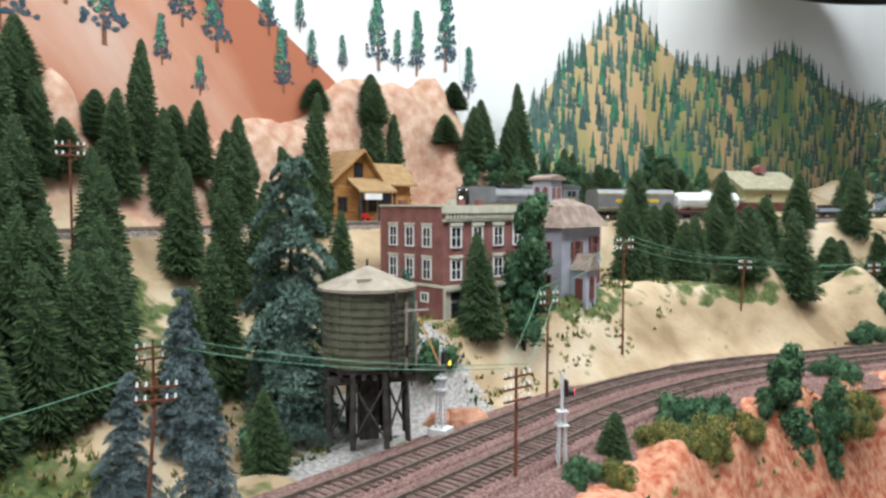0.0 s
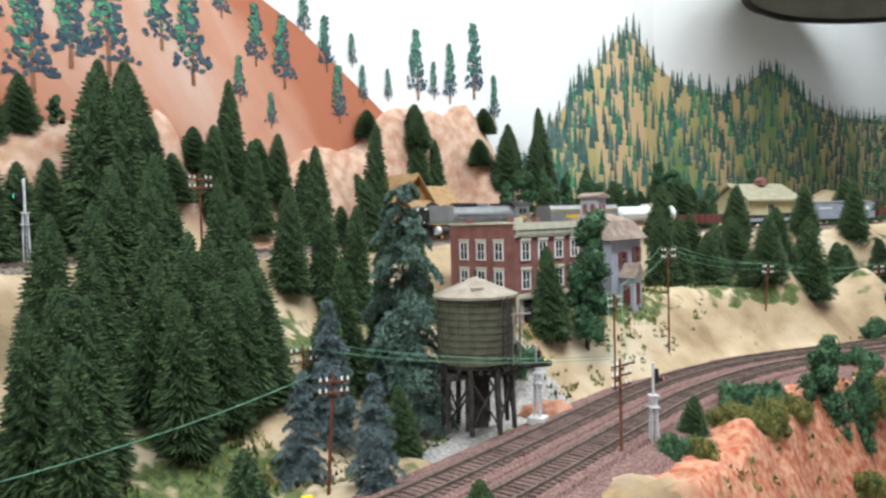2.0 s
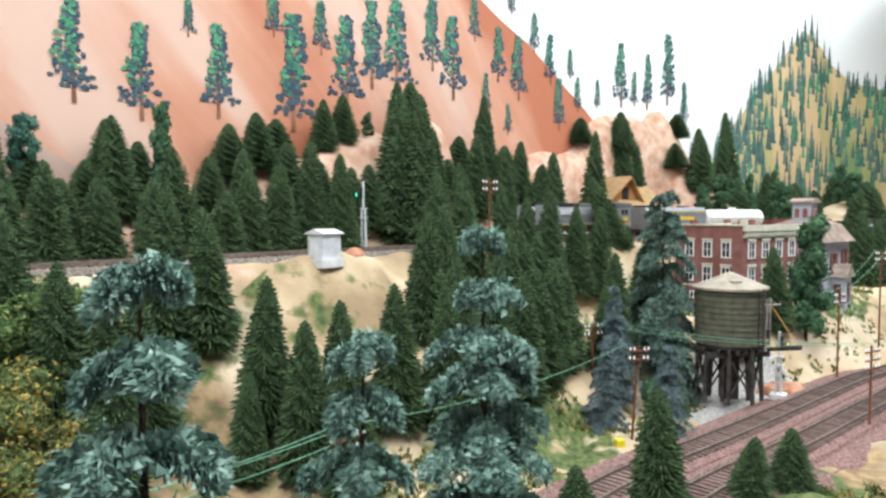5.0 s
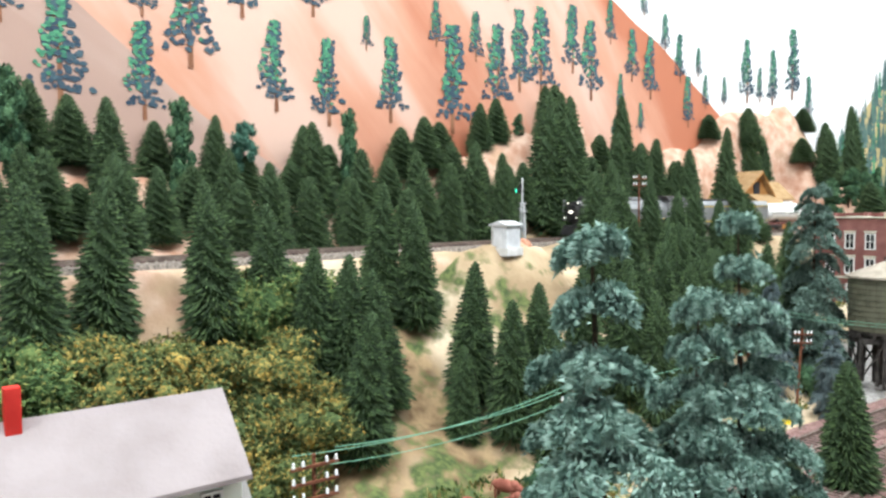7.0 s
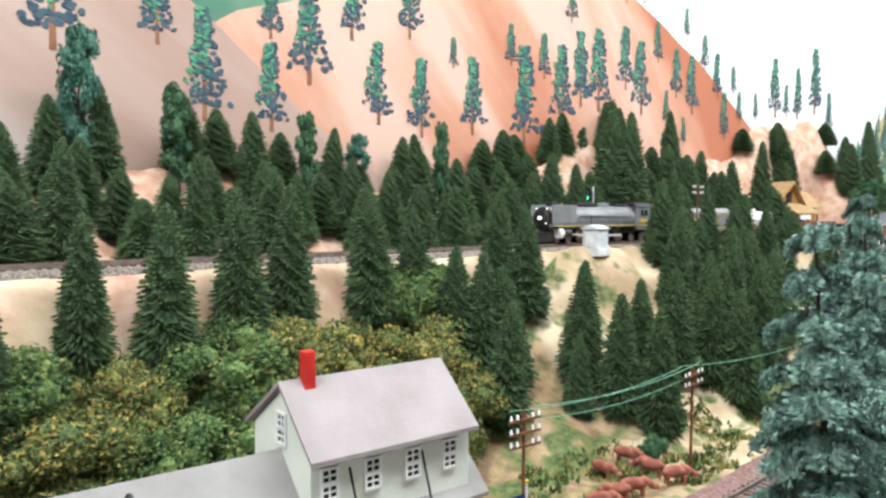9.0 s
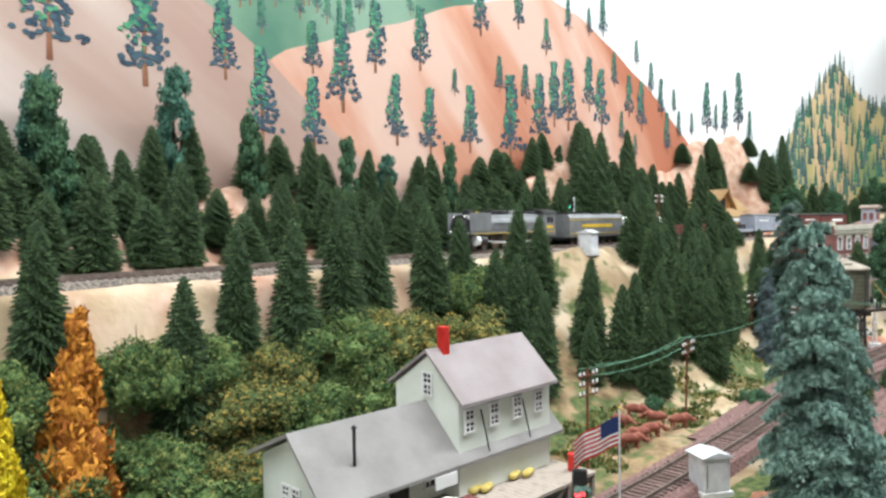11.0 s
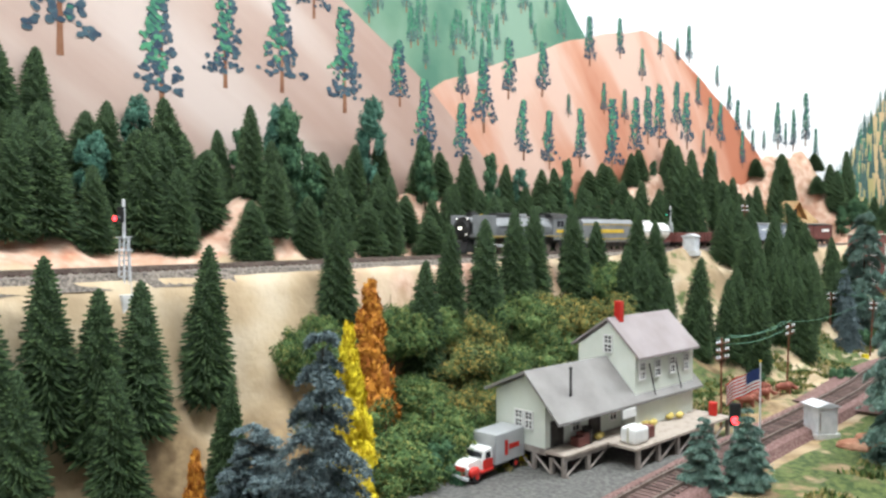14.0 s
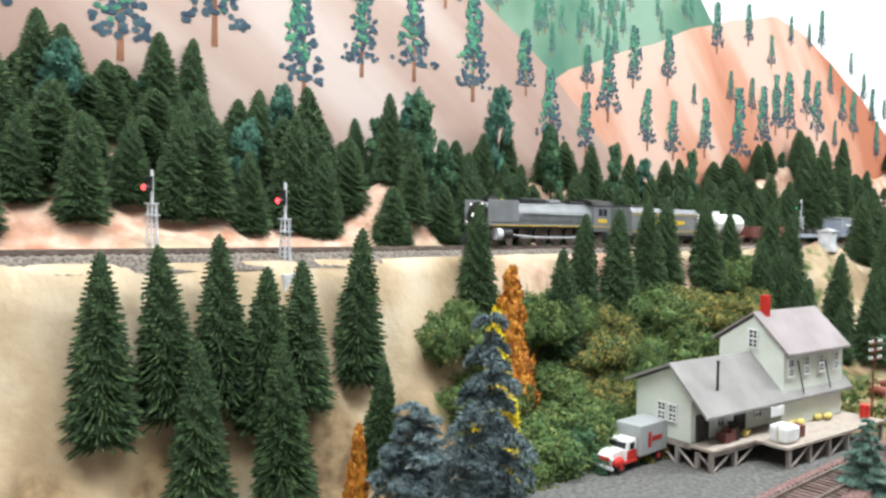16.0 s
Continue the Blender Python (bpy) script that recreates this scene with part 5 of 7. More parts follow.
def water_tower():
    t = thing("water_tower", pose(-0.062, 0.602, 1.207, 0, 0, 15), "olive wooden railway water tank on dark timber legs", "water tower")
    R = 0.0365
    n = 44
    tank = part("tank", rodded((0, 0, 0.066), (0, 0, 0.123), R - 0.0018, n=44), M_TANK, t)
    for i in range(n):
        a = 2 * math.pi * i / n
        m = Matrix.Rotation(a, 4, "Z")
        part("stave", boxed(R - 0.002, R + (0.0004 if i % 2 else 0), -math.pi * R / n * 0.97, math.pi * R / n * 0.97, 0.064, 0.124, m=m), M_TANK, tank)
    part("tank_bottom", rodded((0, 0, 0.060), (0, 0, 0.066), R - 0.0018, n=40), M_BLACKWOOD, t)
    for z in [0.068 + 0.0062 * i for i in range(9)]:
        bm = bmesh.new()
        m = 40
        q = [[bm.verts.new(((R + 0.0003 + d) * math.cos(6.2832 * k / m), (R + 0.0003 + d) * math.sin(6.2832 * k / m), z + e)) for k in range(m)] for d, e in ((0, 0), (0.0007, 0), (0.0007, 0.0009), (0, 0.0009))]
        for k in range(m):
            for j in range(3):
                bm.faces.new((q[j][k], q[j][(k + 1) % m], q[j + 1][(k + 1) % m], q[j + 1][k]))
        part("hoop", bm, M_HOOP, t)
    bm = bmesh.new()
    rod(bm, (0, 0, 0.124), (0, 0, 0.1265), R + 0.004, n=20)
    rod(bm, (0, 0, 0.1265), (0, 0, 0.1425), R + 0.0045, 0.0015, n=10)
    part("roof", bm, M_TANKROOF, t)
    part("roof_vent", rodded((0, 0, 0.142), (0, 0, 0.148), 0.0009), M_BLACKWOOD, t)
    part("hatch", boxed(-0.012, 0.0, -0.026, -0.016, 0.130, 0.1345, 0.0005), M_TANKROOF, t)
    for i in range(9):
        x = -0.034 + i * 0.0085
        half = math.sqrt(max(0.0001, (R - 0.001) ** 2 - x * x))
        part("joist", boxed(x - 0.0015, x + 0.0015, -half, half, 0.056, 0.0599), M_BLACKWOOD, t)
    for y in (-0.02, 0.0, 0.02):
        part("bearer", boxed(-0.036, 0.036, y - 0.002, y + 0.002, 0.050, 0.0558), M_BLACKWOOD, t)
    for i in range(8):
        a = 2 * math.pi * (i + 0.35) / 8
        c, s = math.cos(a), math.sin(a)
        part("leg", rodded((0.0345 * c, 0.0345 * s, 0.0), (0.0325 * c, 0.0325 * s, 0.0558), 0.0024, n=6), M_BLACKWOOD, t)
        c2, s2 = math.cos(a + math.pi / 4), math.sin(a + math.pi / 4)
        part("brace", rodded((0.034 * c, 0.034 * s, 0.006), (0.0325 * c2, 0.0325 * s2, 0.051), 0.0011, n=5), M_BLACKWOOD, t)
        if i % 2:
            part("brace", rodded((0.034 * c2, 0.034 * s2, 0.006), (0.0325 * c, 0.0325 * s, 0.051), 0.0011, n=5), M_BLACKWOOD, t)
    for x in (-0.014, 0.014):
        for y in (-0.013, 0.013):
            part("leg", rodded((x * 1.1, y * 1.1, 0.0), (x, y, 0.0498), 0.0024, n=6), M_BLACKWOOD, t)
    part("pipe_casing", boxed(-0.008, 0.008, -0.008, 0.008, 0.0, 0.0498, 0.0006), M_BLACKWOOD, t)
    part("spout", rodded((0.034, -0.02, 0.058), (0.050, -0.055, 0.066), 0.0022, 0.003, n=10), M_BLACKWOOD, t)
    part("spout_frame", one(lambda q: (rod(q, (0.026, -0.029, 0.062), (0.026, -0.031, 0.115), 0.0012), rod(q, (0.036, -0.02, 0.062), (0.036, -0.021, 0.115), 0.0012), rod(q, (0.024, -0.030, 0.108), (0.045, -0.025, 0.108), 0.0012))), M_POST, t)
    part("counterweight", rodded((0.026, -0.033, 0.072), (0.026, -0.033, 0.082), 0.0015), M_BLACK, t)
    part("guy_line", rodded((0.036, -0.021, 0.108), (0.048, -0.052, 0.068), 0.0007, n=4), M_CABIN, t)
    part("ladder", one(lambda q: [rod(q, (0.012 + d, -0.038, 0.058), (0.012 + d, -0.038, 0.126), 0.0007, n=5) for d in (0, 0.005)] + [rod(q, (0.012, -0.038, 0.06 + 0.005 * i), (0.017, -0.038, 0.06 + 0.005 * i), 0.0004, n=4) for i in range(13)]), M_BLACKWOOD, t)


water_tower()


def cabin():
    m = pose(-0.117, 1.072, 1.376, 0, 0, 40)
    t = thing("log_house", m, "orange log railway lodge with wide tan roofs and a side wing", "building")
    # the front gable faces -y; the roof comes lower on the -x side
    part("footing", boxed(-0.056, 0.032, -0.034, 0.098, -0.014, -0.0002), M_DECK, t)
    for i in range(9):
        part("log", boxed(-0.048, 0.028, 0.0, 0.096, i * 0.0056, 0.0053 + i * 0.0056, 0.0009), M_CABIN, t)
    part("gable", one(lambda q: prism(q, [(-0.047, 0.0506), (-0.047, 0.0575), (0.0, 0.0965), (0.027, 0.0595), (0.027, 0.0506)], 0.001, 0.095)), M_CABIN, t)
    part("roof", one(lambda q: prism(q, [(-0.063, 0.0465), (-0.063, 0.0492), (0.0, 0.103), (0.0, 0.0985)], -0.008, 0.104)), M_CABINROOF, t)
    part("roof", one(lambda q: prism(q, [(0.036, 0.0505), (0.036, 0.0535), (0.0002, 0.103), (0.0002, 0.0985)], -0.008, 0.104)), M_CABINROOF, t)
    for s, x0, x1, z0, z1 in ((-1, -0.063, 0.0, 0.0465, 0.0985), (1, 0.036, 0.0, 0.0505, 0.0985)):
        part("bargeboard", rodded((x0, -0.0088, z0 + 0.001), (x1, -0.0088, z1 + 0.001), 0.0011, n=5), M_CABIN, t)
    part("attic_window", boxed(-0.013, 0.002, -0.0003, 0.0008, 0.062, 0.083), M_DARK, t)
    part("porch_roof", one(lambda q: prism(q, [(-0.0002, 0.058), (-0.0002, 0.061), (-0.034, 0.0425), (-0.034, 0.0395)], -0.026, 0.038, "x")), M_CABINROOF, t)
    for x in (-0.024, 0.008, 0.035):
        part("porch_post", boxed(x - 0.0013, x + 0.0013, -0.0325, -0.030, -0.0002, 0.0405), M_BLACKWOOD, t)
    part("sign_board", boxed(-0.019, 0.010, -0.0362, -0.0348, 0.030, 0.0385), M_WHITE, t, "blank white sign board under the porch roof")
    part("door", boxed(-0.006, 0.006, -0.0013, -0.0002, 0.0, 0.030), M_BLACKWOOD, t)
    for x in (-0.034, 0.018):
        window(t, x, -0.0002, 0.014, 0.012, 0.018, cols=2, trim=M_BLACKWOOD)
    for y in (0.03, 0.066):
        window(t, -0.0482, y, 0.014, 0.018, 0.020, cols=2, trim=M_BLACKWOOD, axis="y")
    w = part("wing", boxed(0.0285, 0.104, 0.022, 0.078, -0.012, 0.056), M_CABIN, t)
    part("wing_gable", one(lambda q: prism(q, [(0.023, 0.0562), (0.077, 0.0562), (0.05, 0.080)], 0.029, 0.1035, "x")), M_CABIN, w)
    part("wing_roof", one(lambda q: prism(q, [(0.012, 0.0505), (0.012, 0.0535), (0.05, 0.0865), (0.088, 0.0535), (0.088, 0.0505), (0.05, 0.0835)], 0.02, 0.112, "x")), M_CABINROOF, w)
    part("wing_window", boxed(0.044, 0.068, 0.0208, 0.0218, 0.024, 0.042), M_DARK, w)
    for k, (dx, c) in enumerate(((-0.012, M_RED), (0.017, M_BLUE))):
        b = thing("bench", m @ pose(dx, -0.027, 0.0), ("red" if k == 0 else "blue") + " painted bench outside the log house", "bench")
        part("seat", boxed(-0.006, 0.006, -0.003, 0.003, 0.004, 0.0055), c, b)
        part("backrest", boxed(-0.006, 0.006, 0.0031, 0.0042, 0.004, 0.011), c, b)
        for s in (-1, 1):
            part("leg", boxed(s * 0.005 - 0.001, s * 0.005 + 0.001, -0.003, 0.003, 0.0, 0.0039), c, b)


cabin()


def yellow_station():
    t = thing("yellow_station", pose(0.64, 1.545, 1.362, 0, 0, 22), "pale yellow two-storey station with an olive grey roof", "building")
    part("wall", boxed(-0.015, 0.125, 0, 0.10, 0, 0.072), M_YHOUSE, t)
    part("gable", one(lambda q: prism(q, [(0.0, 0.0722), (0.10, 0.0722), (0.05, 0.102)], -0.0148, 0.1248, "x")), M_YHOUSE, t)
    bm = bmesh.new()
    prism(bm, [(-0.012, 0.066), (-0.012, 0.070), (0.05, 0.108), (0.05, 0.104)], -0.03, 0.14, "x")
    prism(bm, [(0.112, 0.066), (0.112, 0.070), (0.0501, 0.108), (0.0501, 0.104)], -0.03, 0.14, "x")
    part("roof", bm, M_YROOF, t)
    part("dormer", one(lambda q: prism(q, [(0.052, 0.104), (0.052, 0.116), (0.063, 0.122), (0.074, 0.116), (0.074, 0.104)], 0.03, 0.05)), M_BRICK, t)
    part("canopy", one(lambda q: prism(q, [(-0.0152, 0.045), (-0.0152, 0.048), (-0.07, 0.034), (-0.07, 0.031)], -0.01, 0.11)), M_YROOF, t)
    for yy in (-0.006, 0.105):
        part("canopy_post", rodded((-0.066, yy, 0), (-0.066, yy, 0.032), 0.0015), M_YHOUSE, t)
    window(t, 0.05, 0, 0.036, 0.018, 0.022, trim=M_CREAM, cols=2)
    window(t, 0.10, 0, 0.01, 0.018, 0.02, trim=M_CREAM, cols=2)
    window(t, 0.02, 0, 0.01, 0.018, 0.02, trim=M_CREAM, cols=2)
    part("attic_window", boxed(-0.0165, -0.0153, 0.044, 0.056, 0.075, 0.09), M_DARK, t)


yellow_station()


def depot():
    ox, oy = xy(0.0, 0.0)
    zb = 1.208
    t = thing("freight_depot", pose(ox, oy, zb, 0, 0, WALL_ANGLE), "pale mint freight depot with grey roofs on a raised platform", "building")
    # here x runs along the wall, and -y towards the track: y = -v
    low0, low1, up0, up1 = -0.238, -0.006, -0.119, -0.008
    part("wall", one(lambda q: prism(q, [(-0.444, 0.0), (-0.444, 0.045), (-0.425, 0.0655), (-0.383, 0.046), (-0.383, 0.0)], low0, low1, "x")), M_DEPOT, t)
    part("upper_wall", one(lambda q: prism(q, [(-0.460, 0.0), (-0.460, 0.073), (-0.428, 0.104), (-0.390, 0.078), (-0.390, 0.0)], up0, up1, "x")), M_DEPOT, t)
    bm = bmesh.new()
    prism(bm, [(-0.466, 0.0255), (-0.466, 0.028), (-0.425, 0.0695), (-0.425, 0.067)], low0 - 0.008, 0.004, "x")
    prism(bm, [(-0.374, 0.0445), (-0.374, 0.047), (-0.4251, 0.0695), (-0.4251, 0.067)], low0 - 0.008, up0, "x")
    part("roof", bm, M_ROOFGREY, t, "grey roof that sweeps out over the platform")
    bm = bmesh.new()
    prism(bm, [(-0.4665, 0.0695), (-0.4665, 0.072), (-0.428, 0.109), (-0.428, 0.1065)], up0 - 0.003, up1 + 0.003, "x")
    prism(bm, [(-0.382, 0.076), (-0.382, 0.078), (-0.4281, 0.109), (-0.4281, 0.1065)], up0 - 0.003, up1 + 0.003, "x")
    part("upper_roof", bm, M_ROOFPINK, t)
    part("chimney", boxed(-0.108, -0.101, -0.434, -0.427, 0.095, 0.125, 0.0005), M_RED, t)
    part("stovepipe", one(lambda q: (rod(q, (-0.209, -0.450, 0.045), (-0.209, -0.450, 0.070), 0.0012), rod(q, (-0.209, -0.450, 0.070), (-0.209, -0.450, 0.072), 0.0024, 0.001))), M_BLACK, t)
    for i in range(4):
        x = -0.108 + i * 0.028
        for dz in (0.049, 0.058):
            window(t, x, -0.4602, dz, 0.0085, 0.0065, rows=2, cols=2, sill=False)
    for yy in (-0.413, -0.425):
        for dz in (0.016, 0.024):
            window(t, low0 - 0.0002, yy, dz, 0.0075, 0.006, rows=2, cols=2, axis="y")
    window(t, up0 - 0.0002, -0.428, 0.083, 0.008, 0.007, rows=2, cols=2, axis="y")
    window(t, up0 - 0.0002, -0.428, 0.074, 0.008, 0.007, rows=2, cols=2, axis="y")
    for x in (-0.222, -0.165, -0.085, -0.03):
        part("door", boxed(x - 0.009, x + 0.009, -0.4452, -0.4442, 0.0005, 0.024), M_BLACKWOOD, t)
    for x in (-0.195, -0.135, -0.115, -0.06):
        window(t, x, -0.4442, 0.010, 0.010, 0.010, rows=2, cols=2)
    for x in (-0.095, -0.045):
        part("roof_strut", rodded((x, -0.4605, 0.063), (x + 0.004, -0.4655, 0.031), 0.0007, n=5), M_BLACK, t)
    part("signboard", boxed(-0.150, -0.128, -0.4672, -0.4664, 0.016, 0.025), M_WHITE, t, "blank white sign hung from the eave")
    # platform
    pl = thing("loading_platform", pose(ox, oy, zb, 0, 0, WALL_ANGLE), "weathered plank loading platform on braced timber posts", "platform")
    for i in range(42):
        x = -0.240 + i * 0.0058
        d = -0.468 if x < -0.178 else -0.499
        part("plank", boxed(x, x + 0.0054, d, -0.4455, -0.003, -0.0006), M_DECK, pl)
    part("beam", boxed(-0.24, 0.003, -0.4670, -0.4645, -0.0068, -0.0032), M_POST, pl)
    part("sill_beam", boxed(low0, low1, -0.4444, -0.383, -0.006, -0.0004), M_POST, pl)
    base = -0.024
    for i in range(8):
        x = -0.237 + i * 0.034
        y = -0.465 if x < -0.178 else -0.496
        part("post", boxed(x - 0.0018, x + 0.0018, y - 0.0018, y + 0.0018, base, -0.0032), M_POST, pl)
        if i < 7:
            part("brace", rodded((x, y, base + 0.002), (x + 0.033, y, -0.005), 0.0013, n=4), M_POST, pl)
    for i in range(4):
        y = -0.388 - i * 0.021
        part("post", boxed(-0.2385, -0.235, y - 0.0018, y + 0.0018, base, -0.0062), M_POST, pl)
        part("brace", rodded((-0.2368, y, -0.007), (-0.2368, y - 0.020, base + 0.002), 0.0013, n=4), M_POST, pl)

    def at(x, y, z=0.0):
        a, b = xy(x, -y - 0.021)
        return pose(a, b, zb + z, 0, 0, WALL_ANGLE)
    for x, y, m, name, label in ((-0.205, -0.478, M_MAROON, "crate", "stacked reddish brown crates on the platform"), (-0.14, -0.505, M_MAROON, "crate", "reddish brown crate on the platform")):
        c = thing(name, at(x, y), label, "crate", "freight on the platform")
        for k, (a, b, h) in enumerate(((-0.007, 0, 0.008), (0.003, 0.001, 0.011))):
            part("box", boxed(a, a + 0.009, b - 0.005, b + 0.005, 0.0, h, 0.0006), m, c)
    c = thing("canvas_bale", at(-0.158, -0.506), "large off-white canvas bale on the platform", "bale", "freight on the platform")
    part("bale", boxed(-0.011, 0.011, -0.009, 0.009, 0, 0.015, 0.003), M_WHITE, c)
    part("strap", boxed(-0.0115, 0.0115, -0.001, 0.001, 0.0005, 0.0156), M_CREAM, c)
    for x, y in ((-0.176, -0.478), (-0.105, -0.482), (-0.096, -0.486), (-0.06, -0.484), (-0.048, -0.488)):
        c = thing("feed_sack", at(x, y), "mustard yellow sacks of feed on the platform", "sack", "freight on the platform")
        part("sack", one(lambda q: (ball(q, (0, 0, 0.003), 0.005, 2, (1, 0.7, 0.6)), ball(q, (0.006, 0.002, 0.003), 0.005, 2, (1, 0.7, 0.6)))), M_MUSTARD, c, smooth_faces=True)
    for x, y, m in ((-0.188, -0.474, M_BLACK), (-0.193, -0.478, M_BLACK), (-0.008, -0.505, M_RED)):
        c = thing("drum", at(x, y), ("black" if m is M_BLACK else "red") + " steel drum on the platform", "drum", "freight on the platform")
        part("drum_body", rodded((0, 0, 0), (0, 0, 0.0125), 0.0045, n=16), m, c)
        part("rim", rodded((0, 0, 0.0126), (0, 0, 0.0134), 0.0048, n=16), m, c)


depot()


def truck():
    x, y = xy(-0.272, 0.41)
    t = thing("delivery_truck", pose(x, y, 1.1885, 0, 0, WALL_ANGLE + 6) @ Matrix.Scale(0.9, 4), "vintage red and white truck with a grey box body", "truck")
    # faces -x
    part("cargo_box", boxed(-0.012, 0.036, -0.0145, 0.0145, 0.010, 0.040, 0.0012), M_TRUCKGREY, t)
    part("box_lettering", boxed(0.002, 0.007, -0.0149, -0.01465, 0.017, 0.032), M_RED, t, "red bars of lettering on the box")
    part("box_lettering", boxed(0.009, 0.026, -0.0149, -0.01465, 0.022, 0.027), M_RED, t)
    part("chassis", boxed(-0.044, 0.035, -0.009, 0.009, 0.0055, 0.0098), M_BLACK, t)
    c = part("cab", one(lambda q: prism(q, [(-0.030, 0.008), (-0.030, 0.018), (-0.026, 0.0275), (-0.0145, 0.0285), (-0.0135, 0.008)], -0.0115, 0.0115)), M_WHITE, t, "white cab")
    part("windscreen", boxed(-0.0292, -0.0272, -0.0095, 0.0095, 0.0195, 0.0255), M_DARK, c)
    for s in (-1, 1):
        part("side_window", boxed(-0.0245, -0.0175, s * 0.0118 - 0.0002, s * 0.0118 + 0.0002, 0.0195, 0.0255), M_DARK, c)
    part("hood", one(lambda q: prism(q, [(-0.048, 0.007), (-0.049, 0.015), (-0.045, 0.0185), (-0.0302, 0.0195), (-0.0302, 0.007)], -0.0075, 0.0075)), M_WHITE, t)
    part("grille", boxed(-0.0502, -0.0491, -0.006, 0.006, 0.0065, 0.0145), M_RED, t)
    for s in (-1, 1):
        part("fender", one(lambda q, s=s: (ball(q, (-0.041, s * 0.0105, 0.0095), 0.0062, 2, (1.3, 0.62, 0.9)), box(q, -0.037, -0.013, s * 0.0105 - 0.002, s * 0.0105 + 0.002, 0.006, 0.009))), M_RED, t, smooth_faces=True)
        part("headlight", one(lambda q, s=s: ball(q, (-0.0485, s * 0.0085, 0.0135), 0.0018, 2)), M_GLASSWHITE, t)
    part("door_panel", boxed(-0.029, -0.0138, -0.0119, -0.0116, 0.009, 0.0185), M_RED, t)
    part("bumper", boxed(-0.0545, -0.0525, -0.0135, 0.0135, 0.0045, 0.0078, 0.0005), M_SILVER, t)
    for xx in (-0.040, 0.022):
        for s in (-1, 1):
            w = part("wheel", rodded((xx, s * 0.0095, 0.0055), (xx, s * 0.0135, 0.0055), 0.0055, n=18), M_BLACK, t)
            part("hub", rodded((xx, s * 0.0136, 0.0055), (xx, s * 0.0141, 0.0055), 0.0026, n=12), M_RED, w)


truck()


# ---- line side ----
def signal(x, y, z, h, heading, lens, label, plinth=True, second=None):
    t = thing("signal_mast", pose(x, y, z, 0, 0, heading), label, "signal", "railway signals")
    part("base", boxed(-0.0085, 0.0085, -0.0085, 0.0085, -0.02 if plinth else -0.004, 0.003, 0.0006), M_CONCRETE, t)
    lat = bmesh.new()
    k = 0.62 * h
    for sx, sy in ((-1, -1), (1, -1), (1, 1), (-1, 1)):
        rod(lat, (sx * 0.0036, sy * 0.003, 0.003), (sx * 0.0022, sy * 0.002, k), 0.0008, n=5)
    for i in range(11):
        z0 = 0.004 + (k - 0.005) * i / 10
        q = 0.0036 - 0.0014 * i / 10
        for sy in (-1, 1):
            rod(lat, (-q, sy * q * 0.85, z0), (q, sy * q * 0.85, z0), 0.0005, n=4)
    part("lattice", lat, M_SILVER, t)
    part("platform", boxed(-0.005, 0.005, -0.0045, 0.0045, k * 0.78, k * 0.78 + 0.001), M_SILVER, t)
    part("landing", boxed(-0.0042, 0.0042, -0.0042, 0.0042, k, k + 0.001), M_SILVER, t)
    part("mast", rodded((0, 0, k), (0, 0, h), 0.0013), M_SILVER, t)
    part("cap", one(lambda q: ball(q, (0, 0, h), 0.0016, 1)), M_SILVER, t)
    zc = k + 0.62 * (h - k)
    hd = part("head", one(lambda q: (box(q, -0.003, 0.003, -0.0042, -0.0015, zc - 0.0065, zc + 0.0065, 0.0008), rod(q, (0, -0.0045, zc - 0.003), (0, -0.0085, zc - 0.003), 0.0027, 0.0027, 12))), M_BLACK, t)
    part("lens", rodded((0, -0.0086, zc - 0.003), (0, -0.0089, zc - 0.003), 0.0022, n=14), lens, hd)
    if second:
        part("lens", rodded((0, -0.0043, zc + 0.003), (0, -0.0047, zc + 0.003), 0.0018, n=12), second, hd)
    part("ladder", one(lambda q: [rod(q, (0.0055 + d, 0, 0.0), (0.0035 + d, 0, k), 0.0003, n=4) for d in (0, 0.003)]), M_SILVER, t)


signal(-0.002, 0.622, 1.206, 0.073, 62, M_LYEL, "silver lattice signal with a yellow light by the track", False)
signal(0.090, 0.550, 1.196, 0.076, 95, M_LRED, "silver lattice signal with a black head on a concrete base")
signal(-0.482, 0.612, 1.370, 0.082, -60, M_LGREEN, "silver lattice signal by the upper line", False)
signal(-1.040, -0.297, 1.352, 0.078, -18, M_LRED, "silver lattice signal showing red, on a concrete block")
signal(-1.151, -0.323, 1.367, 0.072, -12, M_LRED, "silver lattice signal showing red behind the upper line", False)


def block_signal():
    x, y = -0.533, -0.135
    t = thing("block_signal", pose(x, y, ground(x, y) - 0.002, 0, 0, -5), "low black signal with red and green lights by the depot", "signal")
    part("post", rodded((0, 0, 0), (0, 0, 0.05), 0.0012), M_SILVER, t)
    h = part("head", boxed(-0.0052, 0.0052, -0.002, 0.002, 0.040, 0.062, 0.0018), M_BLACK, t)
    part("lens", rodded((0, -0.0022, 0.046), (0, -0.003, 0.046), 0.0036, n=16), M_LRED, h)
    part("bracket", boxed(0.0, 0.007, -0.001, 0.001, 0.036, 0.0385), M_GLASSWHITE, t)


block_signal()


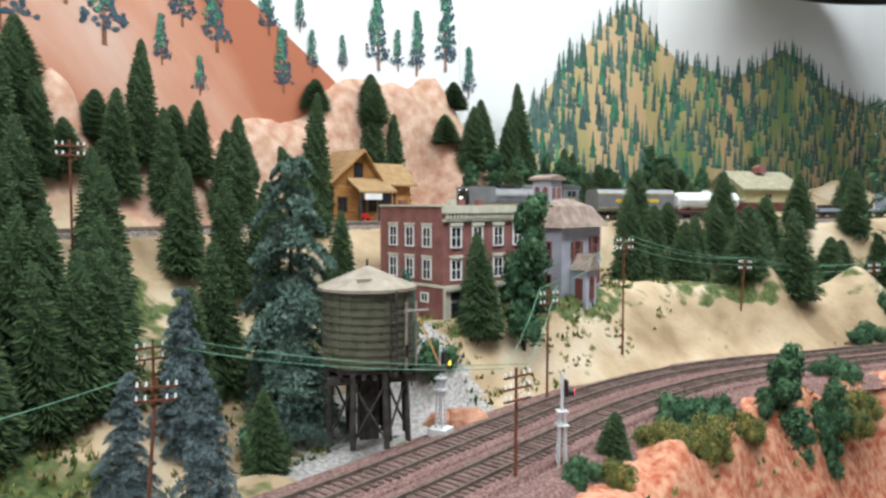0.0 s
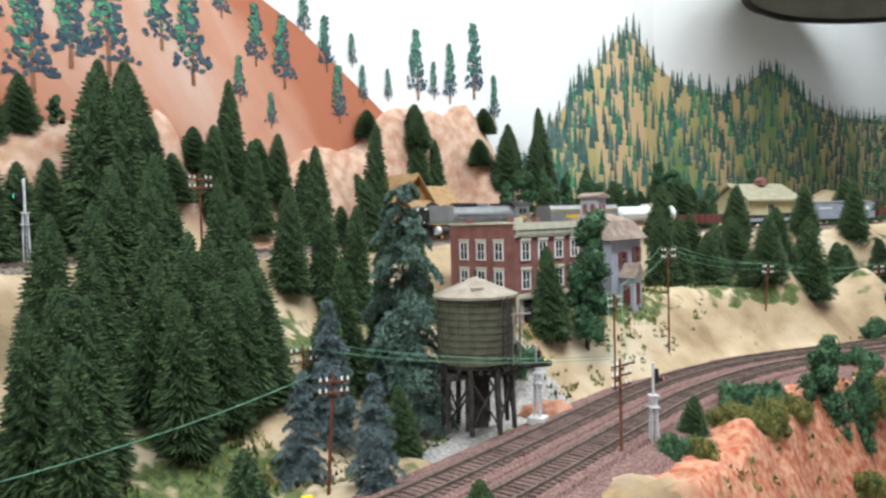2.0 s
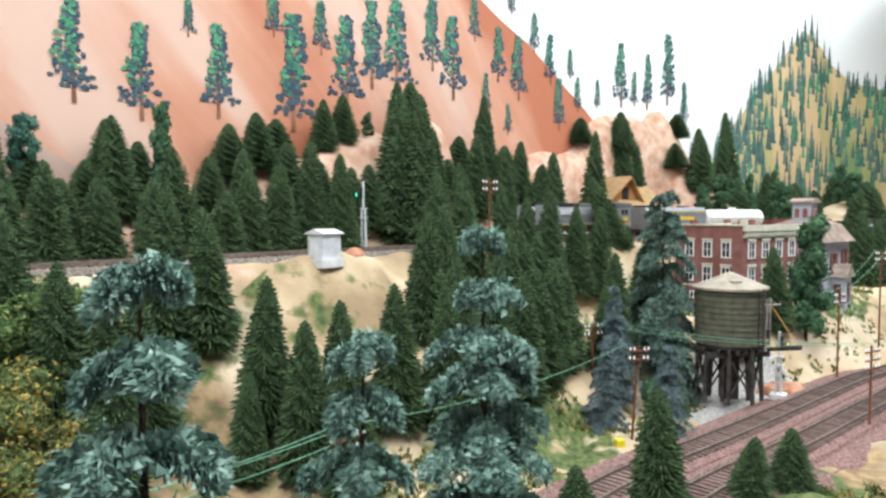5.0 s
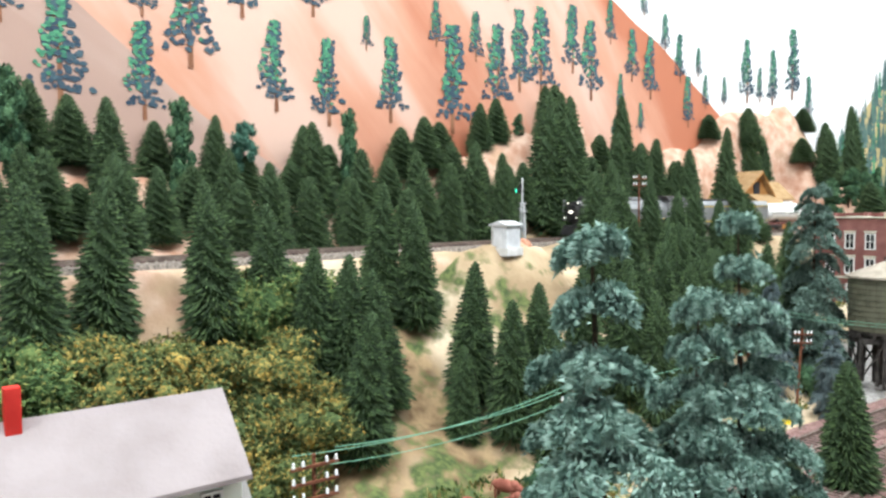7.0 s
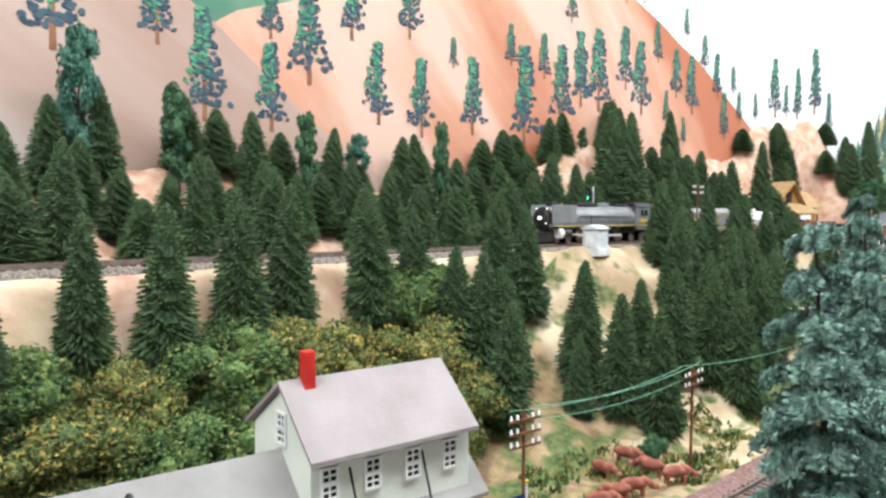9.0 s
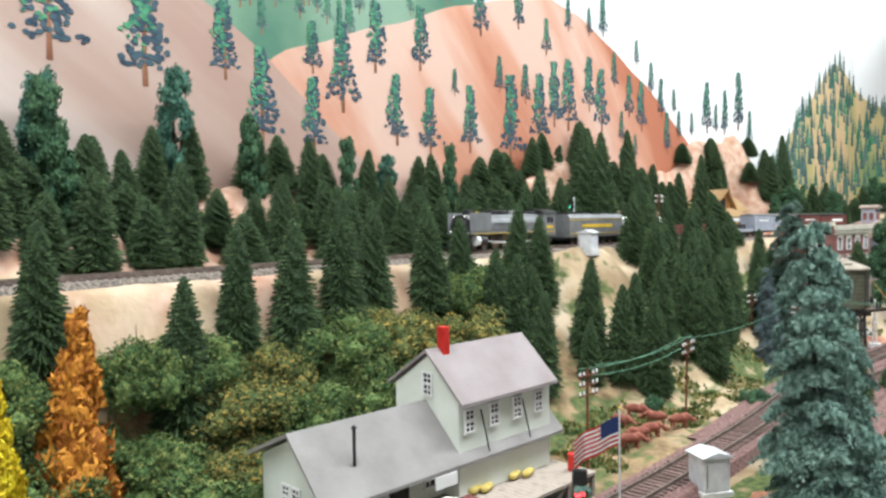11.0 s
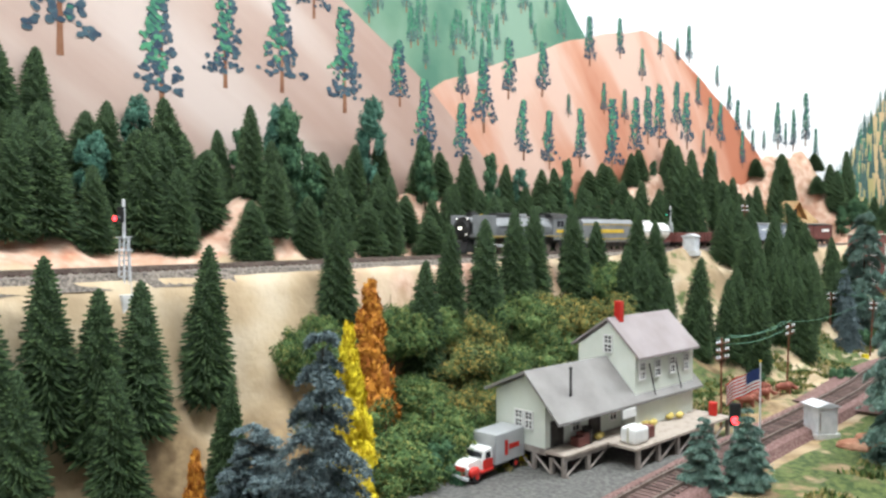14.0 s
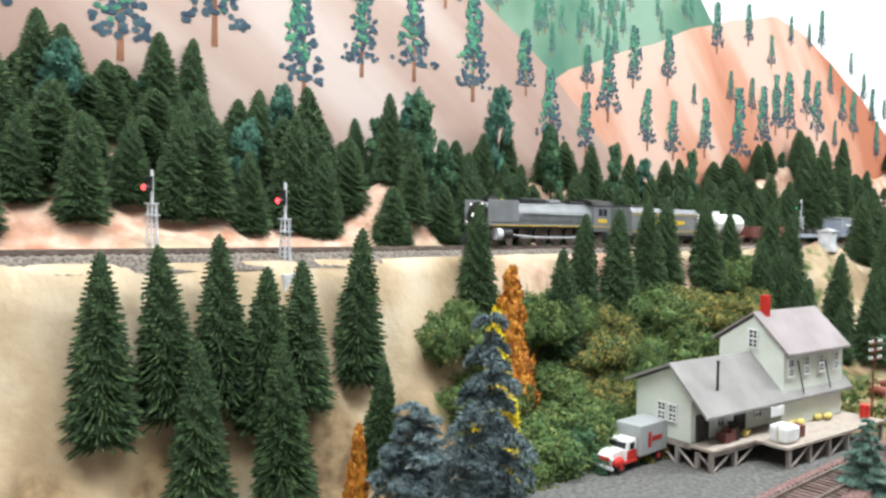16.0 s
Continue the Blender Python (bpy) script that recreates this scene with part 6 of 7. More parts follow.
def pole(x, y, top, heading, arms=2, lean=(0, 0), base=None, label="brown telegraph pole with white insulators on its crossarms"):
    b = ground(x, y) if base is None else base
    h = top - b
    t = thing("telegraph_pole", pose(x, y, b - 0.004, lean[0], lean[1], heading), label, "pole", "telegraph poles")
    part("pole", rodded((0, 0, 0), (0, 0, h + 0.004), 0.0014, 0.001), M_POLE, t)
    for k in range(arms):
        z = h - 0.002 - 0.0085 * k
        a = part("crossarm", boxed(-0.0135, 0.0135, -0.0021, -0.0009, z - 0.0007, z + 0.0009), M_POLE, t)
        for i in (-1, -0.55, 0.55, 1):
            part("insulator", one(lambda q, i=i, z=z: (rod(q, (i * 0.0122, -0.0015, z + 0.001), (i * 0.0122, -0.0015, z + 0.0032), 0.0009, 0.0007, 7), ball(q, (i * 0.0122, -0.0015, z + 0.0033), 0.0008, 1))), M_GLASSWHITE, a)
        part("arm_brace", rodded((0.009, -0.0012, z - 0.0008), (0.0, -0.0012, z - 0.006), 0.0003, n=4), M_POLE, a)
    return Vector((x, y, top)), heading


P = [None, pole(-0.515, 0.008, 1.287, 50, 3), pole(-0.393, 0.19, 1.285, 52, 2, (3, -4)), pole(-0.187, 0.455, 1.291, 40, 2, (0, 5)), pole(0.052, 0.518, 1.284, 40, 3),
     pole(0.105, 0.735, 1.315, 40, 2), pole(0.214, 0.872, 1.361, 30, 2), pole(0.41, 1.01, 1.325, 30, 2, (0, 4)), pole(0.66, 1.13, 1.31, 25, 2)]
P.append(pole(-0.217, 0.547, 1.299, 40, 2))
pole(-0.335, 0.667, 1.458, 50, 2)


def wires():
    runs = [(1, 2, (-1, 1, 0.6)), (2, 3, (-1,)), (9, 4, (-1, 1)), (4, 5, (-1, 1)), (5, 6, (-1, 1)), (6, 7, (-1, 1, -0.6)), (7, 8, (-1, 1, -0.6))]
    for a, b, sides in runs:
        for s in sides:
            cu = bpy.data.curves.new("telegraph_wire", "CURVE")
            cu.dimensions = "3D"
            cu.bevel_depth = 0.00027
            sp = cu.splines.new("POLY")
            sp.points.add(12)
            (p, h1), (q, h2) = P[a], P[b]
            p = p + Vector((math.cos(radians(h1)), math.sin(radians(h1)), 0)) * 0.0122 * s + Vector((0, 0, 0.001 if abs(s) == 1 else -0.0075))
            q = q + Vector((math.cos(radians(h2)), math.sin(radians(h2)), 0)) * 0.0122 * s + Vector((0, 0, 0.001 if abs(s) == 1 else -0.0075))
            for i in range(13):
                k = i / 12
                w = p.lerp(q, k) - Vector((0, 0, 0.03 * (q - p).length * 4 * k * (1 - k)))
                sp.points[i].co = (*w, 1)
            cu.materials.append(M_WIRE)
            tagged(new("telegraph_wire", cu), "thin green line strung between telegraph poles", "wire", "telegraph wires")


wires()


def equipment_box(x, y, z, heading, w, d, h, label, roof=True):
    t = thing("equipment_cabinet", pose(x, y, z, 0, 0, heading), label, "cabinet")
    part("plinth", boxed(-w / 2 - 0.002, w / 2 + 0.002, -d / 2 - 0.002, d / 2 + 0.002, -0.006, 0.002), M_CONCRETE, t)
    part("body", boxed(-w / 2, w / 2, -d / 2, d / 2, 0.002, h, 0.0005), M_SILVER, t)
    part("door", boxed(-w / 2 + 0.003, w / 2 - 0.003, -d / 2 - 0.0008, -d / 2 - 0.0001, 0.004, h - 0.003), M_SILVER, t)
    part("hinge", boxed(-w / 2 + 0.0022, -w / 2 + 0.003, -d / 2 - 0.0012, -d / 2 - 0.0001, 0.006, h - 0.005), M_POST, t)
    if roof:
        part("roof", one(lambda q: prism(q, [(-w / 2 - 0.002, h), (-w / 2 - 0.002, h + 0.001), (0, h + 0.005), (w / 2 + 0.002, h + 0.001), (w / 2 + 0.002, h)], -d / 2 - 0.002, d / 2 + 0.002)), M_SILVER, t)


equipment_box(-0.476, 0.425, ground(-0.476, 0.425) - 0.002, -28, 0.020, 0.024, 1.398 - ground(-0.476, 0.425), "pale grey lineside cabinet on the knoll by the upper line")
part_of = thing("relay_rod", pose(-0.482, 0.43, 1.399), "thin bare wire aerial beside the cabinet", "aerial")
part("rod", rodded((0, 0, -0.03), (0.001, 0, 0.012), 0.0004, n=5), M_BLACK, part_of)
equipment_box(-0.418, -0.012, 1.190, 20, 0.024, 0.022, 0.030, "silver trackside relay cabinet with a pitched roof")


def flagpole():
    t = thing("flagpole", pose(-0.502, -0.10, ground(-0.502, -0.10) - 0.002, 0, 0, 10), "thin flagpole with a striped red and white flag", "flag")
    part("pole", rodded((0, 0, 0), (0, 0, 0.094), 0.0008, 0.0006), M_SILVER, t)
    part("finial", one(lambda q: ball(q, (0, 0, 0.095), 0.0012, 1)), M_STRIPE, t)

    def cloth(i0, i1, j0, j1):
        bm = bmesh.new()
        grid = {}
        for i in range(i0, i1 + 1):
            for j in range(j0, j1 + 1):
                x = -0.034 * i / 12
                grid[i, j] = bm.verts.new((x, 0.003 * math.sin(i * 0.9) * i / 12, 0.089 - 0.021 * j / 13 - 0.016 * (i / 12) ** 1.2))
        for i in range(i0, i1):
            for j in range(j0, j1):
                bm.faces.new((grid[i, j], grid[i + 1, j], grid[i + 1, j + 1], grid[i, j + 1]))
        bmesh.ops.solidify(bm, geom=bm.faces[:], thickness=0.0003)
        return bm
    for j in range(13):
        part("stripe", cloth(5 if j < 7 else 0, 12, j, j + 1), M_RED if j % 2 == 0 else M_WHITE, t)
    part("canton", cloth(0, 5, 0, 7), M_BLUE, t)


flagpole()


def cow(x, y, heading):
    t = thing("cow", pose(x, y, ground(x, y), 0, 0, heading), "red-brown model cow grazing in the meadow", "cow", "grazing cattle")
    part("body", one(lambda q: (ball(q, (0, 0, 0.0105), 0.0062, 2, (1.9, 0.75, 0.85)), ball(q, (0.008, 0, 0.0125), 0.0042, 2, (1, 0.8, 0.9)))), M_COW, t, smooth_faces=True)
    part("head", one(lambda q: (ball(q, (0.0165, 0, 0.008), 0.0028, 2, (1.5, 0.8, 0.9)), rod(q, (0.011, 0, 0.012), (0.0155, 0, 0.0085), 0.0026, 0.002))), M_COW, t, smooth_faces=True)
    for a in (-0.007, 0.007):
        for b in (-0.0028, 0.0028):
            part("leg", rodded((a, b, 0.0), (a, b, 0.008), 0.0009, 0.0014, 6), M_COW, t)
    part("tail", rodded((-0.0118, 0, 0.011), (-0.0128, 0, 0.004), 0.0005, n=5), M_COW, t)


for x, y, a in ((-0.445, 0.205, -20), (-0.465, 0.172, -40), (-0.409, 0.148, 20), (-0.442, 0.122, 15), (-0.466, 0.098, 10), (-0.455, 0.112, 200), (-0.425, 0.185, 160)):
    cow(x, y, a)


def rocks():
    rnd = random.Random(2)
    spots = [(-0.375, -0.04, 0.016), (-0.40, -0.055, 0.013), (0.018, 0.665, 0.022), (0.0, 0.66, 0.016), (0.18, 0.745, 0.008), (0.22, 0.79, 0.008), (-0.47, 0.52, 0.012)]
    for x, y, r in spots:
        bm = bmesh.new()
        ball(bm, (0, 0, 0), r, 2, (1.2, 0.8, 0.6))
        for q in bm.verts:
            q.co *= 1 + 0.35 * noise.noise(q.co * 90 + Vector((x * 50, y * 50, 0)))
        ob = mesh_ob("rock", bm, M_ROCK)
        ob.matrix_basis = pose(x, y, ground(x, y) + r * 0.15, 0, 0, rnd.uniform(0, 360))
        tagged(ob, "rust-brown rough rock lying on the ground", "rock", "rocks")
    for x, y, m, c in ((-0.20, 0.44, M_YELLOW, "yellow"),):
        b = thing("lineside_box", pose(x, y, ground(x, y), 0, 0, 20), "small bright yellow lineside box", "box")
        part("body", boxed(-0.004, 0.004, -0.004, 0.004, -0.002, 0.008, 0.0005), m, b)
    for x, y, a in ((0.19, 0.70, 50), (0.235, 0.755, 45), (0.15, 0.685, 50)):
        u, v = uv(x, y)
        lg = thing("timber_baulk", pose(x, y, zfront(u) - 0.001, 0, 0, a), "rust-red timber baulk lying between the tracks", "timber")
        part("baulk", boxed(-0.018, 0.018, -0.0015, 0.0015, 0, 0.0025), M_ROCK, lg)


rocks()


def hanging_shade():
    c = wallpt(3.08, 2.0, 0.62)
    t = thing("hanging_shade", pose(c[0], c[1], 2.12), "large shallow olive-grey hanging shade with a black rim", "shade")
    bm = bmesh.new()
    n = 64
    R = 0.62
    rings = [[bm.verts.new((r * math.cos(6.2832 * k / n), r * math.sin(6.2832 * k / n), z)) for k in range(n)] for r, z in ((R, 0.0), (R - 0.02, 0.05), (R - 0.12, 0.12), (0.1, 0.2), (0.1, 0.19), (R - 0.13, 0.11), (R - 0.03, 0.045), (R - 0.01, 0.0))]
    for a, b in zip(rings, rings[1:]):
        for k in range(n):
            bm.faces.new((a[k], a[(k + 1) % n], b[(k + 1) % n], b[k]))
    part("shade", bm, M_SHADE, t, smooth_faces=True)
    bm = bmesh.new()
    rings = [[bm.verts.new((r * math.cos(6.2832 * k / n), r * math.sin(6.2832 * k / n), z)) for k in range(n)] for r, z in ((R + 0.006, -0.012), (R + 0.006, 0.016), (R - 0.012, 0.016), (R - 0.012, -0.012))]
    for a, b in zip(rings, rings[1:] + rings[:1]):
        for k in range(n):
            bm.faces.new((a[k], a[(k + 1) % n], b[(k + 1) % n], b[k]))
    part("rim", bm, M_BLACK, t)
    part("stem", rodded((0, 0, 0.19), (0, 0, ZC - 2.12), 0.012), M_BLACK, t)
    a = math.atan2(-c[1], -c[0])
    m = Matrix.Rotation(a, 4, "Z")
    part("tag", boxed(R + 0.0065, R + 0.008, -0.028, 0.028, 0.002, 0.075, m=m), M_PAPER, t, "white paper tag taped to the rim")
    part("tape", boxed(R + 0.0085, R + 0.0095, -0.06, 0.06, 0.068, 0.085, m=m), M_MUSTARD, t)
    part("print_bar", boxed(R + 0.0082, R + 0.0088, -0.016, 0.016, 0.03, 0.04, m=m), M_BLACK, t)


hanging_shade()

# ---- the train ----
def line_points():
    out = []
    u = -1.6
    while u < 2.95:
        out.append(Vector(xy(u, smooth(UPPER, u))))
        u += 0.01
    return out


LINE = line_points()
ARC = [0.0]
for a, b in zip(LINE, LINE[1:]):
    ARC.append(ARC[-1] + (b - a).length)
# the length along the line is counted from beside the signals at its left end
S0 = ARC[min(range(len(LINE)), key=lambda i: (LINE[i] - Vector((-1.05, -0.26))).length)]
RAIL_TOP = ZU + 0.005 + 0.0046


def on_line(s):
    s += S0
    i = int(np.searchsorted(ARC, s))
    i = min(max(i, 1), len(LINE) - 1)
    k = (s - ARC[i - 1]) / (ARC[i] - ARC[i - 1])
    return LINE[i - 1].lerp(LINE[i], k)


def car_pose(front, back):
    """The pose of a car whose two trucks stand at these places; its -x end leads."""
    p, q = on_line(front), on_line(back)
    c, d = (p + q) / 2, q - p
    return pose(c.x, c.y, RAIL_TOP, 0, 0, math.degrees(math.atan2(d.y, d.x)))


G = GAUGE / 2


def wheel(parent, x, r, spokes=True, mat=None):
    for s in (-1, 1):
        w = part("wheel", rodded((x, s * (G - 0.0012), r), (x, s * (G + 0.0012), r), r, n=20), mat or M_LOCOBLACK, parent)
        part("tyre", rodded((x, s * (G + 0.0013), r), (x, s * (G + 0.0016), r), r * 0.96, r * 0.9, n=20), M_RAIL, w)


def bogie(parent, x, r=0.0056, gap=0.012):
    b = part("truck_frame", boxed(x - gap - 0.004, x + gap + 0.004, -G - 0.0035, G + 0.0035, r * 0.8, r * 1.7, 0.0008), M_LOCOBLACK, parent)
    for dx in (-gap, gap):
        wheel(b, x + dx, r)


def engine():
    t = thing("steam_engine", Matrix(), "two-tone grey streamlined steam engine with yellow stripe", "locomotive")
    # length 0.262, its nose towards -x
    part("boiler", rodded((-0.112, 0, 0.0325), (0.062, 0, 0.0335), 0.0158, 0.0172, 32), M_LOCOGREY, t, smooth_faces=False)
    part("smokebox_front", one(lambda q: (rod(q, (-0.1165, 0, 0.0325), (-0.1122, 0, 0.0325), 0.0148, 0.0156, 28), rod(q, (-0.1185, 0, 0.0325), (-0.1166, 0, 0.0325), 0.010, 0.013, 24))), M_LOCOBLACK, t)
    part("headlight", rodded((-0.1225, 0, 0.0335), (-0.1187, 0, 0.0335), 0.0018, n=14), M_LWHITE, t)
    for s in (-1, 1):
        part("class_light", one(lambda q, s=s: ball(q, (-0.1165, s * 0.009, 0.0455), 0.001, 1)), M_LWHITE, t)
        part("marker_light", one(lambda q, s=s: ball(q, (-0.121, s * 0.011, 0.026), 0.0009, 1)), M_LWHITE, t)
        part("smoke_deflector", boxed(-0.117, -0.070, s * 0.0185 - 0.0006, s * 0.0185 + 0.0006, 0.026, 0.0505, 0.0003), M_LOCOGREY, t)
        part("running_board", boxed(-0.117, 0.062, s * 0.0165 - 0.0035, s * 0.0165 + 0.0035, 0.0225, 0.0252), M_LOCOGREY, t)
        part("stripe", boxed(-0.112, 0.094, s * 0.0203 - 0.0002, s * 0.0203 + 0.0002, 0.0222, 0.0231), M_STRIPE, t)
        c = part("cylinder", rodded((-0.104, s * 0.0165, 0.0135), (-0.082, s * 0.0165, 0.0135), 0.0062, n=20), M_LOCOBLACK, t)
        part("cylinder_cover", rodded((-0.1046, s * 0.0165, 0.0135), (-0.0975, s * 0.0165, 0.0135), 0.0065, n=20), M_SILVER, c)
        part("side_rod", boxed(-0.062, 0.032, s * (G + 0.0046) - 0.0005, s * (G + 0.0046) + 0.0005, 0.0085, 0.0105), M_SILVER, t)
        part("main_rod", rodded((-0.082, s * (G + 0.006), 0.0125), (-0.028, s * (G + 0.006), 0.0095), 0.0008, n=6), M_SILVER, t)
        part("valve_gear", one(lambda q, s=s: (rod(q, (-0.082, s * (G + 0.006), 0.019), (-0.045, s * (G + 0.006), 0.018), 0.0006, n=5), box(q, -0.05, -0.044, s * (G + 0.005) - 0.0006, s * (G + 0.005) + 0.0006, 0.012, 0.0215))), M_LOCOBLACK, t)
        part("feed_pipe", rodded((-0.06, s * 0.0172, 0.0365), (0.05, s * 0.0172, 0.0355), 0.0007, n=6), M_LOCOGREY, t)
    part("stack", one(lambda q: (box(q, -0.104, -0.088, -0.0045, 0.0045, 0.047, 0.0535, 0.001), box(q, -0.1, -0.092, -0.003, 0.003, 0.0536, 0.0555, 0.0006))), M_LOCOBLACK, t)
    part("sand_dome", boxed(-0.055, -0.01, -0.0065, 0.0065, 0.047, 0.0545, 0.002), M_LOCOBLACK, t)
    part("steam_dome", boxed(-0.006, 0.016, -0.006, 0.006, 0.048, 0.054, 0.002), M_LOCOGREY, t)
    part("bell", one(lambda q: ball(q, (-0.078, 0, 0.0505), 0.0022, 1)), M_STRIPE, t)
    part("turret", boxed(0.03, 0.06, -0.007, 0.007, 0.0495, 0.053, 0.001), M_LOCOBLACK, t)
    part("pilot", one(lambda q: prism(q, [(-0.128, 0.003), (-0.121, 0.016), (-0.108, 0.016), (-0.108, 0.003)], -0.0135, 0.0135)), M_LOCOBLACK, t)
    part("frame", boxed(-0.108, 0.105, -0.007, 0.007, 0.006, 0.0205), M_LOCOBLACK, t)
    part("firebox", boxed(0.03, 0.066, -0.0155, 0.0155, 0.012, 0.034, 0.003), M_LOCOBLACK, t)
    cab = part("cab", boxed(0.0625, 0.096, -0.0195, 0.0195, 0.0165, 0.049, 0.0012), M_LOCOGREY, t)
    part("cab_roof", one(lambda q: prism(q, [(-0.0205, 0.049), (-0.014, 0.0545), (0.0, 0.0565), (0.014, 0.0545), (0.0205, 0.049)], 0.060, 0.102, "x")), M_LOCOBLACK, cab)
    for s in (-1, 1):
        for x in (0.072, 0.081):
            part("cab_window", boxed(x, x + 0.0068, s * 0.0197 - 0.0002, s * 0.0197 + 0.0002, 0.036, 0.0445), M_DARK, cab)
        part("number_bar", boxed(0.070, 0.088, s * 0.0198 - 0.0002, s * 0.0198 + 0.0002, 0.0275, 0.032), M_STRIPE, cab)
    for x in (-0.052, -0.0255, 0.001, 0.0275):
        wheel(t, x, 0.0118)
    for x in (-0.1, -0.078):
        wheel(t, x, 0.0058)
    for x in (0.06, 0.083):
        wheel(t, x, 0.0065)
    return t


def tender():
    t = thing("tender", Matrix(), "long two-tone grey tender coupled behind the engine", "tender")
    L = 0.079
    part("tank", one(lambda q: prism(q, [(-0.0185, 0.012), (-0.0195, 0.016), (-0.0195, 0.042), (-0.015, 0.0485), (0.015, 0.0485), (0.0195, 0.042), (0.0195, 0.016), (0.0185, 0.012)], -L, L, "x")), M_LOCOGREY, t)
    for s in (-1, 1):
        part("stripe", boxed(-L, L, s * 0.0199 - 0.0002, s * 0.0199 + 0.0002, 0.017, 0.0179), M_STRIPE, t)
        part("stripe", boxed(-L, L, s * 0.0199 - 0.0002, s * 0.0199 + 0.0002, 0.0395, 0.0404), M_STRIPE, t)
        part("lettering_bar", boxed(-0.045, 0.045, s * 0.0199 - 0.0002, s * 0.0199 + 0.0002, 0.027, 0.0325), M_STRIPE, t)
    part("oil_bunker", boxed(-L + 0.006, -0.02, -0.014, 0.014, 0.0485, 0.0515, 0.0008), M_LOCOBLACK, t)
    part("hatch", boxed(0.03, 0.05, -0.006, 0.006, 0.0485, 0.0508, 0.0006), M_LOCOBLACK, t)
    part("underframe", boxed(-L, L, -0.012, 0.012, 0.0075, 0.0118), M_LOCOBLACK, t)
    for x in (-0.062, -0.046, -0.026, -0.01, 0.008, 0.028, 0.05):
        wheel(t, x, 0.006)
    part("tender_truck", boxed(-0.07, 0.06, -G - 0.0035, G + 0.0035, 0.005, 0.009), M_LOCOBLACK, t)
    part("ladder", one(lambda q: [rod(q, (L + 0.001, d, 0.012), (L + 0.001, d, 0.046), 0.0004, n=4) for d in (-0.016, -0.012)]), M_SILVER, t)
    return t


def tank_car():
    t = thing("tank_car", Matrix(), "white tank car on a dark underframe", "railway car")
    part("tank", one(lambda q: (rod(q, (-0.062, 0, 0.029), (0.062, 0, 0.029), 0.0155, n=28), rod(q, (-0.066, 0, 0.029), (-0.062, 0, 0.029), 0.010, 0.0155, 28), rod(q, (0.062, 0, 0.029), (0.066, 0, 0.029), 0.0155, 0.010, 28))), M_WHITE, t)
    part("dome", rodded((0, 0, 0.043), (0, 0, 0.0485), 0.007, n=18), M_WHITE, t)
    part("underframe", boxed(-0.072, 0.072, -0.013, 0.013, 0.0095, 0.013), M_MAROON, t)
    for s in (-1, 1):
        part("handrail", rodded((-0.066, s * 0.0162, 0.029), (0.066, s * 0.0162, 0.029), 0.0004, n=5), M_BLACK, t)
        part("saddle", boxed(s * 0.045 - 0.003, s * 0.045 + 0.003, -0.012, 0.012, 0.0131, 0.018), M_BLACK, t)
    bogie(t, -0.05), bogie(t, 0.05)
    return t


def gondola():
    t = thing("gondola_car", Matrix(), "maroon low-sided gondola car with a dark load", "railway car")
    part("floor", boxed(-0.075, 0.075, -0.016, 0.016, 0.0095, 0.0125), M_MAROON, t)
    for s in (-1, 1):
        part("side", boxed(-0.075, 0.075, s * 0.0165 - 0.0007, s * 0.0165 + 0.0007, 0.0095, 0.027), M_MAROON, t)
        part("end", boxed(s * 0.0758 - 0.0007, s * 0.0758 + 0.0007, -0.0165, 0.0165, 0.0095, 0.027), M_MAROON, t)
        for i in range(11):
            part("rib", boxed(-0.072 + i * 0.0144 - 0.0008, -0.072 + i * 0.0144 + 0.0008, s * 0.0178 - 0.0005, s * 0.0178 + 0.0005, 0.0095, 0.026), M_MAROON, t)
    part("load", one(lambda q: prism(q, [(-0.0155, 0.0126), (-0.0155, 0.021), (-0.006, 0.0245), (0.004, 0.023), (0.0155, 0.020), (0.0155, 0.0126)], -0.072, 0.072, "x")), M_COAL, t)
    bogie(t, -0.054), bogie(t, 0.054)
    return t


def flat_car():
    t = thing("flat_car", Matrix(), "grey flat car with a low dark load", "railway car")
    part("deck", boxed(-0.072, 0.072, -0.017, 0.017, 0.0095, 0.0155, 0.0005), M_BLUEGREY, t)
    for x in (-0.045, -0.015, 0.012, 0.042):
        part("load_crate", boxed(x - 0.011, x + 0.011, -0.011, 0.011, 0.0156, 0.0225 + 0.003 * (x > 0), 0.0008), M_BLACKWOOD, t)
    bogie(t, -0.052), bogie(t, 0.052)
    return t


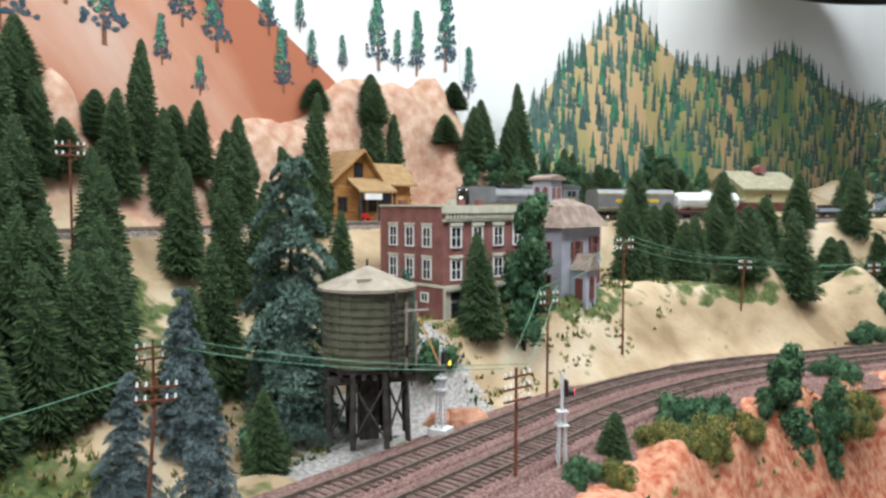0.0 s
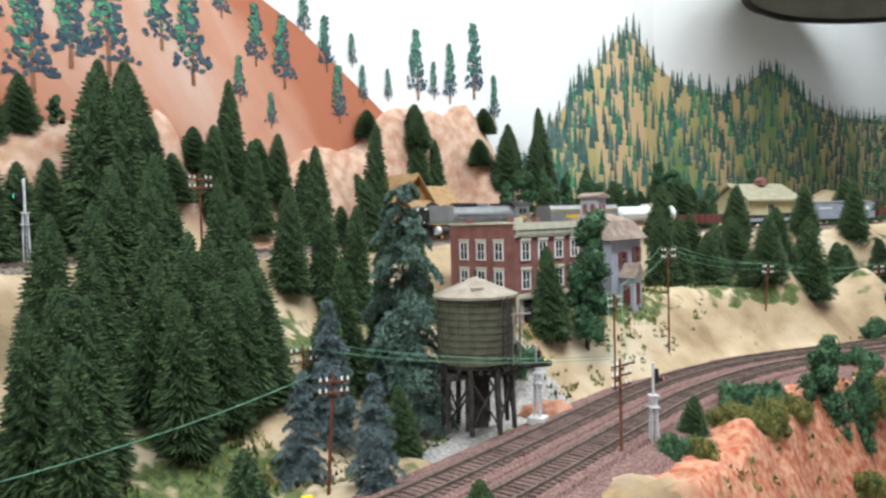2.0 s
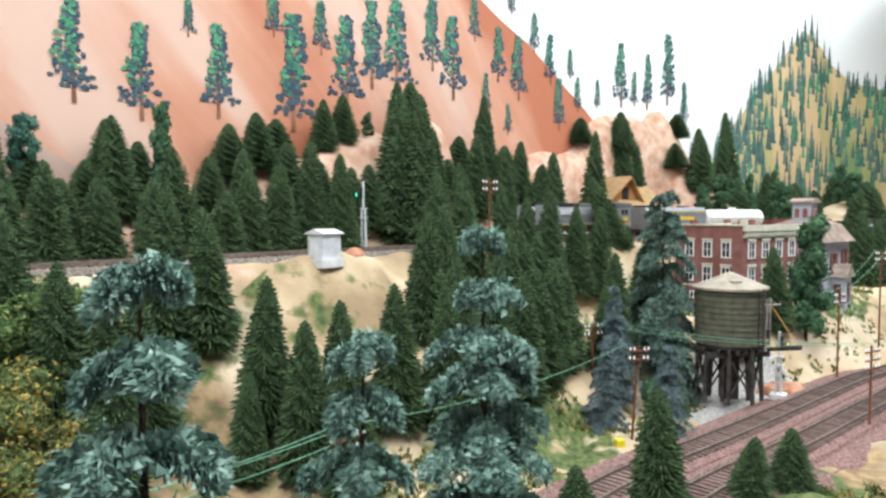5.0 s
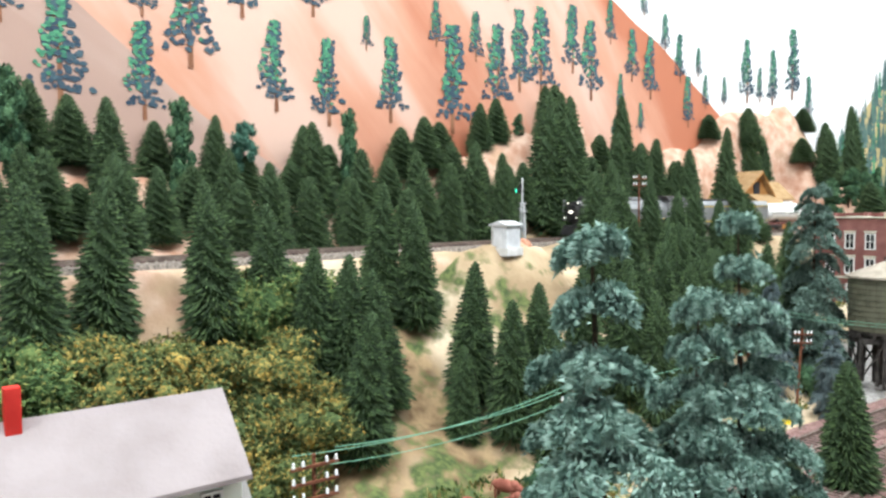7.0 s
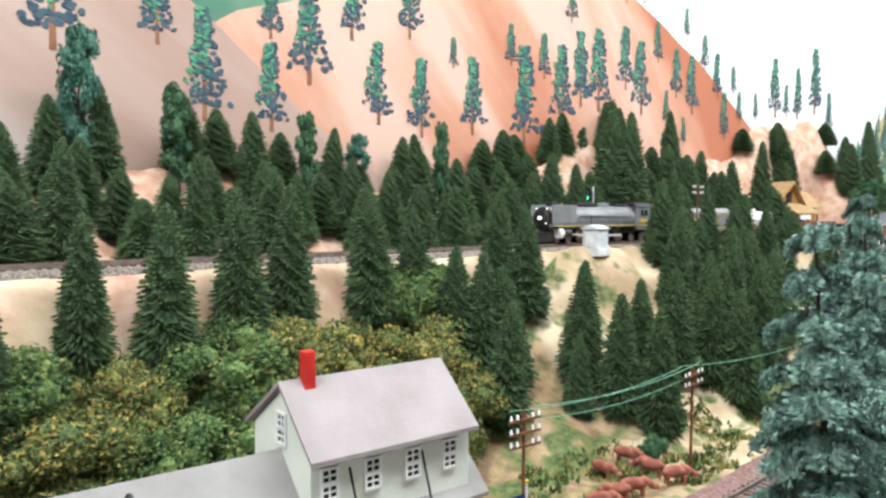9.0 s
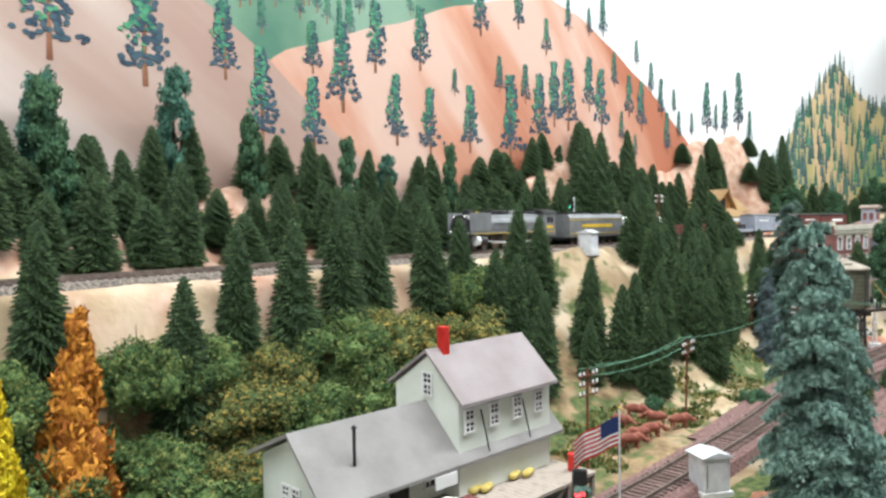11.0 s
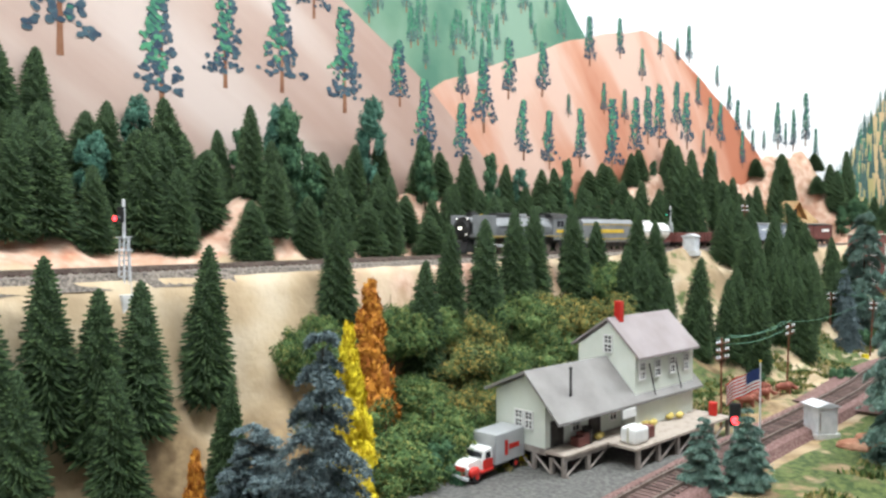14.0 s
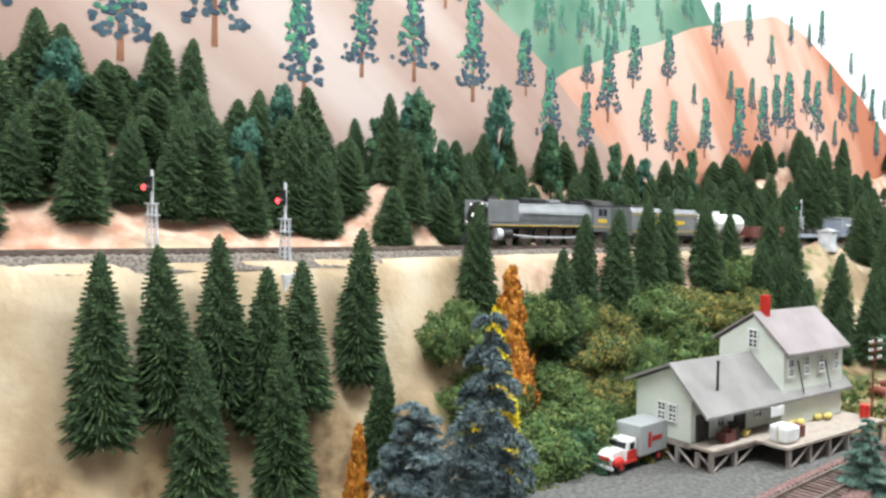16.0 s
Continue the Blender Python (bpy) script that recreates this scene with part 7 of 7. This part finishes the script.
def box_car(dark=False):
    mat = M_MAROON if dark else M_BLUEGREY
    t = thing("box_car", Matrix(), "dark maroon box car" if dark else "blue-grey box car with a light roof", "railway car")
    part("body", boxed(-0.078, 0.078, -0.018, 0.018, 0.0105, 0.043, 0.0006), mat, t)
    part("roof", one(lambda q: prism(q, [(-0.0188, 0.0431), (-0.0188, 0.0442), (0, 0.0475), (0.0188, 0.0442), (0.0188, 0.0431)], -0.079, 0.079, "x")), M_LOCOGREY if not dark else M_BLACK, t)
    for s in (-1, 1):
        d = part("door", boxed(-0.012, 0.012, s * 0.0187 - 0.0005, s * 0.0187 + 0.0005, 0.012, 0.041), mat, t)
        part("door_rail", boxed(-0.013, 0.028, s * 0.0196 - 0.0003, s * 0.0196 + 0.0003, 0.0412, 0.0422), M_BLACK, d)
        part("lettering_bar", boxed(0.028, 0.062, s * 0.0183 - 0.0002, s * 0.0183 + 0.0002, 0.028, 0.034), M_WHITE, t)
        part("lettering_bar", boxed(-0.062, -0.03, s * 0.0183 - 0.0002, s * 0.0183 + 0.0002, 0.031, 0.034), M_WHITE, t)
        for i in range(6):
            part("rung", boxed(0.072, 0.077, s * 0.0188 - 0.0003, s * 0.0188 + 0.0003, 0.013 + i * 0.005, 0.0136 + i * 0.005), M_BLACK, t)
    part("underframe", boxed(-0.076, 0.076, -0.01, 0.01, 0.0075, 0.0104), M_BLACK, t)
    bogie(t, -0.057), bogie(t, 0.057)
    return t


# offset of each car's middle behind the engine's nose, and half the spacing of its trucks
TRAIN = [(engine(), 0.128, 0.06), (tender(), 0.348, 0.05), (tank_car(), 0.509, 0.05), (gondola(), 0.668, 0.054), (flat_car(), 0.826, 0.052), (box_car(), 0.988, 0.057), (box_car(True), 1.155, 0.057)]
NOSE = [(0, 1.747), (1.5, 1.612), (5.5, 1.262), (9, 0.90), (12.5, 0.560), (16, 0.209)]


def motions():
    for car, offset, half in TRAIN:
        rows = []
        for i in range(33):
            t = 0.5 * i
            s = smooth(NOSE, t, 1.0) + offset if 1 <= t <= 15 else table(NOSE, t) + offset
            rows.append((t, car_pose(s - half, s + half)))
        walk(car, rows)


motions()
